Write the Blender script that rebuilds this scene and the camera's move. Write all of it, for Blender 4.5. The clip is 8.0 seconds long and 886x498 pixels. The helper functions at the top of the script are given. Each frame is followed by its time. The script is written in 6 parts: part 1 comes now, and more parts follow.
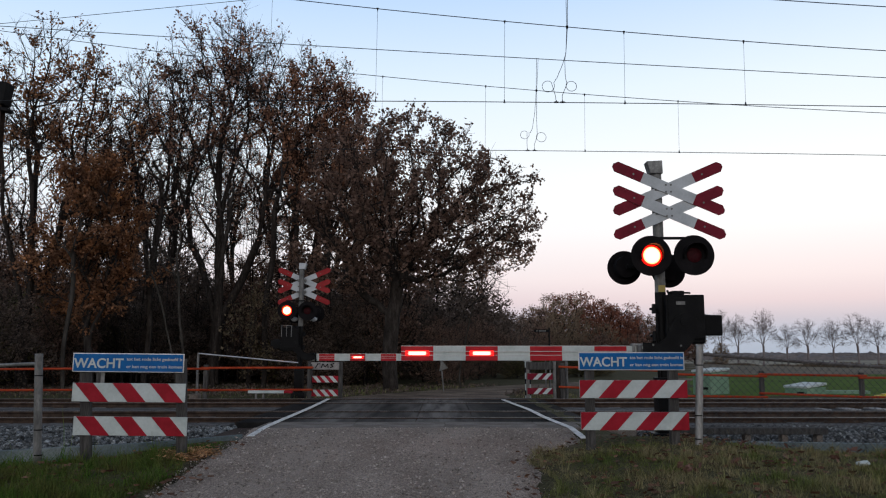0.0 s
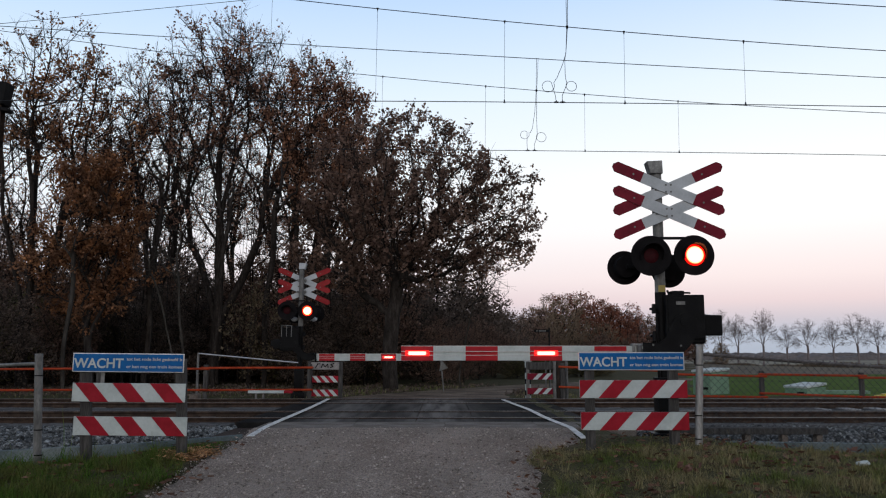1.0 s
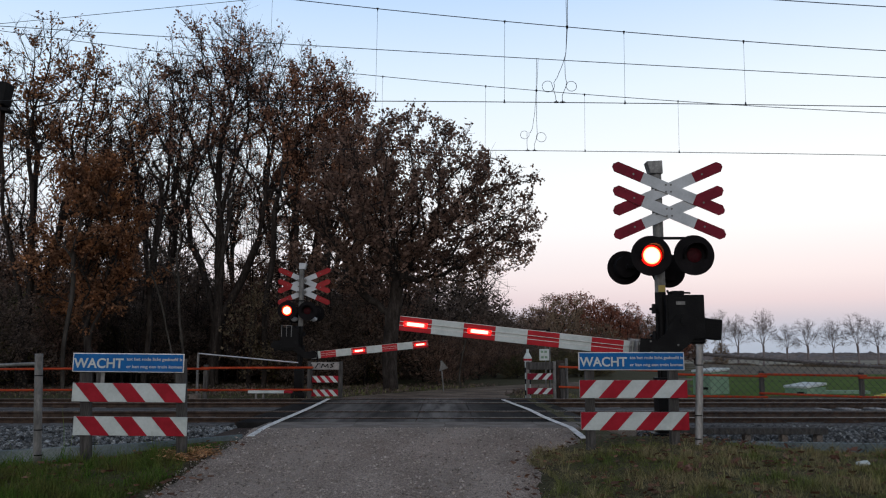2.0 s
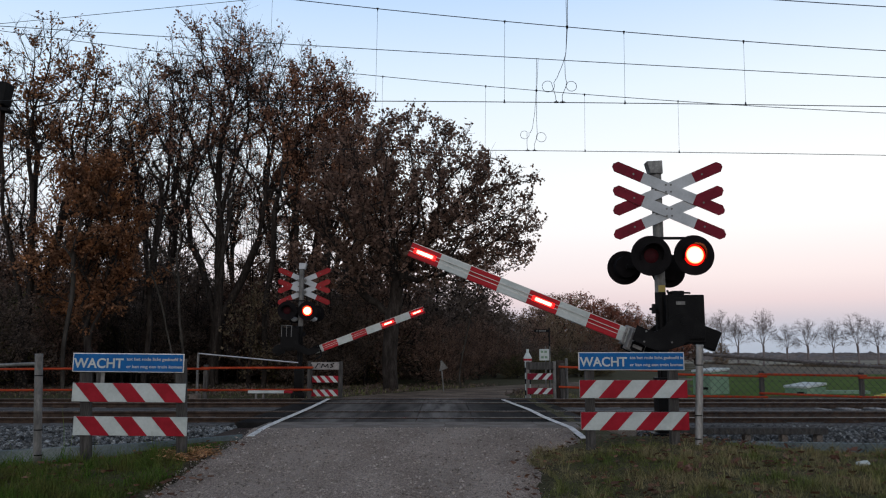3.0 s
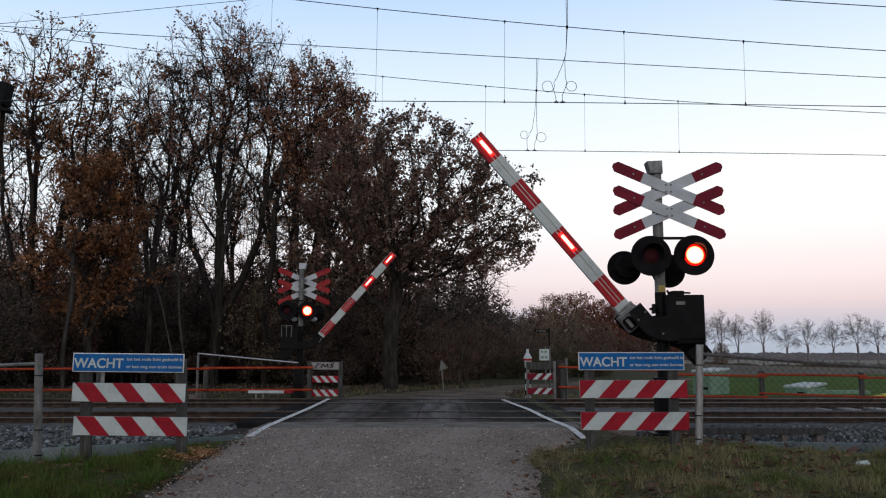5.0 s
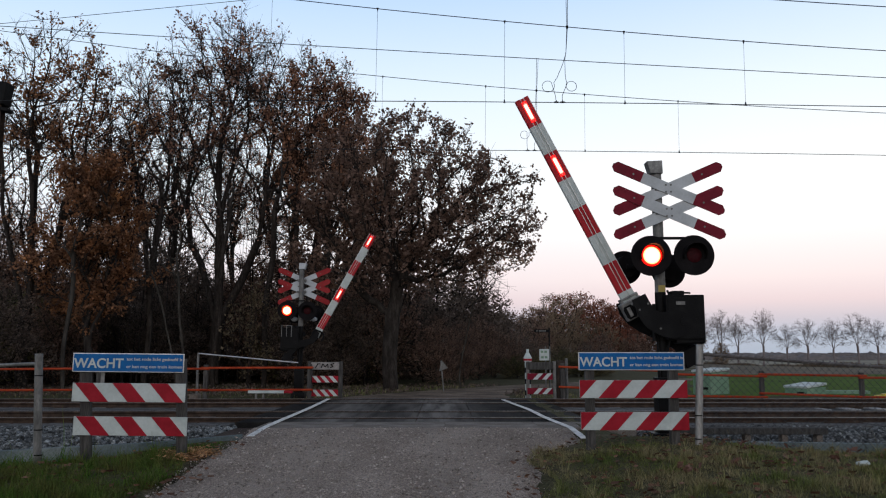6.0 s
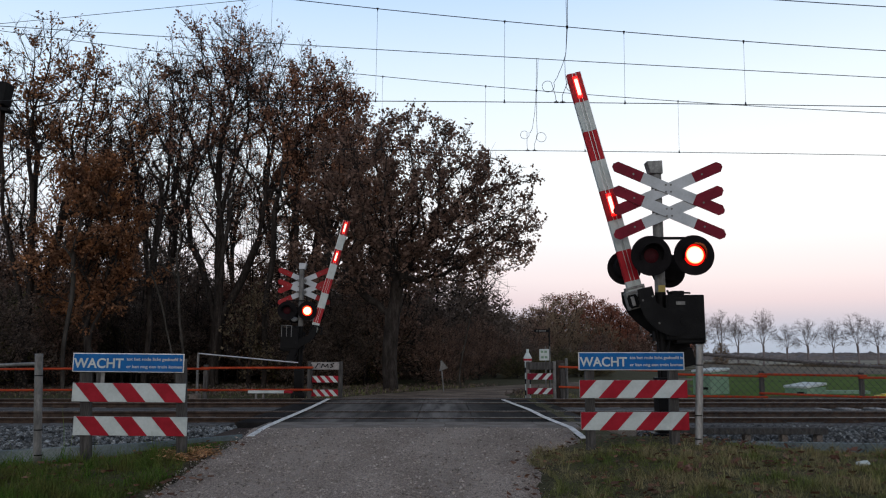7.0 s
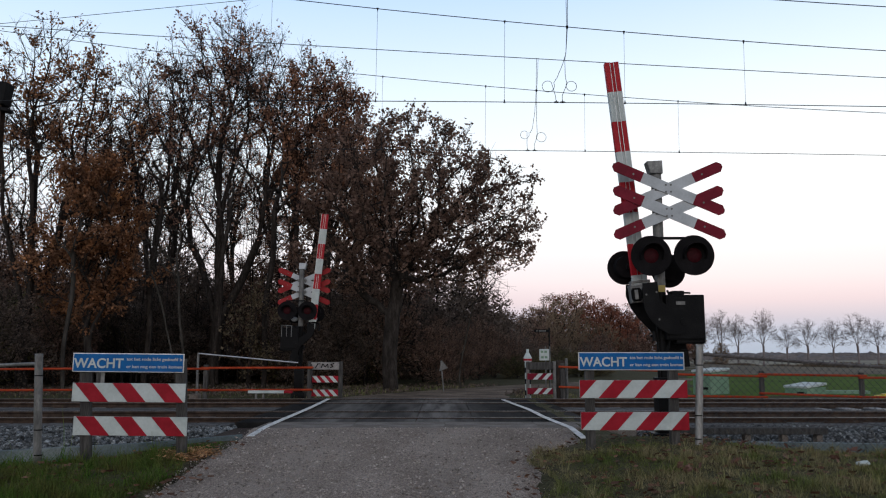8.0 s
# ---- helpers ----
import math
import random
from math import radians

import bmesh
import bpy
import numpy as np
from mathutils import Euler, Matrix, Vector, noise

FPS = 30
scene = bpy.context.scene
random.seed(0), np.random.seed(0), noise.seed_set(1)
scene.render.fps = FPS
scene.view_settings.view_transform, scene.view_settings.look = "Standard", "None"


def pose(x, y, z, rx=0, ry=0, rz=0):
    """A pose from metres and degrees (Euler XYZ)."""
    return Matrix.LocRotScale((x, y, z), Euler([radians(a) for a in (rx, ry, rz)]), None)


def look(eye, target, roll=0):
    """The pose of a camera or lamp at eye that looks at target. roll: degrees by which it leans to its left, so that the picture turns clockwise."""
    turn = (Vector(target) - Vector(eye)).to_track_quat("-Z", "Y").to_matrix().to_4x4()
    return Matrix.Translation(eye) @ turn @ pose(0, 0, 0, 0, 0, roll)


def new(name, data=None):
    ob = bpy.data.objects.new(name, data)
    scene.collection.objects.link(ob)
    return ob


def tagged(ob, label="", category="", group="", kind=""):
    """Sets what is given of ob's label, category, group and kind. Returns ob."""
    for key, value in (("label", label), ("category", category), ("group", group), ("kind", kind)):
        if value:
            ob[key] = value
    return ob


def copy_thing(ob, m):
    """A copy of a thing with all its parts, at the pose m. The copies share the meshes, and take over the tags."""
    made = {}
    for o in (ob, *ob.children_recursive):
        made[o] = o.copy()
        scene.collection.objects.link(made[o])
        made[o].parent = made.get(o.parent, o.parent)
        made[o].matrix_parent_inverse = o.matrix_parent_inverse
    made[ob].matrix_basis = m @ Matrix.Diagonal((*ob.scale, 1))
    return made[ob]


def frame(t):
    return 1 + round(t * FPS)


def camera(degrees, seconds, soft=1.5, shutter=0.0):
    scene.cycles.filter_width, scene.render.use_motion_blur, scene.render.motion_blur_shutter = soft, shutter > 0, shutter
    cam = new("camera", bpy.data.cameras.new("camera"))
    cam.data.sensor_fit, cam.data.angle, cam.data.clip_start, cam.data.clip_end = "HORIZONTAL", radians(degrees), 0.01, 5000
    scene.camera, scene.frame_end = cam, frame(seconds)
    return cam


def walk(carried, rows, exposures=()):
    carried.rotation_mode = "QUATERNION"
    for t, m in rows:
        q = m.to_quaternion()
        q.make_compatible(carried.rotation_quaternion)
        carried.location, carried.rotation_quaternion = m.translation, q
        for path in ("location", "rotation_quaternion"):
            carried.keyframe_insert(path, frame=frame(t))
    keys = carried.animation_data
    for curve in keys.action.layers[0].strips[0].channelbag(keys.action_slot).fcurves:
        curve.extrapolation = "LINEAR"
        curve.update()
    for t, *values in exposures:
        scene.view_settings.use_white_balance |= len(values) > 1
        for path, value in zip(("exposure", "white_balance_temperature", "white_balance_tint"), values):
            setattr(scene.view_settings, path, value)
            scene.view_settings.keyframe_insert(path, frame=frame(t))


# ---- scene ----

# ---- camera: one fixed stand on the approach road ----
cam = camera(58.49, 8.0, soft=1.15)
STAND = pose(0, 0, 1.0, 97.61, 0, 0)
walk(cam, [(0.0, STAND), (8.0, STAND)], exposures=[(0.0, 0.0), (4.5, 0.0), (6.0, 0.04), (7.5, 0.09), (8.0, 0.12)])

# ---- world: clear dusk sky, the sun already set behind the viewer ----
world = bpy.data.worlds.new("dusk_sky")
scene.world = world
world.use_nodes = True
wn, wl = world.node_tree.nodes, world.node_tree.links
wn.clear()
w_out, w_bg = wn.new("ShaderNodeOutputWorld"), wn.new("ShaderNodeBackground")
w_tc, w_sep, w_ramp = wn.new("ShaderNodeTexCoord"), wn.new("ShaderNodeSeparateXYZ"), wn.new("ShaderNodeValToRGB")
wl.new(w_tc.outputs["Generated"], w_sep.inputs[0])
wl.new(w_sep.outputs["Z"], w_ramp.inputs[0])
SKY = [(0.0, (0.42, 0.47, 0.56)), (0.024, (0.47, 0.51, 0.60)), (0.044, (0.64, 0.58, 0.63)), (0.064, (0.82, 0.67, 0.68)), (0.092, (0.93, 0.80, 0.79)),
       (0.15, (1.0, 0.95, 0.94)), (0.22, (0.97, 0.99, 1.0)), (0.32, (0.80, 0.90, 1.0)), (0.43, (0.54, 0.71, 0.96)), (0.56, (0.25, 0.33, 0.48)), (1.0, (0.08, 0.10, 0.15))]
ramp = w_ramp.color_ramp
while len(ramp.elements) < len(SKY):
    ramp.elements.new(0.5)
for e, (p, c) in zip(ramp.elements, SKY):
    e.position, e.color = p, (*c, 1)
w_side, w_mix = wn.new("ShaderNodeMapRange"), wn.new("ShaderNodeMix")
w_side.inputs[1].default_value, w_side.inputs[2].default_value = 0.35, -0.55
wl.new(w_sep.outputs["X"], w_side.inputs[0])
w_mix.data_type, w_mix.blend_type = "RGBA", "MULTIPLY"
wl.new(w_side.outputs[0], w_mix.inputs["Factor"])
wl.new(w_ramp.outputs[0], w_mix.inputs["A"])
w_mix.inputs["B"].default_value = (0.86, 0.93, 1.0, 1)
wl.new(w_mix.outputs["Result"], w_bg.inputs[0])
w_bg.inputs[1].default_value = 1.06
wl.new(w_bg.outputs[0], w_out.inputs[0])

# afterglow from the low west, behind the viewer
glow = new("afterglow_sun", bpy.data.lights.new("afterglow_sun", "SUN"))
glow.data.energy, glow.data.angle, glow.data.color = 0.40, radians(50), (1.0, 0.78, 0.58)
glow.matrix_basis = look((0, 0, 0), (0.25, 1.0, -0.35))

# ---- materials ----


def material(name, stops, scale=3.0, detail=6.0, rough=0.7, metal=0.0, bump=0.0, bump_scale=40.0, fine=0.25, random_amount=0.0,
             spec=0.4, coat=0.0, coords="Object", rough_spread=0.1, stretch=(1, 1, 1), translucent=0.0):
    """A surface: colour stops along a coarse noise, a finer grain over it, and relief."""
    m = bpy.data.materials.new(name)
    m.use_nodes = True
    n, l = m.node_tree.nodes, m.node_tree.links
    b = n["Principled BSDF"]
    tc, mp = n.new("ShaderNodeTexCoord"), n.new("ShaderNodeMapping")
    mp.inputs["Scale"].default_value = stretch
    if coords == "World":
        l.new(n.new("ShaderNodeNewGeometry").outputs["Position"], mp.inputs[0])
    else:
        l.new(tc.outputs[coords], mp.inputs[0])
    n1, n2, r1 = n.new("ShaderNodeTexNoise"), n.new("ShaderNodeTexNoise"), n.new("ShaderNodeValToRGB")
    n1.inputs["Scale"].default_value, n1.inputs["Detail"].default_value = scale, detail
    n2.inputs["Scale"].default_value, n2.inputs["Detail"].default_value = bump_scale, 5.0
    l.new(mp.outputs[0], n1.inputs["Vector"])
    l.new(mp.outputs[0], n2.inputs["Vector"])
    e = r1.color_ramp.elements
    while len(e) < len(stops):
        e.new(0.5)
    for k, c in enumerate(stops):
        e[k].position = 0.3 + 0.4 * k / max(1, len(stops) - 1)
        e[k].color = (*c, 1)
    l.new(n1.outputs[0], r1.inputs[0])
    grain = n.new("ShaderNodeMapRange")
    grain.inputs[1].default_value, grain.inputs[2].default_value = 0.25, 0.75
    grain.inputs[3].default_value, grain.inputs[4].default_value = 1 - fine, 1 + fine
    l.new(n2.outputs[0], grain.inputs[0])
    mul = n.new("ShaderNodeVectorMath")
    mul.operation = "SCALE"
    l.new(r1.outputs[0], mul.inputs[0])
    l.new(grain.outputs[0], mul.inputs["Scale"])
    colour = mul.outputs[0]
    if random_amount:
        geo, hs = n.new("ShaderNodeNewGeometry"), n.new("ShaderNodeVectorMath")
        hs.operation = "SCALE"
        rr = n.new("ShaderNodeMapRange")
        rr.inputs[3].default_value, rr.inputs[4].default_value = 1 - random_amount, 1 + random_amount
        l.new(geo.outputs["Random Per Island"], rr.inputs[0])
        l.new(colour, hs.inputs[0])
        l.new(rr.outputs[0], hs.inputs["Scale"])
        colour = hs.outputs[0]
    l.new(colour, b.inputs["Base Color"])
    rg = n.new("ShaderNodeMapRange")
    rg.inputs[3].default_value, rg.inputs[4].default_value = max(0.03, rough - rough_spread), min(1.0, rough + rough_spread)
    l.new(n1.outputs[0], rg.inputs[0])
    l.new(rg.outputs[0], b.inputs["Roughness"])
    b.inputs["Metallic"].default_value = metal
    b.inputs["Specular IOR Level"].default_value = spec
    b.inputs["Coat Weight"].default_value = coat
    if bump:
        bp = n.new("ShaderNodeBump")
        bp.inputs["Strength"].default_value, bp.inputs["Distance"].default_value = min(1.0, bump), 0.02
        l.new(n2.outputs[0], bp.inputs["Height"])
        l.new(bp.outputs[0], b.inputs["Normal"])
    if translucent:
        tr, mx = n.new("ShaderNodeBsdfTranslucent"), n.new("ShaderNodeMixShader")
        l.new(colour, tr.inputs["Color"])
        mx.inputs[0].default_value = translucent
        l.new(b.outputs[0], mx.inputs[1])
        l.new(tr.outputs[0], mx.inputs[2])
        l.new(mx.outputs[0], n["Material Output"].inputs["Surface"])
    return m


def glowing(name, core, rim, strength, radius, inner=0.55, outer=0.9, stretch=(1, 1, 1)):
    """A lit lamp: white-hot in its middle, deep red towards its edge, along its own axes."""
    m = bpy.data.materials.new(name)
    m.use_nodes = True
    n, l = m.node_tree.nodes, m.node_tree.links
    b = n["Principled BSDF"]
    b.inputs["Base Color"].default_value = (0.3, 0.01, 0.01, 1)
    tc, mp, ln, mr, rp = n.new("ShaderNodeTexCoord"), n.new("ShaderNodeMapping"), n.new("ShaderNodeVectorMath"), n.new("ShaderNodeMapRange"), n.new("ShaderNodeValToRGB")
    ln.operation = "LENGTH"
    mp.inputs["Scale"].default_value = stretch
    l.new(tc.outputs["Object"], mp.inputs[0])
    l.new(mp.outputs[0], ln.inputs[0])
    l.new(ln.outputs["Value"], mr.inputs[0])
    mr.inputs[1].default_value, mr.inputs[2].default_value = 0.0, radius
    l.new(mr.outputs[0], rp.inputs[0])
    e = rp.color_ramp.elements
    e[0].color, e[1].color = (*core, 1), (*rim, 1)
    e[0].position, e[1].position = inner, outer
    l.new(rp.outputs[0], b.inputs["Emission Color"])
    b.inputs["Emission Strength"].default_value = strength
    return m


M = {}
M["gravel_road"] = material("gravel_road", [(0.235, 0.188, 0.152), (0.295, 0.238, 0.194), (0.36, 0.294, 0.242)], 1.7, 13, 0.95, bump=1.0, bump_scale=75, fine=0.7, spec=0.04, stretch=(1.0, 0.45, 1.0))
M["chipping"] = material("chipping", [(0.21, 0.175, 0.148), (0.32, 0.27, 0.232), (0.46, 0.40, 0.35)], 9, 5, 0.95, random_amount=0.5, spec=0.04)
M["dirt_track"] = material("dirt_track", [(0.096, 0.072, 0.054), (0.156, 0.118, 0.09), (0.24, 0.186, 0.144)], 1.1, 12, 0.98, bump=0.9, bump_scale=40, fine=0.6, spec=0.04)
M["rubber_panel"] = material("rubber_panel", [(0.010, 0.010, 0.010), (0.016, 0.0155, 0.015), (0.030, 0.028, 0.026), (0.052, 0.048, 0.044)], 1.5, 8, 0.9, bump=0.5, bump_scale=110, fine=0.4, spec=0.03, coords="World", stretch=(1.0, 0.22, 1.0))


def dusty(m, colour, bands):
    """Pale dust that wheels carry along the road, in streaks; bands: world x, half width, strength."""
    n, l = m.node_tree.nodes, m.node_tree.links
    b = n["Principled BSDF"]
    base = b.inputs["Base Color"].links[0].from_socket
    geo, sep, mp, ns = n.new("ShaderNodeNewGeometry"), n.new("ShaderNodeSeparateXYZ"), n.new("ShaderNodeMapping"), n.new("ShaderNodeTexNoise")
    l.new(geo.outputs["Position"], sep.inputs[0])
    l.new(geo.outputs["Position"], mp.inputs[0])
    mp.inputs["Scale"].default_value = (5.0, 0.5, 1.0)
    ns.inputs["Scale"].default_value, ns.inputs["Detail"].default_value = 1.0, 8.0
    l.new(mp.outputs[0], ns.inputs["Vector"])
    total = None
    for x, w, k in bands:
        d, a, r = n.new("ShaderNodeMath"), n.new("ShaderNodeMath"), n.new("ShaderNodeMapRange")
        d.operation, a.operation, r.interpolation_type = "SUBTRACT", "ABSOLUTE", "SMOOTHSTEP"
        l.new(sep.outputs["X"], d.inputs[0])
        d.inputs[1].default_value = x
        l.new(d.outputs[0], a.inputs[0])
        l.new(a.outputs[0], r.inputs[0])
        r.inputs[1].default_value, r.inputs[2].default_value, r.inputs[3].default_value, r.inputs[4].default_value = w, 0.0, 0.0, k
        if total is None:
            total = r.outputs[0]
        else:
            s = n.new("ShaderNodeMath")
            l.new(total, s.inputs[0])
            l.new(r.outputs[0], s.inputs[1])
            total = s.outputs[0]
    streak, mul, mix = n.new("ShaderNodeMapRange"), n.new("ShaderNodeMath"), n.new("ShaderNodeMix")
    streak.inputs[1].default_value, streak.inputs[2].default_value = 0.22, 0.72
    l.new(ns.outputs[0], streak.inputs[0])
    mul.operation, mul.use_clamp = "MULTIPLY", True
    l.new(total, mul.inputs[0])
    l.new(streak.outputs[0], mul.inputs[1])
    mix.data_type = "RGBA"
    l.new(mul.outputs[0], mix.inputs["Factor"])
    l.new(base, mix.inputs["A"])
    mix.inputs["B"].default_value = (*colour, 1)
    l.new(mix.outputs["Result"], b.inputs["Base Color"])


dusty(M["gravel_road"], (0.43, 0.36, 0.30), [(-1.5, 0.7, 0.55), (0.1, 0.6, 0.5)])
dusty(M["rubber_panel"], (0.20, 0.182, 0.162), [(-1.9, 0.85, 0.9), (-0.05, 0.85, 0.95), (-0.5, 2.3, 0.45)])
M["concrete"] = material("concrete", [(0.14, 0.118, 0.10), (0.205, 0.176, 0.15), (0.28, 0.245, 0.212)], 2.6, 9, 0.95, bump=0.6, bump_scale=70, fine=0.45, spec=0.05)
M["concrete_edge"] = material("concrete_edge", [(0.09, 0.115, 0.118), (0.15, 0.178, 0.178), (0.21, 0.235, 0.23)], 1.6, 8, 0.9, bump=0.4, bump_scale=50, fine=0.25, spec=0.12)
M["track_path"] = material("track_path", [(0.065, 0.062, 0.058), (0.105, 0.10, 0.095), (0.155, 0.148, 0.142)], 4, 9, 0.95, bump=0.7, bump_scale=60, fine=0.5, random_amount=0.15, spec=0.05)
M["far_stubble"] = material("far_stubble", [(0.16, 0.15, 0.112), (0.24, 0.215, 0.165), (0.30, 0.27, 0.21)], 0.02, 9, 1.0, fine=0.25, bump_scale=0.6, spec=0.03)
M["stubble"] = material("stubble", [(0.11, 0.092, 0.066), (0.15, 0.125, 0.092), (0.19, 0.16, 0.12)], 0.25, 9, 1.0, fine=0.35, bump_scale=4, spec=0.03, stretch=(0.3, 1.0, 1.0))
M["sleeper"] = material("sleeper", [(0.20, 0.192, 0.18), (0.29, 0.28, 0.265), (0.36, 0.35, 0.33)], 3, 8, 0.9, bump=0.4, bump_scale=60, spec=0.08)
M["road_paint"] = material("road_paint", [(0.36, 0.345, 0.32), (0.72, 0.70, 0.655), (0.82, 0.80, 0.755)], 5, 10, 0.7, bump=0.4, bump_scale=60, fine=0.25, spec=0.15)
M["rail_side"] = material("rail_side", [(0.03, 0.022, 0.018), (0.055, 0.038, 0.029), (0.085, 0.058, 0.044)], 8, 6, 0.8, metal=0.1, bump=0.3, bump_scale=80, spec=0.12)
M["rail_top"] = material("rail_top", [(0.16, 0.15, 0.14), (0.24, 0.228, 0.215), (0.32, 0.31, 0.295)], 8, 4, 0.45, metal=0.9, fine=0.15)
M["ballast"] = material("ballast", [(0.036, 0.038, 0.038), (0.115, 0.12, 0.12), (0.275, 0.286, 0.282)], 22, 5, 0.95, bump=0.5, bump_scale=60, random_amount=0.7, spec=0.06)
M["ballast_bed"] = material("ballast_bed", [(0.02, 0.02, 0.02), (0.045, 0.045, 0.046), (0.11, 0.11, 0.112)], 30, 6, 0.95, bump=1.0, bump_scale=45, fine=0.6, spec=0.05)
M["soil"] = material("soil", [(0.05, 0.040, 0.026), (0.078, 0.069, 0.038), (0.068, 0.064, 0.034), (0.13, 0.10, 0.066)], 2.2, 10, 1.0, bump=1.0, bump_scale=26, fine=0.7, spec=0.03)
M["field_grass"] = material("field_grass", [(0.055, 0.092, 0.014), (0.072, 0.122, 0.018), (0.098, 0.145, 0.03)], 0.35, 8, 1.0, bump=0.6, bump_scale=14, fine=0.3, spec=0.03)
M["grass_lush"] = material("grass_lush", [(0.043, 0.098, 0.012), (0.064, 0.132, 0.017), (0.115, 0.115, 0.033), (0.06, 0.122, 0.017), (0.19, 0.14, 0.064)], 0.9, 6, 0.85, fine=0.25, random_amount=0.5, spec=0.1, bump_scale=9, translucent=0.25)
M["grass_blade"] = material("grass_blade", [(0.085, 0.125, 0.028), (0.14, 0.15, 0.046), (0.27, 0.22, 0.115), (0.115, 0.145, 0.036), (0.23, 0.20, 0.10)], 0.8, 6, 0.85, fine=0.25, random_amount=0.5, spec=0.1, bump_scale=9, translucent=0.25)
M["dark_litter"] = material("dark_litter", [(0.075, 0.038, 0.024), (0.13, 0.066, 0.042), (0.2, 0.11, 0.07)], 6, 4, 0.85, random_amount=0.6, spec=0.08)
M["curled_leaf"] = material("curled_leaf", [(0.09, 0.046, 0.034), (0.15, 0.078, 0.058), (0.22, 0.125, 0.095)], 14, 4, 0.8, random_amount=0.35, spec=0.08)
M["dead_leaf"] = material("dead_leaf", [(0.26, 0.135, 0.06), (0.40, 0.22, 0.105), (0.52, 0.31, 0.165)], 6, 4, 0.85, random_amount=0.6, spec=0.08)
M["red_film"] = material("red_film", [(0.24, 0.005, 0.014), (0.30, 0.008, 0.019), (0.345, 0.012, 0.025)], 5, 6, 0.5, fine=0.06, spec=0.16)
M["red_faded"] = material("red_faded", [(0.13, 0.003, 0.014), (0.165, 0.005, 0.018), (0.21, 0.01, 0.026)], 5, 6, 0.5, fine=0.08, spec=0.16)
M["red_dull"] = material("red_dull", [(0.24, 0.016, 0.018), (0.30, 0.022, 0.024), (0.34, 0.035, 0.035)], 4, 6, 0.55, fine=0.1, spec=0.12)
M["red_boom"] = material("red_boom", [(0.33, 0.010, 0.017), (0.40, 0.015, 0.023), (0.45, 0.027, 0.032)], 4, 6, 0.5, fine=0.08, spec=0.16)
M["white_film"] = material("white_film", [(0.39, 0.435, 0.415), (0.485, 0.53, 0.505), (0.55, 0.59, 0.57)], 4, 7, 0.5, fine=0.07, spec=0.2)
M["white_cross"] = material("white_cross", [(0.36, 0.38, 0.39), (0.45, 0.47, 0.48), (0.52, 0.54, 0.55)], 4, 7, 0.45, fine=0.07)
M["blue_film"] = material("blue_film", [(0.005, 0.085, 0.26), (0.007, 0.108, 0.315), (0.011, 0.125, 0.35)], 4, 6, 0.5, fine=0.06, spec=0.12)
M["galvanised"] = material("galvanised", [(0.085, 0.083, 0.077), (0.15, 0.147, 0.138), (0.23, 0.226, 0.212)], 12, 8, 0.6, metal=0.35, bump=0.15, bump_scale=60, fine=0.3, stretch=(1, 1, 0.35))
M["post_steel"] = material("post_steel", [(0.17, 0.165, 0.155), (0.27, 0.265, 0.25), (0.38, 0.372, 0.355)], 10, 8, 0.42, metal=0.45, bump=0.12, bump_scale=60, fine=0.25, stretch=(1, 1, 0.3))
M["clamp_steel"] = material("clamp_steel", [(0.12, 0.12, 0.115), (0.19, 0.19, 0.183), (0.27, 0.27, 0.26)], 10, 7, 0.5, metal=0.4, bump=0.1, fine=0.2)
M["fence_steel"] = material("fence_steel", [(0.07, 0.06, 0.056), (0.11, 0.096, 0.09), (0.16, 0.145, 0.135)], 14, 6, 0.6, metal=0.3, bump=0.2, fine=0.3)
M["alu_edge"] = material("alu_edge", [(0.45, 0.46, 0.46), (0.58, 0.59, 0.59)], 8, 4, 0.4, metal=0.8, fine=0.1)
M["black_paint"] = material("black_paint", [(0.004, 0.004, 0.0045), (0.006, 0.006, 0.0065), (0.012, 0.012, 0.012)], 5, 8, 0.5, bump=0.2, bump_scale=60, fine=0.2, spec=0.09)
M["black_plate"] = material("black_plate", [(0.007, 0.006, 0.0065), (0.010, 0.009, 0.0095), (0.015, 0.013, 0.014)], 6, 8, 0.7, fine=0.2, spec=0.05)
M["hood_paint"] = material("hood_paint", [(0.006, 0.0055, 0.0055), (0.009, 0.008, 0.008)], 6, 5, 0.6, fine=0.2, spec=0.08)
M["dark_lens"] = material("dark_lens", [(0.03, 0.003, 0.005), (0.045, 0.005, 0.008)], 30, 3, 0.5, fine=0.2, spec=0.08)
M["grey_wood"] = material("grey_wood", [(0.035, 0.033, 0.031), (0.062, 0.058, 0.054), (0.105, 0.099, 0.091)], 6, 8, 0.9, bump=0.6, bump_scale=30, fine=0.35, stretch=(3, 3, 0.4), spec=0.12)
M["dark_wood"] = material("dark_wood", [(0.028, 0.023, 0.019), (0.045, 0.036, 0.03), (0.07, 0.058, 0.048)], 4, 8, 0.85, fine=0.25, spec=0.1)
M["dull_plank"] = material("dull_plank", [(0.19, 0.175, 0.165), (0.27, 0.25, 0.235), (0.33, 0.31, 0.29)], 5, 7, 0.7, fine=0.2, spec=0.1)
M["orange_rail"] = material("orange_rail", [(0.25, 0.028, 0.008), (0.33, 0.04, 0.011), (0.39, 0.062, 0.022)], 4, 7, 0.6, fine=0.12, spec=0.15)
M["yellow_label"] = material("yellow_label", [(0.30, 0.22, 0.05), (0.40, 0.30, 0.08)], 9, 4, 0.6, fine=0.1)
M["wire"] = material("wire", [(0.030, 0.032, 0.034), (0.05, 0.052, 0.054)], 6, 4, 0.55, metal=0.5)
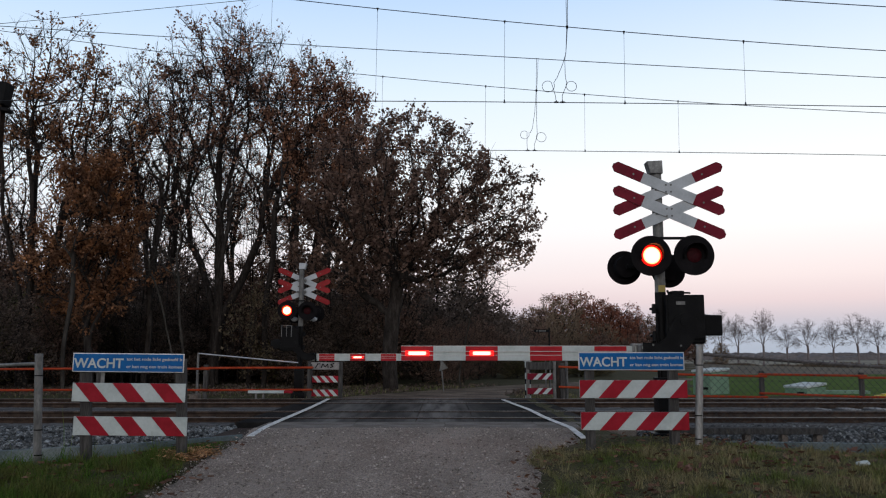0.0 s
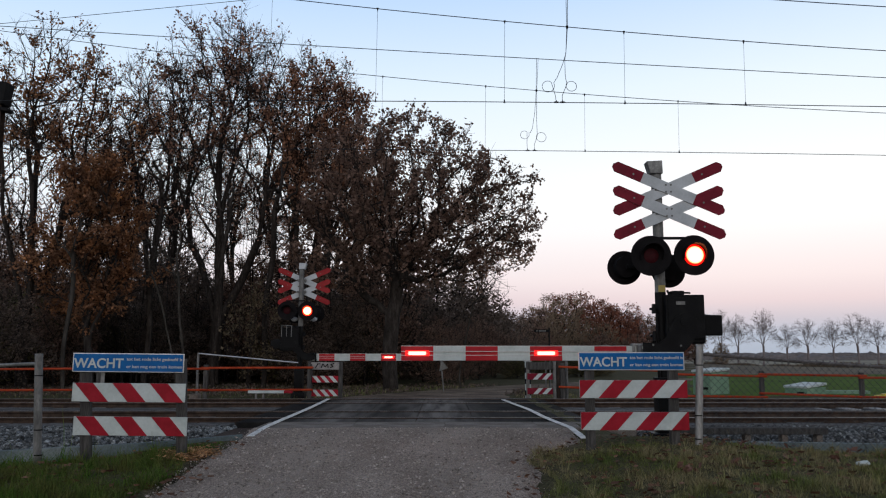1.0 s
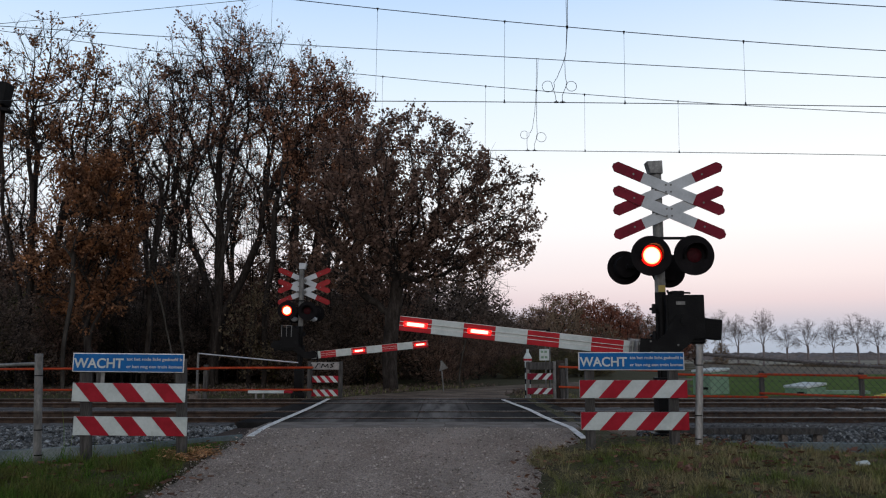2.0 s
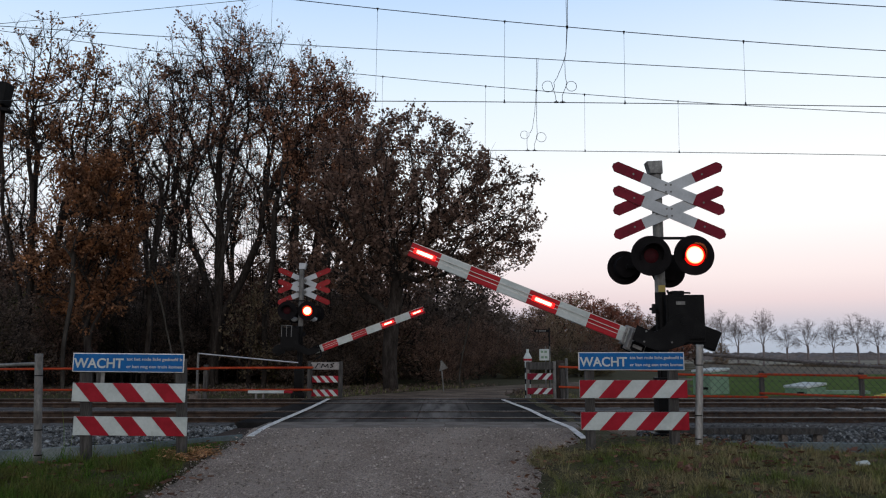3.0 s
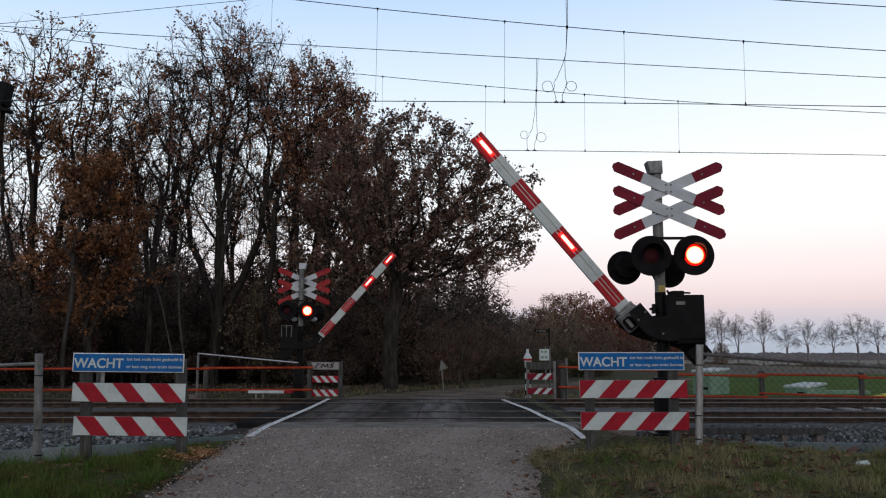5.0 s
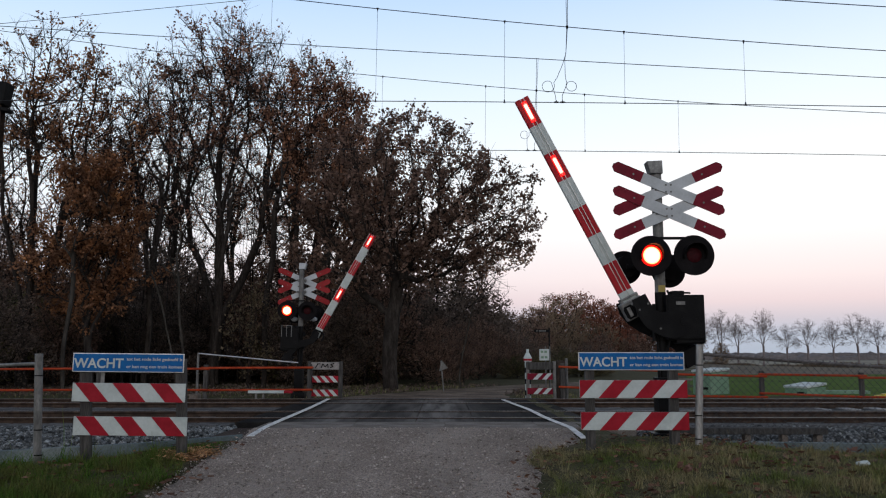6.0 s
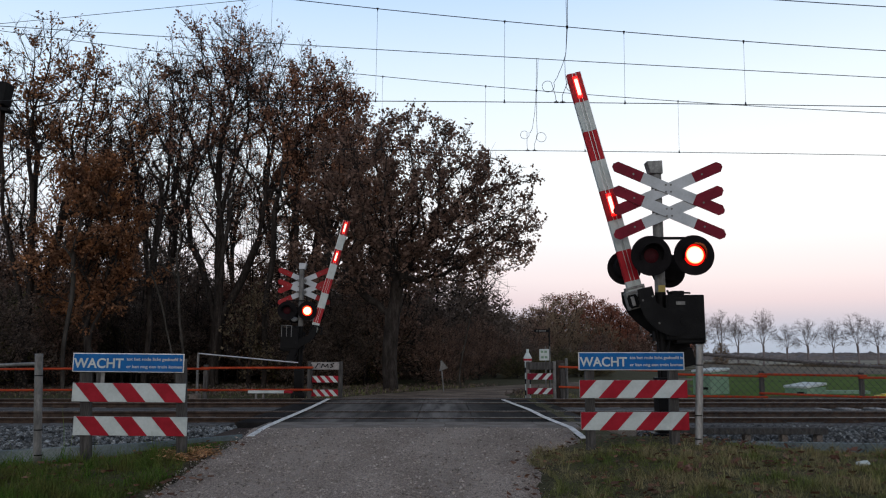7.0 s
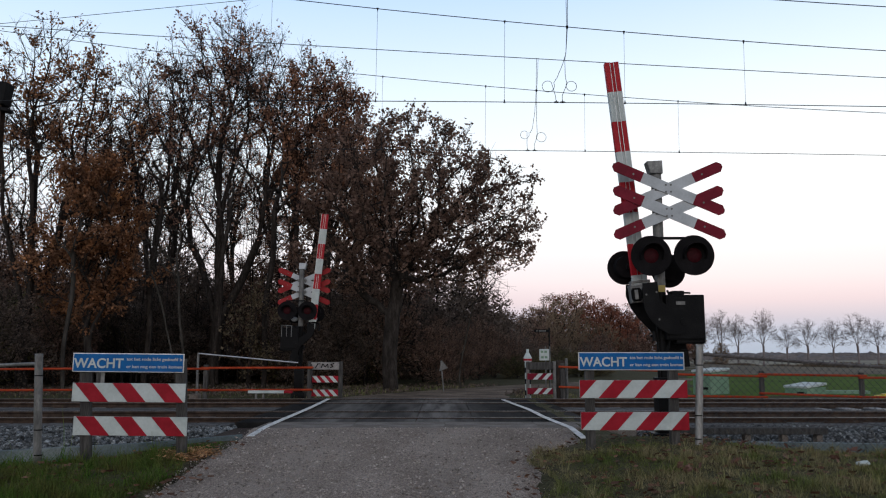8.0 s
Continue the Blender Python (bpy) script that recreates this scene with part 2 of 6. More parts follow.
M["bark"] = material("bark", [(0.02, 0.0165, 0.0145), (0.036, 0.030, 0.026), (0.062, 0.053, 0.046)], 5, 8, 0.95, bump=0.9, bump_scale=20, fine=0.4, stretch=(2, 2, 0.5), spec=0.04)
M["pale_bark"] = material("pale_bark", [(0.035, 0.031, 0.026), (0.062, 0.055, 0.047), (0.10, 0.09, 0.078)], 4, 8, 0.9, bump=0.8, bump_scale=20, fine=0.35, stretch=(2, 2, 0.5), spec=0.05)
# bark paled to put the haze of distance into its colour
M["hazy_bark"] = material("hazy_bark", [(0.17, 0.142, 0.134), (0.23, 0.194, 0.185)], 2, 4, 0.95, fine=0.2, spec=0.05)
M["leaf_brown"] = material("leaf_brown", [(0.213, 0.112, 0.076), (0.347, 0.185, 0.123), (0.493, 0.28, 0.19)], 0.9, 4, 0.8, fine=0.2, random_amount=0.5, spec=0.08, translucent=0.45)
M["leaf_dark"] = material("leaf_dark", [(0.12, 0.077, 0.058), (0.21, 0.13, 0.096), (0.312, 0.202, 0.149)], 0.9, 4, 0.8, fine=0.2, random_amount=0.5, spec=0.08, translucent=0.45)
M["leaf_orange"] = material("leaf_orange", [(0.175, 0.088, 0.052), (0.33, 0.15, 0.07), (0.245, 0.13, 0.078), (0.52, 0.235, 0.095)], 0.9, 4, 0.8, fine=0.2, random_amount=0.5, spec=0.08, translucent=0.4)
M["leaf_rust"] = material("leaf_rust", [(0.20, 0.10, 0.062), (0.33, 0.165, 0.10), (0.46, 0.24, 0.145)], 0.7, 4, 0.8, fine=0.2, random_amount=0.5, spec=0.08, translucent=0.45)
M["leaf_russet"] = material("leaf_russet", [(0.20, 0.078, 0.05), (0.29, 0.113, 0.07), (0.37, 0.155, 0.098)], 0.25, 4, 0.85, fine=0.2, random_amount=0.4, spec=0.05, translucent=0.4)
# darker leaf brown, with the dimness inside the wood put into the colour
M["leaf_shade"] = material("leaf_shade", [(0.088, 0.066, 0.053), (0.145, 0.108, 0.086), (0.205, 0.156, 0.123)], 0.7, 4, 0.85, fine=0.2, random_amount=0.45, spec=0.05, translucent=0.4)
M["leaf_grey"] = material("leaf_grey", [(0.175, 0.122, 0.08), (0.25, 0.176, 0.116), (0.33, 0.238, 0.158)], 0.3, 5, 0.85, fine=0.2, random_amount=0.35, spec=0.05, translucent=0.4)
M["leaf_olive"] = material("leaf_olive", [(0.07, 0.068, 0.034), (0.12, 0.105, 0.05), (0.17, 0.125, 0.065)], 0.7, 4, 0.8, fine=0.2, random_amount=0.4, spec=0.08, translucent=0.35)
M["leaf_tan"] = material("leaf_tan", [(0.11, 0.084, 0.052), (0.17, 0.13, 0.082), (0.23, 0.178, 0.115)], 0.9, 4, 0.8, fine=0.2, random_amount=0.4, spec=0.08, translucent=0.4)
M["reed"] = material("reed", [(0.08, 0.062, 0.045), (0.13, 0.10, 0.072), (0.18, 0.142, 0.10)], 0.8, 3, 0.95, fine=0.2, random_amount=0.4, spec=0.05)
M["far_wood"] = material("far_wood", [(0.115, 0.10, 0.095), (0.16, 0.142, 0.136), (0.21, 0.188, 0.18)], 0.06, 8, 0.95, fine=0.25, bump_scale=0.8, spec=0.03)
M["cabinet_green"] = material("cabinet_green", [(0.13, 0.22, 0.14), (0.17, 0.27, 0.18), (0.21, 0.31, 0.215)], 2, 6, 0.6, fine=0.1, spec=0.1)
M["yellow_paint"] = material("yellow_paint", [(0.55, 0.42, 0.03), (0.66, 0.52, 0.05)], 4, 5, 0.5, fine=0.1)
# the wide red rim puts the lamp's halo into its emission
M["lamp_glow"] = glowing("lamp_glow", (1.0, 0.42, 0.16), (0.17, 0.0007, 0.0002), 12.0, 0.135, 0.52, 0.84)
M["bar_glow"] = glowing("bar_glow", (1.0, 0.016, 0.012), (1.0, 0.005, 0.004), 2.2, 0.15)
M["bar_core"] = glowing("bar_core", (1.0, 0.17, 0.13), (1.0, 0.06, 0.045), 8.0, 0.15)

# ---- mesh helpers ----


def part(name, bm, mat, parent=None, label=""):
    """Links a bmesh as one mesh object under a thing or a part."""
    me = bpy.data.meshes.new(name)
    bm.to_mesh(me)
    bm.free()
    me.materials.append(M[mat])
    ob = new(name, me)
    if parent is not None:
        ob.parent = parent
    if label:
        ob["label"] = label
    return ob


def raw(name, verts, faces, mat, parent=None, label="", smooth=False):
    me = bpy.data.meshes.new(name)
    me.from_pydata([tuple(v) for v in verts], [], [tuple(f) for f in faces])
    me.materials.append(M[mat])
    if smooth:
        me.polygons.foreach_set("use_smooth", [True] * len(me.polygons))
    ob = new(name, me)
    if parent is not None:
        ob.parent = parent
    if label:
        ob["label"] = label
    return ob


def box(bm, c, s, bevel=0.0, m=None):
    """A box of size s round c, its edges bevelled."""
    r = bmesh.ops.create_cube(bm, size=1.0)
    vs = r["verts"]
    for v in vs:
        v.co = Vector((v.co.x * s[0], v.co.y * s[1], v.co.z * s[2]))
    if bevel:
        es = list({e for v in vs for e in v.link_edges})
        out = bmesh.ops.bevel(bm, geom=es, offset=bevel, segments=2, profile=0.6, affect="EDGES")
        vs = list({v for f in out["faces"] for v in f.verts} | {v for v in vs if v.is_valid})
    t = Matrix.Translation(c) @ (m if m is not None else Matrix.Identity(4))
    bmesh.ops.transform(bm, matrix=t, verts=vs)
    return bm


def rod(bm, p0, p1, r0, r1=None, n=12):
    """A capped round bar from p0 to p1."""
    p0, p1 = Vector(p0), Vector(p1)
    d = p1 - p0
    m = Matrix.Translation((p0 + p1) / 2) @ d.to_track_quat("Z", "Y").to_matrix().to_4x4()
    bmesh.ops.create_cone(bm, cap_ends=True, segments=n, radius1=r0, radius2=r0 if r1 is None else r1, depth=d.length, matrix=m)
    return bm


def slab(bm, outline, y0, y1, bevel=0.0):
    """An x-z outline given a thickness from y0 to y1."""
    f = bm.faces.new([bm.verts.new((x, y0, z)) for x, z in outline])
    r = bmesh.ops.extrude_face_region(bm, geom=[f])
    vs = [v for v in r["geom"] if isinstance(v, bmesh.types.BMVert)]
    for v in vs:
        v.co.y = y1
    bmesh.ops.recalc_face_normals(bm, faces=bm.faces)
    if bevel:
        bmesh.ops.bevel(bm, geom=list({e for e in bm.edges}), offset=bevel, segments=1, affect="EDGES")
    return bm


def tube(bm, pts, r, n=6):
    """A round bar along a line of points."""
    pts = [Vector(p) for p in pts]
    rings = []
    up = Vector((0, 0, 1))
    for i, p in enumerate(pts):
        d = (pts[min(i + 1, len(pts) - 1)] - pts[max(i - 1, 0)]).normalized()
        a = d.cross(up)
        if a.length < 0.05:
            a = d.cross(Vector((0, 1, 0)))
        a.normalize()
        b = d.cross(a).normalized()
        rr = r[i] if isinstance(r, (list, tuple)) else r
        rings.append([bm.verts.new(p + rr * (math.cos(2 * math.pi * k / n) * a + math.sin(2 * math.pi * k / n) * b)) for k in range(n)])
    for u, v in zip(rings, rings[1:]):
        for k in range(n):
            bm.faces.new((u[k], u[(k + 1) % n], v[(k + 1) % n], v[k]))
    bm.faces.new(rings[0][::-1])
    bm.faces.new(rings[-1])
    return bm


def smooth(ob, angle=35):
    for p in ob.data.polygons:
        p.use_smooth = True
    ob.data.set_sharp_from_angle(angle=radians(angle))
    return ob


def B():
    return bmesh.new()


def lettering(name, text, x, z, y, height, width, mat, parent, bold=0.02):
    """Raised letters on a board, facing the approach; x, z: the lower left corner; scaled to the given height and width."""
    cu = bpy.data.curves.new(name, "FONT")
    cu.body, cu.extrude, cu.offset = text, 0.004, bold
    tmp = bpy.data.objects.new(name, cu)
    me = bpy.data.meshes.new_from_object(tmp)
    bpy.data.objects.remove(tmp)
    co = np.array([v.co[:] for v in me.vertices])
    lo, hi = co.min(0), co.max(0)
    for v in me.vertices:
        v.co = (x + (v.co.x - lo[0]) * width / (hi[0] - lo[0]), y - (v.co.z - lo[2]) * 0.5, z + (v.co.y - lo[1]) * height / (hi[1] - lo[1]))
    me.materials.clear()
    me.materials.append(M[mat])
    ob = new(name, me)
    ob.parent = parent
    return ob


def holder(name, m, label, category, group=""):
    ob = new(name)
    ob.matrix_basis = m
    return tagged(ob, label, category, group)

# ---- ground ----


def bump01(v, a, b):
    """0 below a, 1 above b, smooth between."""
    t = min(1.0, max(0.0, (v - a) / (b - a)))
    return t * t * (3 - 2 * t)


def road_half(y):
    """Left and right edge of the road surface."""
    left = -2.42 - 0.18 * bump01(y, 6, 9.5)
    right = 0.76 + 0.19 * bump01(y, 6, 8.4) + 0.78 * bump01(y, 8.6, 10.0)
    return left, right


def road_z(y):
    if y < 11:
        return -0.032 * (11 - max(y, -20))
    return -0.12 * bump01(y, 18.3, 21)


def ground_z(x, y):
    z = road_z(y)
    if y < 10.6:
        left, right = road_half(y)
        side = max(left - x, x - right)
        drop = 0.03 if x < left else -0.06
        z += -drop * bump01(side, 0.0, 1.8) - 0.08 * bump01(-x, 3.5, 6) + 0.03 * bump01(x, 1.2, 2.2) - 0.12 * bump01(x, 2.9, 6)
        z += -0.28 * bump01(y, 8.2, 9.6) * bump01(-x, 2.7, 5.0) - 0.20 * bump01(y, 8.5, 9.7) * bump01(x, 2.6, 4.6)
    if 9.6 < y < 21:
        trench = bump01(y, 9.8, 10.6) * (1 - bump01(y, 19.3, 20.3))
        off = bump01(max(-2.75 - x, x - 2.3), -0.1, 0.25)
        z += (-0.42 - z) * trench * off
    if y > 21:
        z = -0.12 - 0.95 * bump01(y, 63, 112) * bump01(x, 32, 38)
    return z + 0.018 * noise.noise(Vector((x * 1.7, y * 1.7, 0))) * (1 if -2.6 > x or x > 1.8 or y > 21 else 0)


def axis(steps):
    out = []
    for a, b, s in steps:
        k = max(1, round((b - a) / s))
        out += [a + (b - a) * i / k for i in range(k)]
    return out + [steps[-1][1]]


def sheet(name, xs, ys, zf, mat, label, category, skip=None):
    verts, faces = [], []
    for y in ys:
        for x in xs:
            verts.append((x, y, zf(x, y)))
    w = len(xs)
    for j in range(len(ys) - 1):
        for i in range(w - 1):
            if skip and skip((xs[i] + xs[i + 1]) / 2, (ys[j] + ys[j + 1]) / 2):
                continue
            faces.append((j * w + i, j * w + i + 1, (j + 1) * w + i + 1, (j + 1) * w + i))
    return tagged(raw(name, verts, faces, mat, smooth=True), label, category, kind="structure")


gx = axis([(-2500, -400, 300), (-400, -60, 40), (-60, -14, 4), (-14, 14, 0.3), (14, 60, 4), (60, 400, 40), (400, 2500, 300)])
gy = axis([(-300, -20, 40), (-20, 0, 2), (0, 24, 0.3), (24, 60, 2), (60, 130, 5), (130, 400, 30), (400, 3500, 300)])


def ground_low(x, y):
    """The ground, let down a little where the road lies on it."""
    z = ground_z(x, y)
    if y < 21:
        left, right = (road_half(y) if y < 10.6 else (-2.6, 1.8))
        z -= 0.10 * bump01(min(x - left, right - x), -0.02, 0.12)
    return z


ground = sheet("ground", gx, gy, ground_low, "soil", "dull late autumn grass and soil with fallen leaves", "ground")

# the approach road of hard-packed gravel, crowned a little and ragged at its edges
rv, rf = [], []
rys = axis([(-20, 2, 1.0), (2, 11.15, 0.15)])
for y in rys:
    left, right = road_half(y)
    for i in range(25):
        k = i / 24
        wob = (0.09 * noise.noise(Vector((y * 1.3, 3.1 if k < 0.5 else 8.7, 0))) + 0.05 * noise.noise(Vector((y * 5.3, 1.1 if k < 0.5 else 4.7, 0)))) * abs(2 * k - 1) ** 4
        x = left + (right - left) * k + wob
        crown = 0.025 * (1 - (2 * k - 1) ** 2) - 0.05 * (1 if i in (0, 24) else 0)
        tracks = -0.012 * (math.exp(-((k - 0.28) / 0.08) ** 2) + math.exp(-((k - 0.74) / 0.08) ** 2))
        rv.append((x, y, road_z(y) + (crown + tracks) * (1 - bump01(y, 10, 11.1)) + 0.006 * noise.noise(Vector((x * 3, y * 3, 0)))))
for j in range(len(rys) - 1):
    for i in range(24):
        rf.append((j * 25 + i, j * 25 + i + 1, j * 25 + 26 + i, j * 25 + 25 + i))
tagged(raw("road", rv, rf, "gravel_road", smooth=True), "hard-packed grey gravel road with worn wheel tracks", "road", kind="structure")

# ---- the railway: two tracks across the view, and the crossing deck ----
RAILS = (12.98, 14.42, 16.98, 18.42)
DECK_L, DECK_R = -3.15, 2.30


def ballast_z(x, y):
    return -0.42 + 0.295 * bump01(y, 10.25, 11.9) * (1 - bump01(y, 19.2, 20.2))


def ballast_sheet(name, x0, x1, fine_at):
    steps = [(x0, x1, 0.25)] if fine_at else [(x0, x1, 4.0)]
    ob = sheet(name, axis(steps), axis([(10.2, 12.3, 0.15), (12.3, 20.2, 0.4)]),
               lambda x, y: ballast_z(x, y) + 0.03 * noise.noise(Vector((x * 5, y * 5, 2))), "ballast_bed",
               "bed of broken grey stone under the tracks", "ballast")
    return ob


ballast_sheet("ballast_bed", -12.0, DECK_L, True)
ballast_sheet("ballast_bed", DECK_R, 12.0, True)
ballast_sheet("ballast_bed", -160.0, -12.0, False)
ballast_sheet("ballast_bed", 12.0, 160.0, False)


def rail_outline():
    half = [(0.07, 0.0), (0.07, 0.012), (0.012, 0.035), (0.009, 0.125), (0.036, 0.142), (0.036, 0.166), (0.028, 0.172)]
    return half + [(-a, b) for a, b in half[::-1]]


def railway_track(yc, label):
    t = holder("railway_track", pose(0, yc, 0), label, "railway track")
    for s in (-0.72, 0.72):
        verts, faces = [], []
        o = rail_outline()
        for x in (-160, -20, 20, 160):
            verts += [(x, s + a, b - 0.172) for a, b in o]
        n = len(o)
        for j in range(3):
            faces += [(j * n + i, j * n + (i + 1) % n, (j + 1) * n + (i + 1) % n, (j + 1) * n + i) for i in range(n)]
        r = raw("rail", verts, faces, "rail_side", t)
        bm = B()
        box(bm, (0, s, 0.0005), (320, 0.05, 0.003))
        part("running_surface", bm, "rail_top", r, "polished steel rail head")
    bm = B()
    box(bm, (0, 0, 0), (0.27, 2.55, 0.2), 0.015)
    first = part("sleeper", bm, "sleeper", t)
    k = 0
    for i in range(-36, 37):
        x = i * 0.6
        if DECK_L - 0.1 < x < DECK_R + 0.1:
            continue
        o = first if k == 0 else first.copy()
        if k:
            scene.collection.objects.link(o)
        o.matrix_basis = pose(x + random.uniform(-0.02, 0.02), 0, -0.205 + random.uniform(-0.008, 0.008), 0, 0, random.uniform(-0.8, 0.8))
        k += 1
    bm = B()
    for s in (-0.72, 0.72):
        for i in range(-36, 37):
            x = i * 0.6
            if DECK_L - 0.1 < x < DECK_R + 0.1:
                continue
            for d in (-0.1, 0.1):
                box(bm, (x, s + d, -0.145), (0.11, 0.05, 0.035))
    part("rail_clip", bm, "rail_side", t)["kind"] = "stuff"
    return t


railway_track(13.70, "steel rails on concrete sleepers, the track beside the approach")
railway_track(17.70, "steel rails on concrete sleepers, the track on the far side")


def ballast_stones():
    rng = np.random.default_rng(5)
    verts, faces = [], []
    cube = np.array([(x, y, z) for x in (-1, 1) for y in (-1, 1) for z in (-1, 1)], float)
    quads = [(0, 1, 3, 2), (4, 6, 7, 5), (0, 4, 5, 1), (2, 3, 7, 6), (0, 2, 6, 4), (1, 5, 7, 3)]
    areas = [(-9.5, DECK_L, 10.25, 12.3, 12500), (DECK_R + 0.5, 9.5, 10.25, 12.3, 9500)]
    for x0, x1, y0, y1, n in areas:
        for _ in range(n):
            x, y = rng.uniform(x0, x1), rng.uniform(y0, y1)
            r = 0.012 + 0.027 * rng.uniform(0, 1) ** 1.5
            s = np.array([rng.uniform(0.7, 1.3), rng.uniform(0.7, 1.2), rng.uniform(0.5, 0.9)]) * r
            v = cube * s * rng.uniform(0.65, 1.1, (8, 3))
            m = np.array(Euler(rng.uniform(0, 6.28, 3)).to_matrix())
            v = v @ m.T + (x, y, ballast_z(x, y) + 0.5 * r)
            k = len(verts)
            verts.extend(v.tolist())
            faces.extend([tuple(k + i for i in q) for q in quads])
    tagged(raw("ballast_stones", verts, faces, "ballast"), "loose broken grey stones of the track bed", "ballast", kind="stuff")


ballast_stones()


def track_path(name, x0, x1, y0, y1, z, step, label):
    """A level strip of worn slabs along the track, each slab by itself."""
    t = tagged(new(name), label, "track path", kind="structure")
    n = round((x1 - x0) / step)
    w = (x1 - x0) / n
    bm = B()
    box(bm, (0, 0, -0.06), (w - 0.035, y1 - y0, 0.12), 0.012)
    first = part("slab", bm, "track_path", t)
    for i in range(n):
        o = first if i == 0 else first.copy()
        if i:
            scene.collection.objects.link(o)
        o.matrix_basis = pose(x0 + (i + 0.5) * w, (y0 + y1) / 2, z + random.uniform(-0.008, 0.008), random.uniform(-0.5, 0.5), random.uniform(-0.4, 0.4), random.uniform(-0.4, 0.4))


track_path("track_path_left", -14.0, DECK_L - 0.15, 12.36, 12.88, -0.078, 0.6, "strip of grey slabs along the near rail")
track_path("track_path_right", DECK_R + 0.1, 14.0, 12.36, 12.88, -0.078, 0.6, "strip of grey slabs along the near rail")
track_path("middle_path_left", -14.0, DECK_L - 0.1, 14.75, 16.65, -0.085, 1.2, "grey slab path between the two tracks")
track_path("middle_path_right", DECK_R + 0.1, 7.6, 14.75, 16.65, -0.085, 1.2, "grey slab path between the two tracks")

# concrete edging along the foot of the stone bed
def edging(name, pts, h, d, label):
    bm = B()
    for (xa, ya, za), (xb, yb, zb) in zip(pts, pts[1:]):
        n = max(1, round(abs(xb - xa) / 1.0))
        turn = math.atan2(yb - ya, xb - xa)
        tilt = math.atan2(zb - za, math.hypot(xb - xa, yb - ya))
        long = math.sqrt((xb - xa) ** 2 + (yb - ya) ** 2 + (zb - za) ** 2) / n
        for i in range(n):
            f = (i + 0.5) / n
            box(bm, (xa + (xb - xa) * f, ya + (yb - ya) * f, za + (zb - za) * f - h / 2), (long - 0.006, d, h), 0.008, Matrix.Rotation(turn, 4, "Z") @ Matrix.Rotation(-tilt, 4, "Y"))
    return tagged(part(name, bm, "concrete_edge"), label, "kerb", kind="structure")


edging("edging_left", [(-14, 10.3, -0.50), (-5.9, 10.3, -0.222), (-3.65, 10.3, -0.10), (-2.55, 10.3, -0.005)], 0.26, 0.10, "low concrete edging below the stone bed")
edging("edging_right", [(2.2, 9.95, 0.0), (3.2, 9.95, -0.05), (14, 9.95, -0.20)], 0.26, 0.10, "low concrete edging below the stone bed")


def cable_trough():
    t = holder("cable_trough", pose(0, 10.75, 0), "dark concrete cable trough raised on short posts beside the track", "cable trough")
    bm = B()
    box(bm, (4.1, 0, 0.0), (1.95, 0.22, 0.085), 0.01)
    part("trough", bm, "grey_wood", t)
    for x in (3.35, 4.03, 4.52, 4.98):
        bm = B()
        box(bm, (x, 0, -0.24), (0.08, 0.12, 0.38), 0.008)
        part("post", bm, "concrete", t)


cable_trough()


def crossing_deck():
    """Deck of dark rubber panels and pale concrete slabs, each piece by itself."""
    deck = tagged(new("crossing_deck"), "level crossing deck of dark rubber panels with a concrete strip", "crossing deck", kind="structure")
    bm = B()
    box(bm, ((DECK_L + DECK_R) / 2, 15.0, -0.16), (DECK_R - DECK_L - 0.02, 8.3, 0.12))
    part("deck_base", bm, "rail_side", deck)
    rows = [(12.22, 12.925), (13.055, 14.345), (14.48, 15.7), (15.7, 16.92), (17.055, 18.345), (18.48, 19.25)]
    for a, b in rows:
        bm = B()
        box(bm, (0, 0, -0.05), (0.895, b - a - 0.012, 0.10), 0.008)
        first = part("rubber_panel", bm, "rubber_panel", deck)
        for i in range(6):
            o = first if i == 0 else first.copy()
            if i:
                scene.collection.objects.link(o)
            o.matrix_basis = pose(DECK_L + 0.454 + i * 0.9083, (a + b) / 2, -0.016 + random.uniform(-0.003, 0.002) - 0.12 * bump01((a + b) / 2, 18.3, 21), 0, 0, 0)
    for k, (a, b) in enumerate([(11.16, 12.20)]):
        bm = B()
        box(bm, (0, 0, -0.06), (1.32, b - a - 0.015, 0.12), 0.01)
        first = part("concrete_slab", bm, "concrete", deck)
        for i in range(4):
            o = first if i == 0 else first.copy()
            if i:
                scene.collection.objects.link(o)
            o.matrix_basis = pose(-2.62 + 0.66 + i * 1.325, (a + b) / 2, -0.004 + random.uniform(-0.003, 0.003), 0, 0, random.uniform(-0.2, 0.2))


crossing_deck()


def edge_line(name, pts, w):
    """A painted edge line in short slabs, with the slight kinks between deck panels."""
    line = tagged(new(name), "worn white painted line along the crossing's edge", "road marking", kind="structure")
    for (xa, ya), (xb, yb) in zip(pts, pts[1:]):
        d = math.hypot(xb - xa, yb - ya)
        a = math.degrees(math.atan2(yb - ya, xb - xa))
        za, zb = road_z(ya), road_z(yb)
        bm = B()
        box(bm, (0, 0, 0), (d + 0.004, w, 0.008), 0.002)
        o = part("stripe", bm, "road_paint", line)
        o.matrix_basis = pose((xa + xb) / 2, (ya + yb) / 2, (za + zb) / 2 + 0.008, 0, 0, a) @ pose(0, 0, 0, 0, -math.degrees(math.atan2(zb - za, d)), 0)


edge_line("edge_line_left", [(-2.43, 10.2), (-2.46, 11.15), (-2.48, 12.2), (-2.49, 13.45), (-2.50, 14.4), (-2.52, 15.6), (-2.56, 17.0), (-2.60, 18.3)], 0.088)
edge_line("edge_line_right", [(1.75, 10.0), (1.755, 11.15), (1.69, 12.0), (1.62, 13.1), (1.60, 14.0), (1.565, 14.9), (1.46, 16.2), (1.34, 17.9)], 0.085)

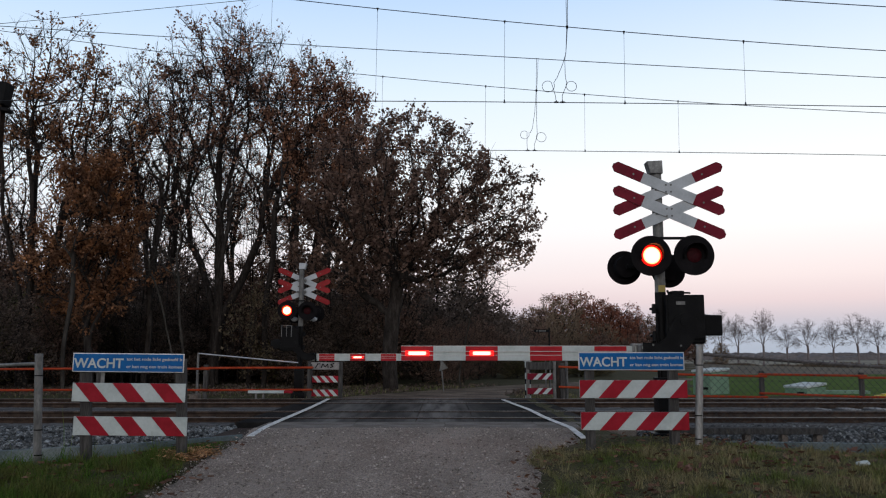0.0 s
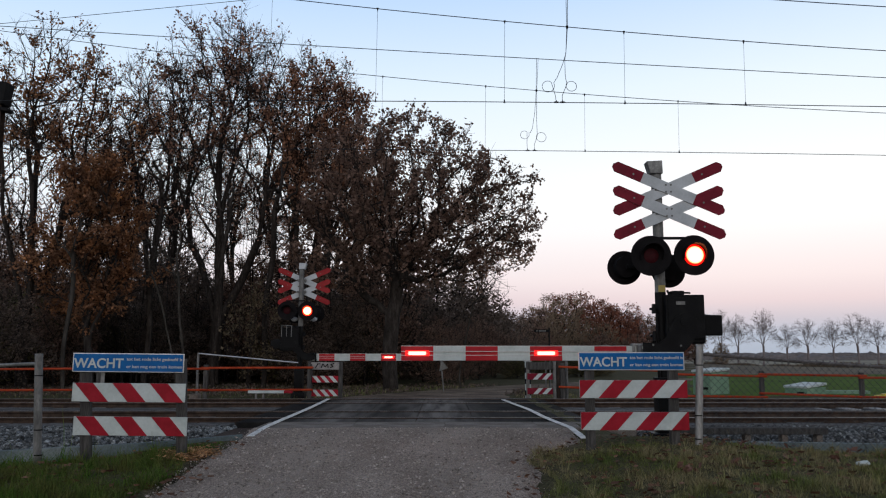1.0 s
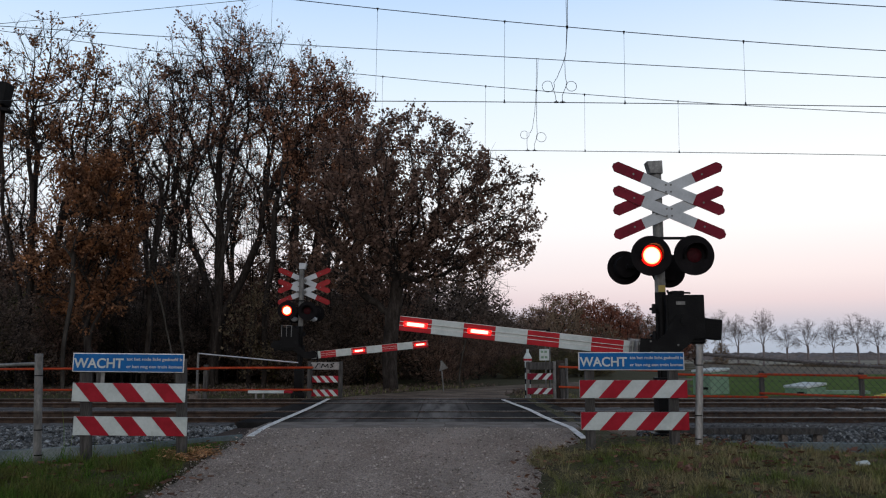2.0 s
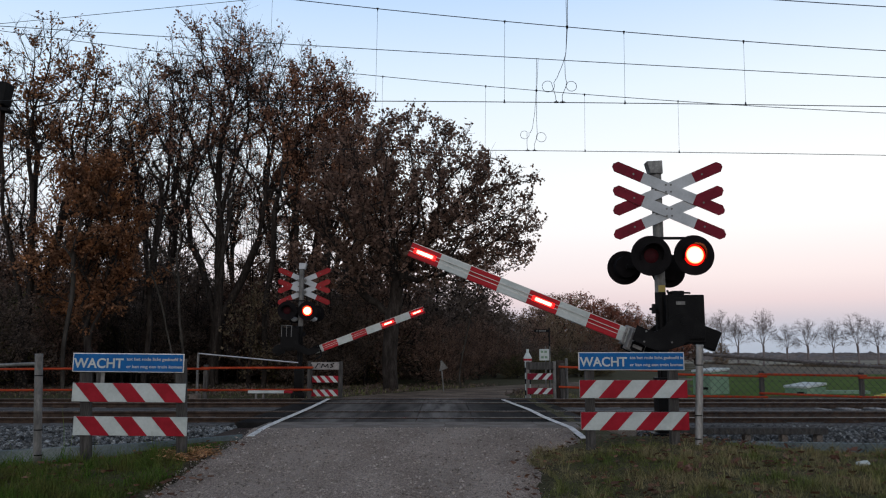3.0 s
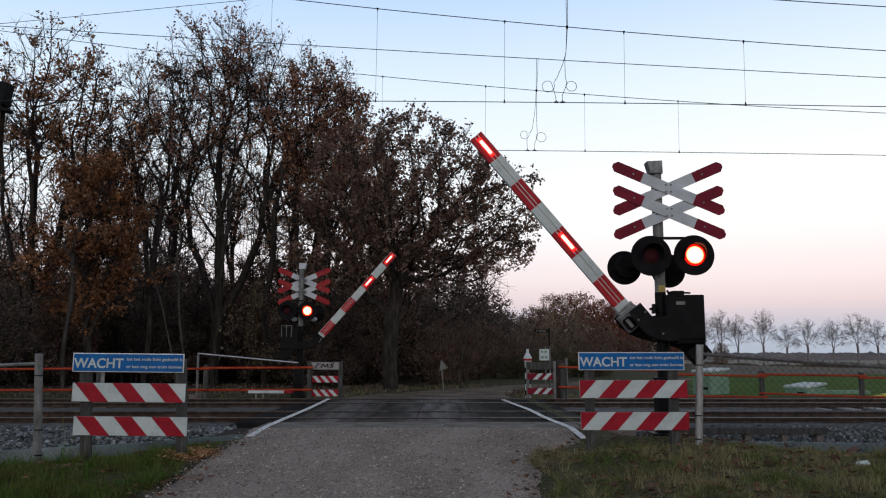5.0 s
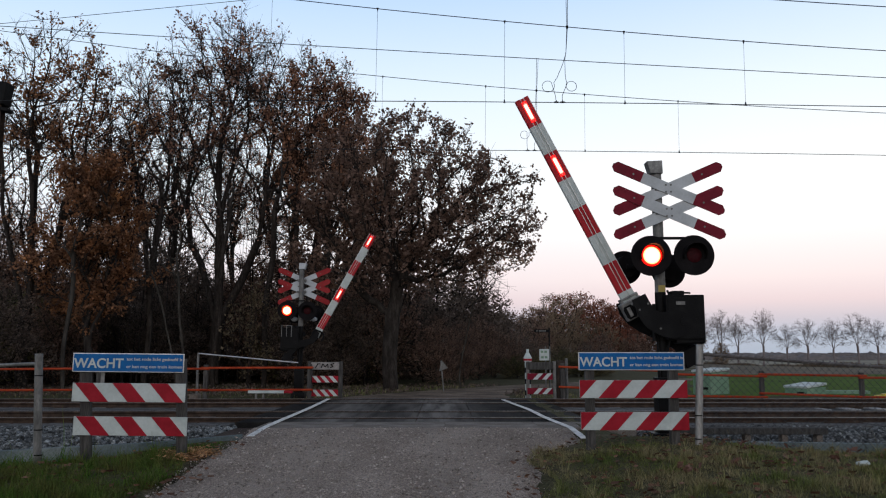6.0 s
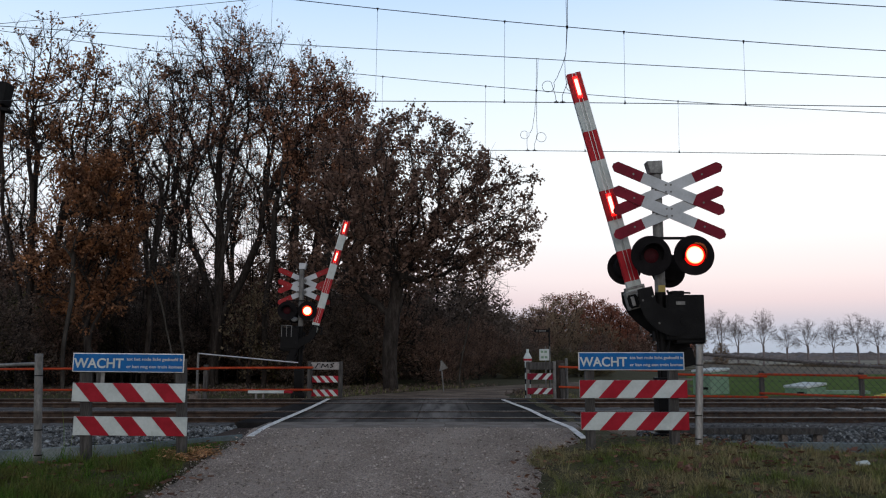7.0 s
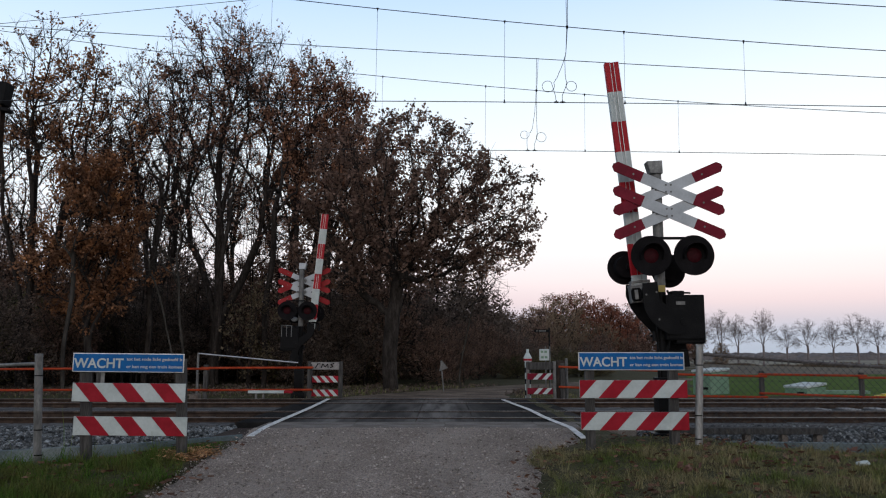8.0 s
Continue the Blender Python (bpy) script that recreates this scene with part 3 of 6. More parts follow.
# asphalt and track beyond the crossing, bending away to the right
fv, ff = [], []
fys = axis([(19.26, 60, 0.5)])
for y in fys:
    t = max(0, y - 21)
    cx = -0.4 + 0.22 * t + 0.035 * t * t
    wdt = 2.4 - 1.1 * bump01(y, 20, 26)
    for i in range(17):
        k = i / 16
        wob = 0.35 * noise.noise(Vector((y * 0.7, 3.1 if k < 0.5 else 8.7, 5))) * abs(2 * k - 1) ** 4
        fv.append((cx - wdt + 2 * wdt * k + wob, y, -0.12 * bump01(y, 18.3, 21) + 0.028 * bump01(y, 19.2, 20) - (0.06 if i in (0, 16) else 0) + 0.012 * noise.noise(Vector((k * 6, y, 0)))))
for j in range(len(fys) - 1):
    for i in range(16):
        ff.append((j * 17 + i, j * 17 + i + 1, j * 17 + 18 + i, j * 17 + 17 + i))
tagged(raw("track_road", fv, ff, "dirt_track", smooth=True), "grey-brown dirt road leading on into the wood", "road", kind="structure")

# ---- barrier masts ----
BOOM_IN, BOOM_DROP = -0.557, -0.392
PIVOT = {1: (0.230, 0.10, 1.41), -1: (-0.130, -0.10, 1.355)}
BLOCK = 0.4075


def cross_arm(bm, cx, cz, ex, ez, y, w, span, tip):
    """One stretch of a cross arm between two fractions of its length; tip: chamfered ends."""
    L = math.hypot(ex, ez)
    ux, uz = ex / L, ez / L
    nx, nz = -uz, ux
    s0, s1 = span[0] * L, span[1] * L
    c = 0.048

    def at(s, o):
        return (cx + ux * s + nx * o, cz + uz * s + nz * o)
    h = w / 2
    out = [at(s0, -h), at(s1 - (c if tip == 1 else 0), -h)]
    out += [at(s1, -h + c), at(s1, h - c)] if tip == 1 else []
    out += [at(s1 - (c if tip == 1 else 0), h), at(s0, h)]
    if tip == -1:
        out = [at(s0 + c, -h), at(s1, -h), at(s1, h), at(s0 + c, h), at(s0, h - c), at(s0, -h + c)]
    return slab(bm, out, y, y + 0.012)


def signal_lamp(mast, x, y, z, r, facing, lenses):
    """A round black backing plate with a hooded red lens; facing -1: towards the approach. An always glowing disc,
    added as the lit lens, slides out and back into the housing.
    """
    f = facing
    bm = B()
    rod(bm, (0, 0.012 * -f, 0), (0, 0.0, 0), r, r, 40)
    rod(bm, (0, -0.16 * f, 0), (0, -0.012 * f, 0), 0.142, 0.152, 24)
    plate = smooth(part("signal_lamp", bm, "black_plate", mast, "round black signal lamp plate with a hooded red lens"))
    plate.matrix_basis = pose(x, y, z)
    bm = B()
    n = 18
    ring = []
    for i in range(n + 1):
        a = radians(-20 + 220 * i / n)
        reach = 0.16 * (0.45 + 0.55 * max(0, math.sin(a)))
        ring.append([bm.verts.new((math.cos(a) * rr, d * f, math.sin(a) * rr)) for rr, d in ((0.146, 0.0), (0.146, reach), (0.138, reach), (0.138, 0.0))])
    for u, v in zip(ring, ring[1:]):
        for k in range(4):
            bm.faces.new((u[k], u[(k + 1) % 4], v[(k + 1) % 4], v[k]))
    bmesh.ops.recalc_face_normals(bm, faces=bm.faces)
    smooth(part("hood", bm, "hood_paint", plate))
    bm = B()
    rod(bm, (0, 0.0, 0), (0, 0.006 * f, 0), 0.094, 0.088, 32)
    rod(bm, (0, 0.006 * f, 0), (0, 0.014 * f, 0), 0.088, 0.05, 32)
    part("lens", bm, "dark_lens", plate, "dark red glass lens")
    if lenses is None:
        return plate
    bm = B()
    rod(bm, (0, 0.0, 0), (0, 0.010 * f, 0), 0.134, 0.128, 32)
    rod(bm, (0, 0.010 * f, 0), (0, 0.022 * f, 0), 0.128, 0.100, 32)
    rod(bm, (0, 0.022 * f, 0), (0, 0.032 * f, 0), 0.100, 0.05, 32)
    lit_face = part("lit_face", bm, "lamp_glow", plate, "glowing red lamp")
    lit_face.matrix_basis = pose(0, -0.08 * f, 0)
    lenses.append((lit_face, f))
    return plate


def barrier_mast(base, sx, own_cross_front, label):
    """A crossing signal: post, double cross, lamps, drive and half barrier. sx 1: the barrier reaches to -x; -1: to +x."""
    mast = holder("barrier_mast", pose(*base), label, "level crossing signal", "signals of the crossing")
    X = lambda v: v * sx
    lamps = []
    bm = B()
    rod(bm, (X(0.01), 0, 1.0), (X(0.01), 0, 3.42), 0.066, 0.066, 20)
    smooth(part("post", bm, "galvanised", mast, "round galvanised steel post"))
    bm = B()
    rod(bm, (X(0.01), 0, 0.0), (X(0.01), 0, 1.78), 0.069, 0.069, 20)
    box(bm, (X(0.02), 0.0, 0.36), (0.22, 0.24, 0.72), 0.012)
    box(bm, (X(0.02), 0.0, -0.04), (0.36, 0.36, 0.17), 0.01)
    rod(bm, (X(-0.055), -0.06, 1.5), (X(-0.055), -0.06, 0.7), 0.018, 0.018, 8)
    for zz in (1.20, 1.54):
        rod(bm, (X(0.01), 0, zz), (X(0.01), 0, zz + 0.06), 0.085, 0.085, 20)
        rod(bm, (X(-0.14), -0.03, zz + 0.03), (X(0.0), -0.03, zz + 0.03), 0.016, 0.016, 8)
        rod(bm, (X(-0.10), -0.08, zz - 0.03), (X(-0.10), -0.08, zz + 0.09), 0.03, 0.024, 10)
    tube(bm, [(X(0.07), -0.10, 1.8), (X(0.10), -0.13, 1.7), (X(0.11), -0.14, 1.5), (X(0.09), -0.12, 1.25), (X(0.04), -0.10, 1.0)], 0.014, 6)
    smooth(part("pedestal", bm, "black_paint", mast, "black painted lower post and pedestal"))
    bm = B()
    if own_cross_front:
        box(bm, (X(0.012), -0.0695, 1.825), (0.085, 0.006, 0.085), 0.001)
        part("label_plate", bm, "yellow_label", mast, "dull yellow label plate")
    else:
        for a, b in (((-0.46, 1.79), (-0.20, 1.79)), ((-0.46, 1.79), (-0.46, 1.5)), ((-0.33, 1.79), (-0.33, 1.5)), ((-0.20, 1.79), (-0.20, 1.5))):
            rod(bm, (a[0], -0.26, a[1]), (b[0], -0.26, b[1]), 0.011, 0.011, 6)
        part("service_frame", bm, "galvanised", mast, "thin grey metal frame")
    bm = B()
    slab(bm, [(X(-0.07), -0.085), (X(0.09), -0.085), (X(0.085), 0.085), (X(-0.115), 0.075)][::sx], -0.08, 0.08, 0.006)
    cap = part("bell", bm, "clamp_steel" if own_cross_front else "white_cross", mast, "grey metal box on top of the post")
    cap.matrix_basis = pose(X(-0.01), 0, 3.39)
    # the double cross
    yc = -0.10 if own_cross_front else 0.085
    half = (0.70, 0.304)
    for k, (cx, cz) in enumerate(((0.13, 3.10), (0.13, 2.79)) if own_cross_front else ((-0.045, 3.015), (-0.045, 2.705))):
        for d in (1, -1):
            y = yc - (0.016 if d == 1 else 0.0)
            bm = B()
            cross_arm(bm, X(cx), cz, half[0], -half[1] * d, y, 0.138, (-0.49, 0.49), 0)
            arm = part("cross_arm", bm, "white_cross", mast, "white retroreflective cross arm with red ends")
            red = "red_faded" if own_cross_front else "red_dull"
            for span, tip in (((-1.0, -0.47), -1), ((0.47, 1.0), 1)):
                bm = B()
                cross_arm(bm, X(cx), cz, half[0], -half[1] * d, y - 0.0015, 0.139, span, tip)
                part("red_end", bm, red, arm)
            for ox, oz in ((-0.032, 0.045), (0.032, 0.045), (-0.032, -0.045), (0.032, -0.045), (-0.44, 0.185 * d), (0.44, -0.185 * d)):
                bm = B()
                rod(bm, (X(cx) + ox, y - 0.006, cz + oz), (X(cx) + ox, y, cz + oz), 0.013, 0.013, 8)
                part("bolt", bm, "galvanised", arm)
    bm = B()
    for cz in ((3.10, 2.79) if own_cross_front else (3.015, 2.705)):
        box(bm, (X(0.08 if own_cross_front else 0.01), yc * 0.5, cz), (0.24, abs(yc) + 0.02, 0.05), 0.005)
    part("cross_bracket", bm, "galvanised", mast)
    # lamps: two towards the approach, two away from it
    side, low = (0.0, 0.0) if own_cross_front else (0.06, -0.045)
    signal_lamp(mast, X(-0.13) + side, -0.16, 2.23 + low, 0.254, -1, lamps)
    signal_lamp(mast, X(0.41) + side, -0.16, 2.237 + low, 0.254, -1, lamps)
    bm = B()
    box(bm, (X(0.14), -0.135, 2.455), (0.5, 0.02, 0.035), 0.004)
    box(bm, (X(0.01), -0.06, 2.30), (0.05, 0.2, 0.05), 0.005)
    box(bm, (X(-0.09), 0.2, 2.13), (0.55, 0.03, 0.05), 0.005)
    box(bm, (X(0.01), 0.12, 2.13), (0.05, 0.2, 0.05), 0.005)
    part("lamp_bracket", bm, "black_paint", mast)
    signal_lamp(mast, X(-0.34), 0.42, 2.14, 0.225, 1, None)
    signal_lamp(mast, X(0.24), 0.42, 2.10, 0.225, 1, None)
    if not own_cross_front:
        for x in (-0.20, 0.32):
            bm = B()
            bmesh.ops.create_uvsphere(bm, u_segments=16, v_segments=8, radius=1.0, matrix=Matrix.Translation((x, 0.12, 1.975)) @ Matrix.Diagonal((0.095, 0.06, 0.062, 1.0)))
            smooth(part("pale_bowl", bm, "white_cross", mast, "small pale bowl below a lamp plate"))
    # drive box
    bm = B()
    box(bm, (X(0.265), -0.06, 1.46), (0.48, 0.24, 0.56), 0.012)
    box(bm, (X(0.33), -0.06, 1.17), (0.36, 0.2, 0.07), 0.02)
    box(bm, (X(0.20), -0.06, 1.765), (0.16, 0.12, 0.06), 0.015)
    rod(bm, (X(0.12), -0.06, 1.775), (X(0.37), -0.06, 1.77), 0.012, 0.012, 8)
    drive = part("drive_box", bm, "black_paint", mast, "black steel drive box")
    bm = B()
    box(bm, (X(0.265), -0.184, 1.45), (0.43, 0.012, 0.50), 0.004)
    part("drive_cover", bm, "black_paint", drive)
    if own_cross_front:
        bm = B()
        box(bm, (X(0.205), -0.193, 1.635), (0.11, 0.006, 0.042), 0.002)
        part("label_plate", bm, "galvanised", drive, "small grey label plate")
    bm = B()
    rod(bm, (X(0.40), -0.188, 1.44), (X(0.40), -0.20, 1.44), 0.014, 0.014, 10)
    rod(bm, (X(0.16), -0.188, 1.46), (X(0.16), -0.20, 1.46), 0.012, 0.012, 10)
    part("lock", bm, "hood_paint", drive)
    # the barrier; its own space has the pivot at the origin
    def P(pts):
        return [(X(a), b) for a, b in pts]
    if own_cross_front:
        front = [(-0.515, -0.45), (-0.515, -0.262), (-0.30, -0.262), (-0.22, -0.19), (-0.17, -0.06), (-0.10, 0.06), (0.0, 0.10), (0.12, 0.06), (0.16, -0.08), (0.14, -0.20), (0.06, -0.31),
                 (-0.03, -0.385), (-0.12, -0.435), (-0.20, -0.46), (-0.30, -0.465)]
        outer = [(-0.54, -0.56), (-0.40, -0.58), (-0.24, -0.54), (-0.10, -0.46), (0.08, -0.32), (0.30, -0.17), (0.56, -0.17), (0.56, 0.09), (0.30, 0.11), (0.10, 0.13), (-0.10, 0.08), (-0.22, -0.12), (-0.30, -0.265), (-0.54, -0.275)]
        plates = ((-0.318, -0.304, front), (0.075, 0.087, outer))
    else:
        arm = [(-0.54, -0.45), (-0.38, -0.48), (-0.22, -0.44), (-0.05, -0.30), (0.10, -0.15), (0.30, -0.11), (0.62, -0.09), (0.62, 0.05), (0.30, 0.05), (0.05, 0.06), (-0.10, -0.08), (-0.28, -0.30), (-0.54, -0.33)]
        plates = ((-0.07, -0.055, arm), (0.075, 0.087, arm))
    bm = B()
    for y0, y1, shape in plates:
        b2 = B()
        slab(b2, P(shape), y0, y1)
        me = bpy.data.meshes.new("tmp")
        b2.to_mesh(me)
        b2.free()
        bm.from_mesh(me)
        bpy.data.meshes.remove(me)
    rod(bm, (0, -0.33 if own_cross_front else -0.10, 0), (0, 0.14, 0), 0.045, 0.045, 16)
    box(bm, (X(0.46), 0.036, -0.04), (0.22, 0.16, 0.26), 0.015)
    boom = part("barrier_boom", bm, "black_paint", mast, "half barrier with red and white bands and red lamps on a black swinging frame")
    boom.matrix_basis = pose(*PIVOT[sx])
    if own_cross_front:
        for bx, bz in ((-0.39, -0.29), (-0.37, -0.42), (-0.05, -0.30)):
            bm = B()
            rod(bm, (X(bx), -0.326, bz), (X(bx), -0.317, bz), 0.013, 0.013, 8)
            part("bolt", bm, "galvanised", boom, "pale bolt head")
    bm = B()
    if own_cross_front:
        box(bm, (X(-0.40), -0.09, BOOM_DROP - 0.06), (0.22, 0.14, 0.23), 0.012)
        box(bm, (X(-0.505), -0.06, BOOM_DROP - 0.03), (0.03, 0.22, 0.27), 0.01)
        box(bm, (X(-0.39), -0.167, BOOM_DROP - 0.108), (0.12, 0.016, 0.045), 0.006)
    box(bm, (X(-0.49), 0.037, BOOM_DROP + 0.108), (0.17, 0.13, 0.03), 0.008)
    box(bm, (X(-0.49), 0.037, BOOM_DROP - 0.108), (0.17, 0.13, 0.03), 0.008)
    box(bm, (X(-0.56), -0.02, BOOM_DROP), (0.03, 0.03, 0.22), 0.008)
    if not own_cross_front:
        tube(bm, [(X(a), -0.06, b) for a, b in ((-0.37, -0.31), (-0.50, -0.31), (-0.555, -0.34), (-0.57, -0.46), (-0.55, -0.57), (-0.50, -0.60), (-0.36, -0.61))], 0.022, 8)
    part("clamp", bm, "clamp_steel" if own_cross_front else "black_paint", boom, "metal clamp")
    bm = B()
    if own_cross_front:
        # a raised black block paints the shade of the clamp's hollow; the loop runs round it
        box(bm, (X(-0.39), -0.162, BOOM_DROP - 0.108), (0.15, 0.012, 0.105), 0.005)
        tube(bm, [(X(-0.39 + a), -0.168, BOOM_DROP - 0.108 + b) for a, b in ((-0.05, 0.058), (-0.078, 0.04), (-0.078, -0.04), (-0.05, -0.058), (0.05, -0.058), (0.078, -0.04), (0.078, 0.04), (0.05, 0.058), (-0.05, 0.058))], 0.010, 6)
    box(bm, (X(-0.37), -0.23 if own_cross_front else 0.0, -0.36), (0.19, 0.13 if own_cross_front else 0.12, 0.15), 0.02)
    part("clamp_box", bm, "black_paint", boom)
    bands = [(-0.40, BOOM_IN - 0.09, "white")]
    x = BOOM_IN - 0.09
    for i in range(7):
        bands.append((x, x - BLOCK, "red" if i % 2 == 0 else "white"))
        x -= BLOCK
    bars = []
    for i, (a, b, c) in enumerate(bands):
        bm = B()
        w = abs(b - a)
        mid = (a + b) / 2
        box(bm, (X(mid), 0.037, BOOM_DROP), (w, 0.055, 0.184), 0.0)
        for dz in (-0.0565, 0.0565):
            box(bm, (X(mid), 0.037, BOOM_DROP + dz), (w, 0.085, 0.068), 0.0)
        band = part("band", bm, "red_boom" if c == "red" else "white_film", boom, "red band" if c == "red" else "white band")
        bm = B()
        for dz in (-0.024, 0.024, 0.0915):
            box(bm, (X(mid), -0.006 if dz < 0.09 else 0.037, BOOM_DROP + dz), (w, 0.006 if dz < 0.09 else 0.087, 0.006), 0.0)
        part("trim", bm, "alu_edge", band)
        if c == "red" and i in (3, 5, 7):
            bm = B()
            box(bm, (0, 0, 0), (0.30, 0.012, 0.066), 0.004)
            lit_face = part("lamp", bm, "bar_glow", boom, "glowing red barrier lamp")
            bm = B()
            box(bm, (0, -0.007, 0), (0.265, 0.008, 0.044), 0.0)
            bmesh.ops.bevel(bm, geom=[e for e in bm.edges if abs(e.verts[0].co.y - e.verts[1].co.y) > 0.004], offset=0.021, segments=4, affect="EDGES")
            part("core", bm, "bar_core", lit_face, "white-hot middle of the lamp")
            lit_face.matrix_basis = pose(X(mid - 0.0), 0.036, BOOM_DROP)
            bars.append(lit_face)
    return mast, boom, lamps, bars


near_mast, near_boom, near_lamps, near_bars = barrier_mast((2.74, 10.0, 0.0), 1, True, "crossing signal with double cross, twin red lamps and half barrier")
far_mast, far_boom, far_lamps, far_bars = barrier_mast((-3.79, 21.2, -0.03), -1, False, "crossing signal across the tracks, its double cross behind the post")

# ---- fences and boards ----


def warning_board(base, turn, roll, mirror, label):
    """Two grey posts with a blue sign over two striped planks."""
    t = holder("warning_barrier", pose(*base, 0, roll, turn), label, "crossing barrier", "warning boards beside the road")
    for x, lean in ((-0.435, -4.0), (0.572, -3.2)) if mirror else ((-0.475, 0.0), (0.455, 0.3)):
        bm = B()
        box(bm, (0, 0, 0.40), (0.10, 0.085, 1.16), 0.008)
        p = part("post", bm, "grey_wood", t, "weathered grey post")
        p.matrix_basis = pose(x, 0.06, 0.0, 0, lean, 0)
    if mirror:
        bm = B()
        box(bm, (-0.295, 0.02, 0.80), (0.04, 0.012, 0.34), 0.003)
        part("bracket", bm, "galvanised", t, "thin metal strip behind the sign")
    for z, dx in ((0.623, 0.0), (0.275, 0.035 if mirror else 0.006)):
        h, w = 0.195, 1.19
        bm = B()
        box(bm, (dx, 0, z), (w, 0.022, h), 0.003)
        plank = part("plank", bm, "white_film", t, "white plank with red slanted stripes")
        slant, wide, pitch = (0.172, 0.19, 0.395) if mirror else (0.181, 0.196, 0.3945)
        for i in range(-1, 5):
            a = -w / 2 + i * pitch + (0.024 if mirror else -0.1905)
            quad = [(a, z + h / 2), (a + wide, z + h / 2), (a + wide + slant, z - h / 2), (a + slant, z - h / 2)]
            if not mirror:
                quad = [(a + slant, z + h / 2), (a + wide + slant, z + h / 2), (a + wide, z - h / 2), (a, z - h / 2)]
            # clip the stripe to the plank
            out = []
            for (xa, za), (xb, zb) in zip(quad, quad[1:] + quad[:1]):
                out.append((xa, za))
            def clip(poly, lim, keep_less):
                res = []
                for (xa, za), (xb, zb) in zip(poly, poly[1:] + poly[:1]):
                    ia, ib = (xa <= lim) == keep_less or xa == lim, (xb <= lim) == keep_less or xb == lim
                    if ia:
                        res.append((xa, za))
                    if ia != ib:
                        k = (lim - xa) / (xb - xa)
                        res.append((lim, za + (zb - za) * k))
                return res
            out = clip(clip(out, w / 2, True), -w / 2, False)
            if len(out) < 3:
                continue
            bm = B()
            slab(bm, [(px + dx, pz) for px, pz in out], -0.0145, -0.011)
            part("stripe", bm, "red_film", plank)
    zs, sx = (0.934, -0.022) if mirror else (0.928, -0.014)
    bm = B()
    box(bm, (sx, 0, zs), (1.178, 0.018, 0.200), 0.004)
    sign = part("sign", bm, "alu_edge", t, "blue sign with white border and lettering")
    bm = B()
    box(bm, (sx, -0.0075, zs), (1.158, 0.006, 0.182), 0.003)
    part("sign_face", bm, "blue_film", sign)
    lettering("letters", "WACHT", sx - 0.575, zs - 0.058, -0.011, 0.105, 0.525, "white_film", sign)
    lettering("letters", "tot het rode licht gedoofd is", sx - 0.018, zs + 0.014, -0.011, 0.042, 0.59, "white_cross", sign)
    lettering("letters", "er kan nog een trein komen", sx - 0.018, zs - 0.064, -0.011, 0.042, 0.59, "white_cross", sign)
    return t


warning_board((-3.33, 8.5, -0.02), 0.6, 0.6, True, "blue warning sign over two red-white striped planks, leaning slightly")
warning_board((2.11, 8.9, 0.0), 0.0, 0.0, False, "blue warning sign over two red-white striped planks on grey posts")


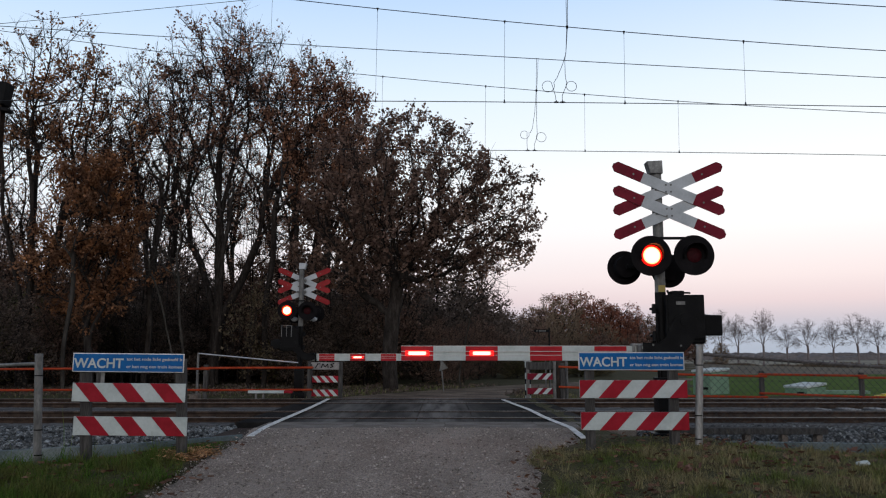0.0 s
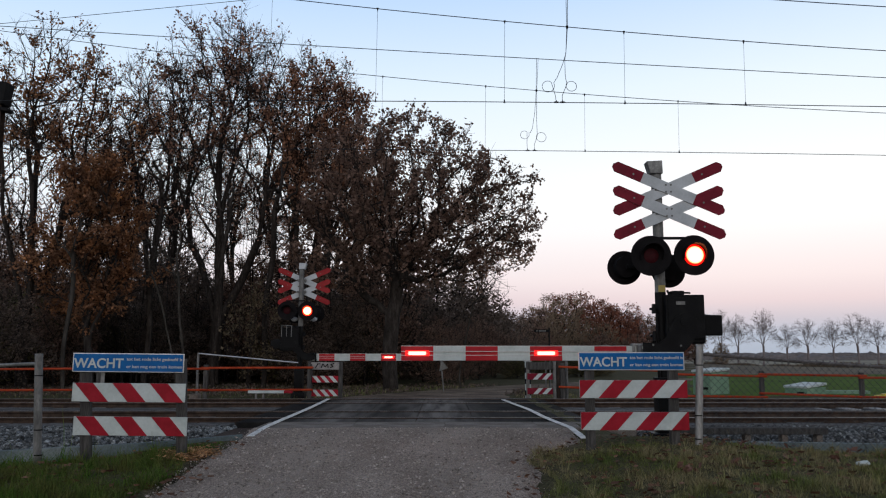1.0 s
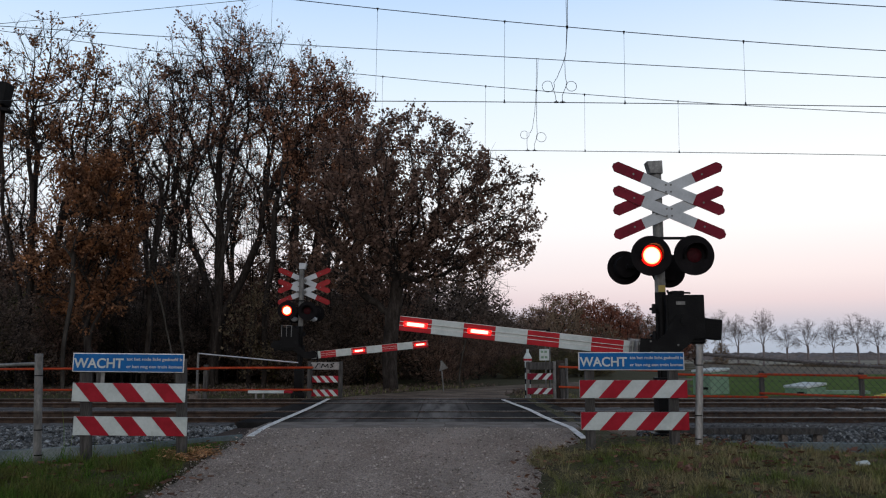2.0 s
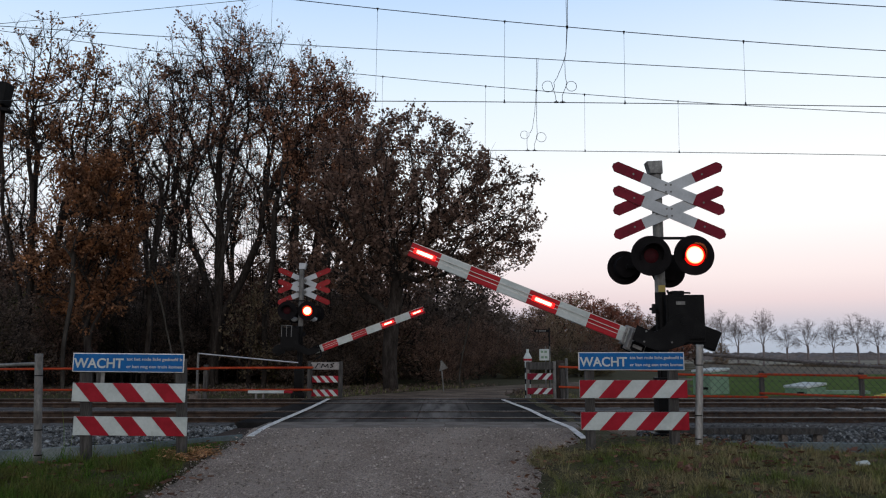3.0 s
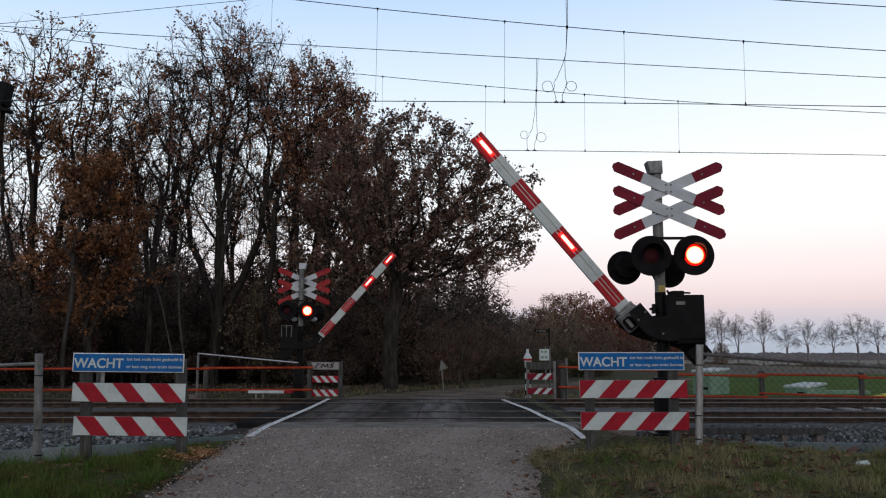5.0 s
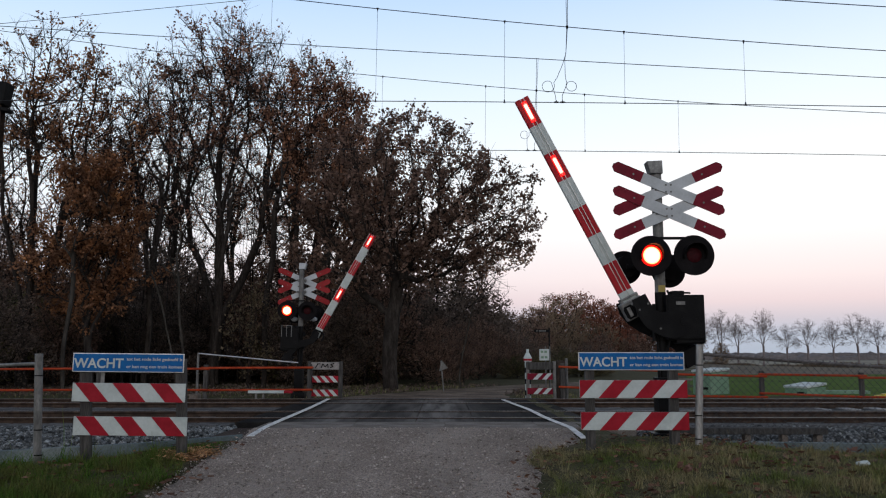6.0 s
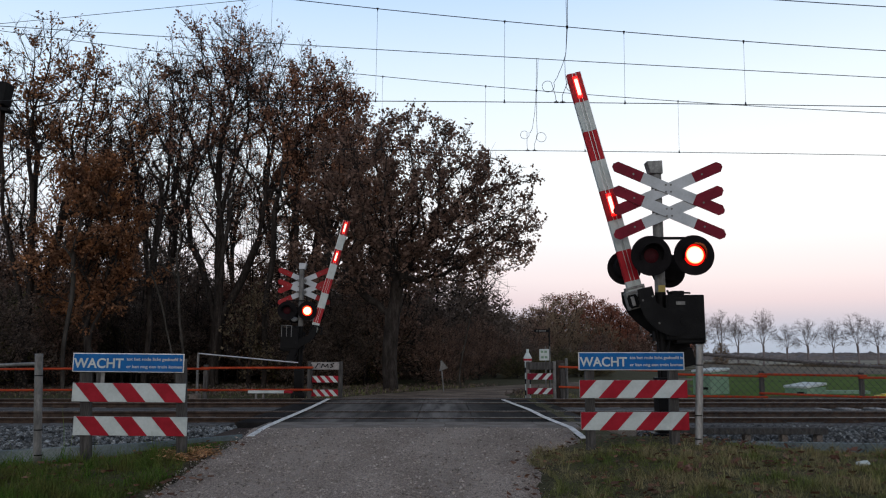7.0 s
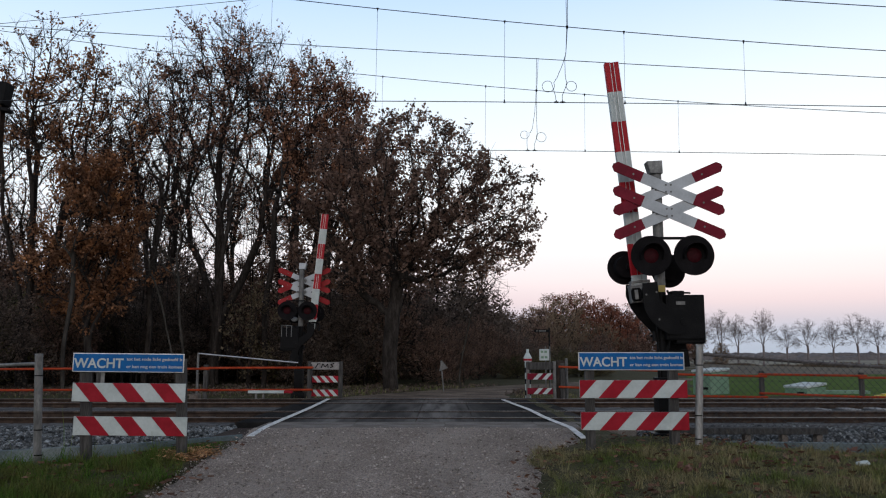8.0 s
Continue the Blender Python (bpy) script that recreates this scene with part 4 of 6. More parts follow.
def chain_fence(x0, x1, y0, y1, z0, z1, post_h, label):
    """A steel post, a sagging top pipe and woven wire mesh down to the ground."""
    meshed = x1 > x0
    t = holder("chain_link_fence" if meshed else "pipe_fence", pose(0, 0, 0), label, "fence", "fences along the railway")
    bm = B()
    s = 1 if x1 > x0 else -1
    rod(bm, (x0 - 0.03 * s, y0, z0 - 0.15), (x0 + 0.03 * s, y0, z0 + post_h), 0.040, 0.040, 18)
    rod(bm, (x0 + 0.03 * s, y0, z0 + post_h), (x0 + 0.03 * s, y0, z0 + post_h + 0.012), 0.043, 0.037, 18)
    smooth(part("post", bm, "post_steel" if meshed else "galvanised", t, "thick galvanised steel post"))
    for hz in (0.07, 0.30, 0.80):
        bm = B()
        rod(bm, (x0 + 0.03 * s * (2 * hz - 1), y0, z0 + hz * post_h), (x0 + 0.03 * s * (2 * hz - 1), y0, z0 + hz * post_h + 0.012), 0.0435, 0.0435, 18)
        part("tie_wire", bm, "black_paint", t)
    h0, h1 = z0 + post_h - 0.09, z1 + post_h - 0.12
    bm = B()
    n = 40
    tube(bm, [(x0 + (x1 - x0) * i / n, y0 + (y1 - y0) * i / n, h0 + (h1 - h0) * i / n - 0.03 * math.sin(math.pi * i / n)) for i in range(n + 1)], 0.019, 8)
    smooth(part("top_rail", bm, "fence_steel" if x1 > x0 else "galvanised", t))
    if x1 > x0:
        # the wire ends twisted over the rail
        bm = B()
        for i in range(int(abs(x1 - x0) / 0.075)):
            f = (i + 0.5) * 0.075 / abs(x1 - x0)
            p = Vector((x0 + (x1 - x0) * f, y0, h0 + (h1 - h0) * f - 0.03 * math.sin(math.pi * f)))
            tube(bm, [p + Vector((-0.02, -0.022, -0.02)), p + Vector((-0.008, -0.024, 0.012)), p + Vector((0.012, 0.0, 0.030)), p + Vector((0.024, 0.02, 0.004))], 0.007, 5)
        part("twisted_wire", bm, "fence_steel", t, "twisted wire ends")
    if not meshed:
        return t
    bm = B()
    pitch = 0.08
    L = abs(x1 - x0)
    s = 1 if x1 > x0 else -1
    H = post_h - 0.1
    k = -H
    while k < L:
        for d in (1, -1):
            a0, a1 = (k, k + H)
            if a1 < 0 or a0 > L:
                continue
            za, zb = (0.0, H) if d == 1 else (H, 0.0)
            c0, c1 = max(0, a0), min(L, a1)
            f0, f1 = (c0 - a0) / H, (c1 - a0) / H
            def pt(u, f):
                q = u / L
                return (x0 + s * u, y0 + (y1 - y0) * q, z0 + (z1 - z0) * q - 0.02 + (za + (zb - za) * f) * (1 - 0.03 * q))
            tube(bm, [pt(c0, f0), pt(c1, f1)], 0.0024, 3)
        k += pitch
    part("wire_mesh", bm, "wire", t, "woven wire mesh")
    return t


chain_fence(2.835, 7.2, 8.9, 8.9, 0.0, -0.22, 1.10, "galvanised post with drooping chain-link fence beside the track")
chain_fence(-4.17, -9.0, 8.3, 8.3, -0.10, -0.2, 1.10, "galvanised post with a thin top pipe at the verge")

# ---- orange rail fence and boards across the tracks ----


def orange_fence(xs, y, label, heights):
    """Grey posts with two rows of orange rails."""
    t = holder("orange_fence", pose(0, y, -0.10), label, "fence", "orange fences across the tracks")
    for k, x in enumerate(xs):
        top = max(heights[min(k, len(heights) - 1)][0], heights[max(0, k - 1)][1]) + 0.08
        bm = B()
        box(bm, (x, 0, (top - 0.05) / 2), (0.10, 0.10, top + 0.05), 0.01)
        part("post", bm, "grey_wood", t)
    for a, b, (ua, ub, la, lb) in zip(xs, xs[1:], heights):
        for za, zb in ((ua, ub), (la, lb)):
            bm = B()
            rod(bm, (a - 0.10, -0.075, za), (b + 0.10, -0.075, zb), 0.028, 0.028, 10)
            smooth(part("rail", bm, "orange_rail", t, "faded orange rail"))
    return t


orange_fence([-18.3, -15.8, -13.3, -10.85, -8.35, -5.76, -3.24], 19.45, "two orange rails on grey posts beside the railway", [(0.74, 0.75, 0.25, 0.25), (0.75, 0.76, 0.24, 0.255), (0.76, 0.755, 0.255, 0.25), (0.75, 0.77, 0.25, 0.26), (0.77, 0.76, 0.25, 0.255), (0.78, 0.79, 0.25, 0.26)])
orange_fence([2.9, 5.3, 7.73, 10.15, 12.6, 15.0, 17.5], 19.45, "two orange rails on grey posts beside the field", [(0.81, 0.71, 0.33, 0.22), (0.64, 0.58, 0.12, 0.085), (0.63, 0.59, 0.18, 0.085), (0.55, 0.53, 0.085, 0.08), (0.54, 0.52, 0.09, 0.08), (0.53, 0.52, 0.09, 0.08)])


def far_board(base, width, label, tag):
    """The boards that stand across the tracks: two posts, two striped planks, a pale top plank."""
    t = holder("striped_barrier", pose(*base), label, "crossing barrier", "striped boards across the tracks")
    for x in (-width / 2 if tag else -0.29, width / 2):
        bm = B()
        box(bm, (x, 0.05, 0.45), (0.10 if tag else 0.075, 0.09, 0.98), 0.008)
        part("post", bm, "grey_wood" if tag else "galvanised", t)
    bm = B()
    box(bm, (0, 0, 0.83), (width - 0.06, 0.02, 0.18), 0.004)
    top = part("top_plank", bm, "dull_plank" if tag else "grey_wood", t, "pale top plank with black graffiti strokes" if tag else "grey top plank")
    if tag:
        bm = B()
        strokes = [((-0.24, 0.78), (-0.18, 0.88)), ((-0.2, 0.88), (-0.12, 0.88)), ((-0.1, 0.78), (-0.06, 0.88)), ((-0.06, 0.88), (0.0, 0.80)), ((0.0, 0.80), (0.06, 0.88)), ((0.06, 0.88), (0.07, 0.78)), ((0.12, 0.79), (0.2, 0.82)), ((0.2, 0.82), (0.13, 0.86)), ((0.13, 0.86), (0.22, 0.89))]
        for a, b in strokes:
            tube(bm, [(a[0], -0.012, a[1]), (b[0], -0.012, b[1])], 0.011, 4)
        part("graffiti", bm, "black_paint", top)
    half = 0.08 if tag else 0.075
    for z in ((0.51, 0.18) if tag else (0.575, 0.225)):
        bm = B()
        box(bm, (0, 0, z), (width - 0.10, 0.02, 2 * half), 0.004)
        plank = part("plank", bm, "red_film" if tag else "red_faded", t, "red plank with white slanted stripes")
        for a in ((-0.2, 0.0, 0.2) if tag else (-0.05, 0.17)):
            k = -0.07
            bm = B()
            slab(bm, [(a - 0.055 + k, z - half + 0.002), (a + 0.055 + k, z - half + 0.002), (a + 0.055 - k, z + half - 0.002), (a - 0.055 - k, z + half - 0.002)] if not tag else
                 [(a - 0.05 - k, z - half + 0.002), (a + 0.05 - k, z - half + 0.002), (a + 0.05 + k, z + half - 0.002), (a - 0.05 + k, z + half - 0.002)], -0.014, -0.011)
            part("stripe", bm, "white_film", plank)
    return t


far_board((-2.87, 19.5, -0.10), 0.74, "red-white striped planks below a pale graffitied plank", True)
far_board((2.36, 19.5, -0.10), 0.72, "red-white striped planks below a grey top plank", False)


def striped_bollard():
    t = holder("marker_post", pose(2.13, 20.1, -0.13), "white marker post with dark bands and a bottle-shaped cap", "marker post")
    bm = B()
    rod(bm, (0, 0, 0), (0, 0, 0.96), 0.075, 0.075, 16)
    smooth(part("post", bm, "white_film", t))
    bm = B()
    for z in (0.12, 0.40, 0.68):
        rod(bm, (0, 0, z), (0, 0, z + 0.13), 0.0775, 0.0775, 16)
    smooth(part("band", bm, "black_paint", t, "dark band"))
    bm = B()
    rod(bm, (0, 0, 0.96), (0, 0, 1.06), 0.10, 0.105, 16)
    rod(bm, (0, 0, 1.06), (0, 0, 1.17), 0.105, 0.045, 16)
    rod(bm, (0, 0, 1.17), (0, 0, 1.27), 0.04, 0.034, 12)
    smooth(part("cap", bm, "white_film", t))
    bm = B()
    rod(bm, (0, 0, 0.98), (0, 0, 1.03), 0.107, 0.107, 16)
    part("red_ring", bm, "red_film", t)


striped_bollard()


def galvanised_post(x, y, z, h, r, label):
    bm = B()
    rod(bm, (0, 0, -0.05), (0, 0, h), r, r, 12)
    rod(bm, (0, 0, h), (0, 0, h + 0.01), r * 1.06, r * 0.8, 12)
    o = smooth(part("steel_post", bm, "galvanised", None))
    o.matrix_basis = pose(x, y, z)
    return tagged(o, label, "post")


galvanised_post(3.07, 19.9, -0.12, 1.02, 0.035, "thin galvanised post beside the orange fence")
bm = B()
box(bm, (0, 0, 0.48), (0.20, 0.18, 1.0), 0.015)
tagged(part("wooden_post", bm, "dark_wood"), "thick dark weathered wooden post", "post").matrix_basis = pose(2.88, 19.62, -0.12)


def notice_sign():
    t = holder("notice_sign", pose(2.85, 22.0, -0.12), "small white notice with green writing on thin posts", "sign")
    for x in (-0.02, 0.10):
        bm = B()
        rod(bm, (x, 0.03, 0), (x, 0.03, 1.35), 0.018, 0.018, 8)
        part("post", bm, "galvanised", t)
    bm = B()
    box(bm, (-0.06, 0, 1.12), (0.27, 0.012, 0.31), 0.004)
    p = part("panel", bm, "white_film", t, "white panel")
    for z, xs in ((1.20, (-0.10, 0.0)), (1.05, (-0.09, 0.01))):
        for x in xs:
            bm = B()
            box(bm, (x - 0.02, -0.008, z), (0.07, 0.004, 0.06))
            part("writing_bar", bm, "cabinet_green", p)


notice_sign()


def finger_sign():
    t = holder("finger_sign", pose(3.07, 23.0, -0.12), "dark pointed direction sign on a thin dark post", "sign")
    bm = B()
    rod(bm, (0, 0, 0), (0, 0, 1.90), 0.022, 0.022, 8)
    part("post", bm, "black_paint", t)
    bm = B()
    slab(bm, [(-0.46, 1.80), (-0.40, 1.755), (0.02, 1.755), (0.02, 1.845), (-0.40, 1.845)], -0.04, -0.02)
    p = part("board", bm, "black_paint", t, "black pointed board")
    for x, w in ((-0.36, 0.04), (-0.2, 0.2)):
        bm = B()
        box(bm, (x, -0.042, 1.80), (w, 0.003, 0.03))
        part("writing_bar", bm, "galvanised", p)


finger_sign()


def triangle_sign():
    t = holder("triangle_sign", pose(0.02, 24.0, -0.12, 0, -5, 0), "grey back of a triangular road sign on a leaning post", "road sign")
    bm = B()
    rod(bm, (0, 0, 0), (0, 0, 0.95), 0.02, 0.02, 8)
    part("post", bm, "galvanised", t)
    bm = B()
    slab(bm, [(0.03, 0.95), (-0.085, 0.64), (0.196, 0.71)], -0.04, -0.025)
    part("plate", bm, "galvanised", t, "grey metal triangle")


triangle_sign()


def low_bench():
    t = holder("low_barrier", pose(-4.22, 19.2, -0.18), "low white plank on two short posts", "barrier")
    bm = B()
    box(bm, (0, 0, 0.30), (0.86, 0.16, 0.065), 0.01)
    part("plank", bm, "white_film", t)
    bm = B()
    box(bm, (0.52, 0.0, 0.30), (0.2, 0.15, 0.06), 0.01)
    part("end_plank", bm, "red_film", t, "faded red end")
    for x in (-0.25, -0.07):
        bm = B()
        box(bm, (x, 0, 0.13), (0.05, 0.05, 0.28), 0.004)
        part("leg", bm, "galvanised", t)


low_bench()


def hand_rail():
    t = holder("hand_rail", pose(0, 19.9, -0.12), "thin galvanised rail sloping down to the signal", "rail")
    bm = B()
    rod(bm, (-6.10, 0, 0), (-6.10, 0, 1.17), 0.030, 0.030, 10)
    part("post", bm, "galvanised", t)
    bm = B()
    rod(bm, (-6.08, -0.03, 1.15), (-3.6, -0.03, 0.92), 0.018, 0.018, 8)
    part("rail", bm, "alu_edge", t)
    bm = B()
    box(bm, (-6.14, 0, 0.06), (0.24, 0.24, 0.2), 0.02)
    part("footing", bm, "concrete", t, "pale concrete footing")


hand_rail()

# ---- overhead line: messenger, second cable and contact wire for each track ----


def sag_line(pts):
    """A smooth curve through a few heights along x at one y."""
    xs = [p[0] for p in pts]
    zs = [p[1] for p in pts]
    co = np.polyfit(xs, zs, min(2, len(pts) - 1))
    return lambda x: float(np.polyval(co, x))


def catenary(y, contact, second, messenger, droppers, long_droppers, label):
    t = holder("overhead_line", pose(0, y, 0), label, "overhead line", "overhead lines")
    fc, fs, fm = sag_line(contact), sag_line(second), sag_line(messenger)
    for name, f, r in (("contact_wire", fc, 0.0075), ("auxiliary_wire", fs, 0.0075), ("messenger_wire", fm, 0.0085)):
        bm = B()
        tube(bm, [(x, 0, f(x)) for x in np.linspace(-24, 24, 49)], r, 6)
        part(name, bm, "wire", t)
    for x in droppers:
        bm = B()
        tube(bm, [(x, 0, fc(x)), (x + 0.02, 0, fs(x))], 0.0028, 4)
        rod(bm, (x, 0, fc(x) - 0.015), (x, 0, fc(x) + 0.05), 0.02, 0.008, 6)
        rod(bm, (x + 0.02, 0, fs(x) - 0.05), (x + 0.02, 0, fs(x) + 0.012), 0.006, 0.022, 6)
        part("dropper", bm, "wire", t)
    for x in long_droppers:
        bm = B()
        tube(bm, [(x, 0, fs(x)), (x, 0, fm(x))], 0.0028, 4)
        part("dropper", bm, "wire", t)
    return t, fc, fs, fm


def jumper(t, x, fc, fs, fm, clamp_dx, top_dx, strands):
    """A pair of bonding wires that run down from the messenger to the contact wire, clamped on the way, each with a loop. Strands: points above the loop, its middle, size and turn."""
    zc = fc(x)
    for xe, lead, (cx, cz), r, turn in strands:
        s = 1 if xe > 0 else -1
        pts = [(x + top_dx + 0.02 * s, 0, fm(x + top_dx) + 0.02), (x + clamp_dx + 0.006 * s, 0, fs(x + clamp_dx))]
        pts += [(x + dx, 0, zc + dz) for dx, dz in lead]
        a0 = 0.5 if turn < 0 else math.pi - 0.5
        for k in range(21):
            a = a0 + turn * 2 * math.pi * 0.93 * k / 20
            pts.append((x + cx + r * math.cos(a), 0.004 * k, zc + cz + r * 1.02 * math.sin(a)))
        pts += [(x + xe + 0.004 * s, 0.05, zc + cz * 0.45), (x + xe, 0.02, zc + 0.03), (x + xe, 0, zc)]
        bm = B()
        tube(bm, pts, 0.0055, 5)
        box(bm, (x + xe, 0, zc + 0.004), (0.085, 0.04, 0.022), 0.006)
        rod(bm, (x + xe, 0, zc), (x + xe, 0, zc + 0.04), 0.022, 0.008, 8)
        part("bonding_wire", bm, "wire", t)
    bm = B()
    box(bm, (x + clamp_dx, 0, fs(x + clamp_dx)), (0.04, 0.04, 0.055), 0.008)
    part("clamp", bm, "black_paint", t)


ln1 = catenary(13.7, [(-7.94, 5.517), (-1.2, 5.496), (2.1, 5.486), (7.9, 5.40)], [(-2.72, 7.416), (1.15, 7.005), (5.44, 6.619), (8.0, 6.448)],
               [(-8.0, 9.0), (6.06, 7.416), (8.07, 7.281)], [-3.13, -1.21, 1.10, 3.26, 5.42], [-3.13], "overhead wires above the nearer track with droppers")
jumper(ln1[0], 2.085, ln1[1], ln1[2], ln1[3], 0.167, 0.175, (
    (-0.057, ((0.135, 0.92), (0.075, 0.72), (-0.03, 0.47)), (-0.19, 0.314), 0.108, -1), (0.057, ((0.14, 0.98), (0.112, 0.79), (0.114, 0.53), (0.125, 0.42)), (0.225, 0.32), 0.098, 1)))
ln2 = catenary(17.7, [(-8.88, 5.695), (0.95, 5.655), (5.4, 5.60), (10.16, 5.535)], [(-9.65, 8.425), (-1.37, 7.394), (1.02, 7.176), (5.4, 6.836), (10.2, 6.526)],
               [(-9.66, 8.591), (1.40, 7.887), (10.3, 7.38)], [-8.0, -5.9, -3.7, -1.42, 0.97, 3.26, 5.42], [], "overhead wires above the farther track with droppers")
jumper(ln2[0], 2.02, ln2[1], ln2[2], ln2[3], 0.147, 0.18, (
    (-0.08, ((0.10, 0.91), (0.04, 0.53), (-0.01, 0.42)), (-0.134, 0.386), 0.098, -1), (0.08, ((0.14, 0.74), (0.145, 0.52), (0.15, 0.42)), (0.243, 0.332), 0.115, 1)))
bm = B()
tube(bm, [(-24.0, 20.5, 8.72), (-11.19, 20.5, 10.0), (-5.3, 20.5, 10.6), (24.0, 20.5, 13.6)], 0.008, 5)
tagged(part("feeder_wire", bm, "wire"), "single wire rising away over the trees", "wire")


def gantry(x):
    """The support of the wires at the end of their span, out of sight of the road."""
    t = holder("wire_gantry", pose(x, 0, 0), "grey steel gantry that carries the overhead wires", "gantry", "gantries")
    for y in (10.4, 21.0):
        bm = B()
        box(bm, (0, y, 6.9), (0.26, 0.26, 14.3), 0.01)
        part("post", bm, "galvanised", t)
    bm = B()
    box(bm, (0, 15.7, 14.0), (0.3, 11.0, 0.35), 0.01)
    part("beam", bm, "galvanised", t)
    for y, fs in ((13.7, ln1[1:]), (17.7, ln2[1:])):
        bm = B()
        lo = min(f(x) for f in fs)
        rod(bm, (0, y, lo - 0.02), (0, y, 13.9), 0.03, 0.03, 8)
        part("hanger", bm, "galvanised", t)


gantry(-24.0)
gantry(24.0)


def line_mast():
    t = holder("line_mast", pose(-11.88, 20.5, -0.12), "grey steel mast of the overhead line with a bracket box", "mast")
    bm = B()
    box(bm, (0, 0.11, 4.1), (0.22, 0.016, 8.4))
    box(bm, (0, -0.11, 4.1), (0.22, 0.016, 8.4))
    box(bm, (0, 0, 4.1), (0.016, 0.22, 8.4))
    part("post", bm, "rail_side", t, "steel H-section post")
    bm = B()
    box(bm, (0.02, 0, 8.05), (0.42, 0.4, 0.62), 0.03, Matrix.Rotation(radians(8), 4, "Y"))
    box(bm, (0.06, 0, 7.62), (0.5, 0.3, 0.10), 0.02, Matrix.Rotation(radians(10), 4, "Y"))
    part("bracket_box", bm, "black_paint", t, "dark bracket box")


line_mast()

# ---- trees ----


def grow(seed, trunk, envelopes, n_points=650, step=0.42, kill=0.75, reach=4.0, trunk_r=0.22, lean=(0, 0), rise=0.15, power=0.5, thinnest=0.008, jitter=0.16, leaders=()):
    """Branches that reach for scattered points of the crown. Gives nodes, their parents and radii."""
    rng = np.random.default_rng(seed)
    pts = []
    vol = np.array([e[3] * e[4] * e[5] for e in envelopes])
    for e, k in zip(envelopes, np.maximum(20, (n_points * vol / vol.sum()).astype(int))):
        d = rng.normal(size=(k, 3))
        d /= np.linalg.norm(d, axis=1)[:, None]
        d *= rng.uniform(0.1, 1, (k, 1)) ** 0.45
        pts.append(d * e[3:6] + e[0:3])
    pts = np.vstack(pts)
    nodes, par = [np.array([0.0, 0.0, 0.0])], [-1]
    h = 0.0
    while h < trunk:
        h += step
        k = h / trunk
        nodes.append(np.array([lean[0] * k * k + 0.05 * math.sin(h * 1.7 + seed), lean[1] * k * k + 0.05 * math.cos(h * 1.3 + seed), h]))
        par.append(len(nodes) - 2)
    # long limbs that rise from the trunk's top and lean outwards
    top = len(nodes) - 1
    for lx, ly, lz, low in leaders:
        start = max(1, int(top * low))
        p0 = nodes[start]
        k = max(2, int(np.linalg.norm(np.array([lx, ly, lz]) - p0) / step))
        last = start
        ph = rng.uniform(0, 6.28, 2)
        for i in range(1, k + 1):
            f = i / k
            bend = 0.5 * f + 0.5 * f ** 1.7
            q = np.array([p0[0] + (lx - p0[0]) * bend, p0[1] + (ly - p0[1]) * bend, p0[2] + (lz - p0[2]) * f])
            q[0] += 0.28 * math.sin(ph[0] + f * 6) * f + 0.07 * math.sin(ph[1] + f * 17)
            q[1] += 0.25 * math.sin(ph[1] + f * 7) * f
            nodes.append(q)
            par.append(last)
            last = len(nodes) - 1
    best = np.full(len(pts), 1e9)
    near = np.zeros(len(pts), int)
    first_new = 0
    grown = {}
    alive = np.ones(len(pts), bool)
    for it in range(90):
        fresh = np.array(nodes[first_new:])
        if len(fresh) == 0:
            break
        d = np.linalg.norm(pts[:, None, :] - fresh[None, :, :], axis=2)
        j = d.argmin(1)
        dj = d[np.arange(len(pts)), j]
        upd = dj < best
        best[upd], near[upd] = dj[upd], j[upd] + first_new
        alive &= best > kill
        first_new = len(nodes)
        act = alive & (best < (reach if it > 12 else 99))
        if not act.any():
            break
        for nd in np.unique(near[act]):
            sel = act & (near == nd)
            v = pts[sel] - nodes[nd]
            v = (v / np.linalg.norm(v, axis=1)[:, None]).sum(0)
            v = v / (np.linalg.norm(v) + 1e-6) + rng.normal(size=3) * jitter + np.array([0, 0, rise])
            v /= np.linalg.norm(v) + 1e-6
            old = grown.setdefault(int(nd), [])
            if len(old) > 3 or any(float(v @ w) > 0.9 for w in old):
                continue
            old.append(v)
            nodes.append(nodes[nd] + v * step)
            par.append(int(nd))
        if len(nodes) > 5200:
            break
    nodes, par = np.array(nodes), np.array(par)
    area = np.zeros(len(nodes))
    kids = np.zeros(len(nodes), int)
    for i in range(len(nodes) - 1, 0, -1):
        if kids[i] == 0:
            area[i] = 1.0
        area[par[i]] += area[i]
        kids[par[i]] += 1
    rad = trunk_r * (area / area[0]) ** power
    return nodes, par, np.maximum(rad, thinnest), kids, rng


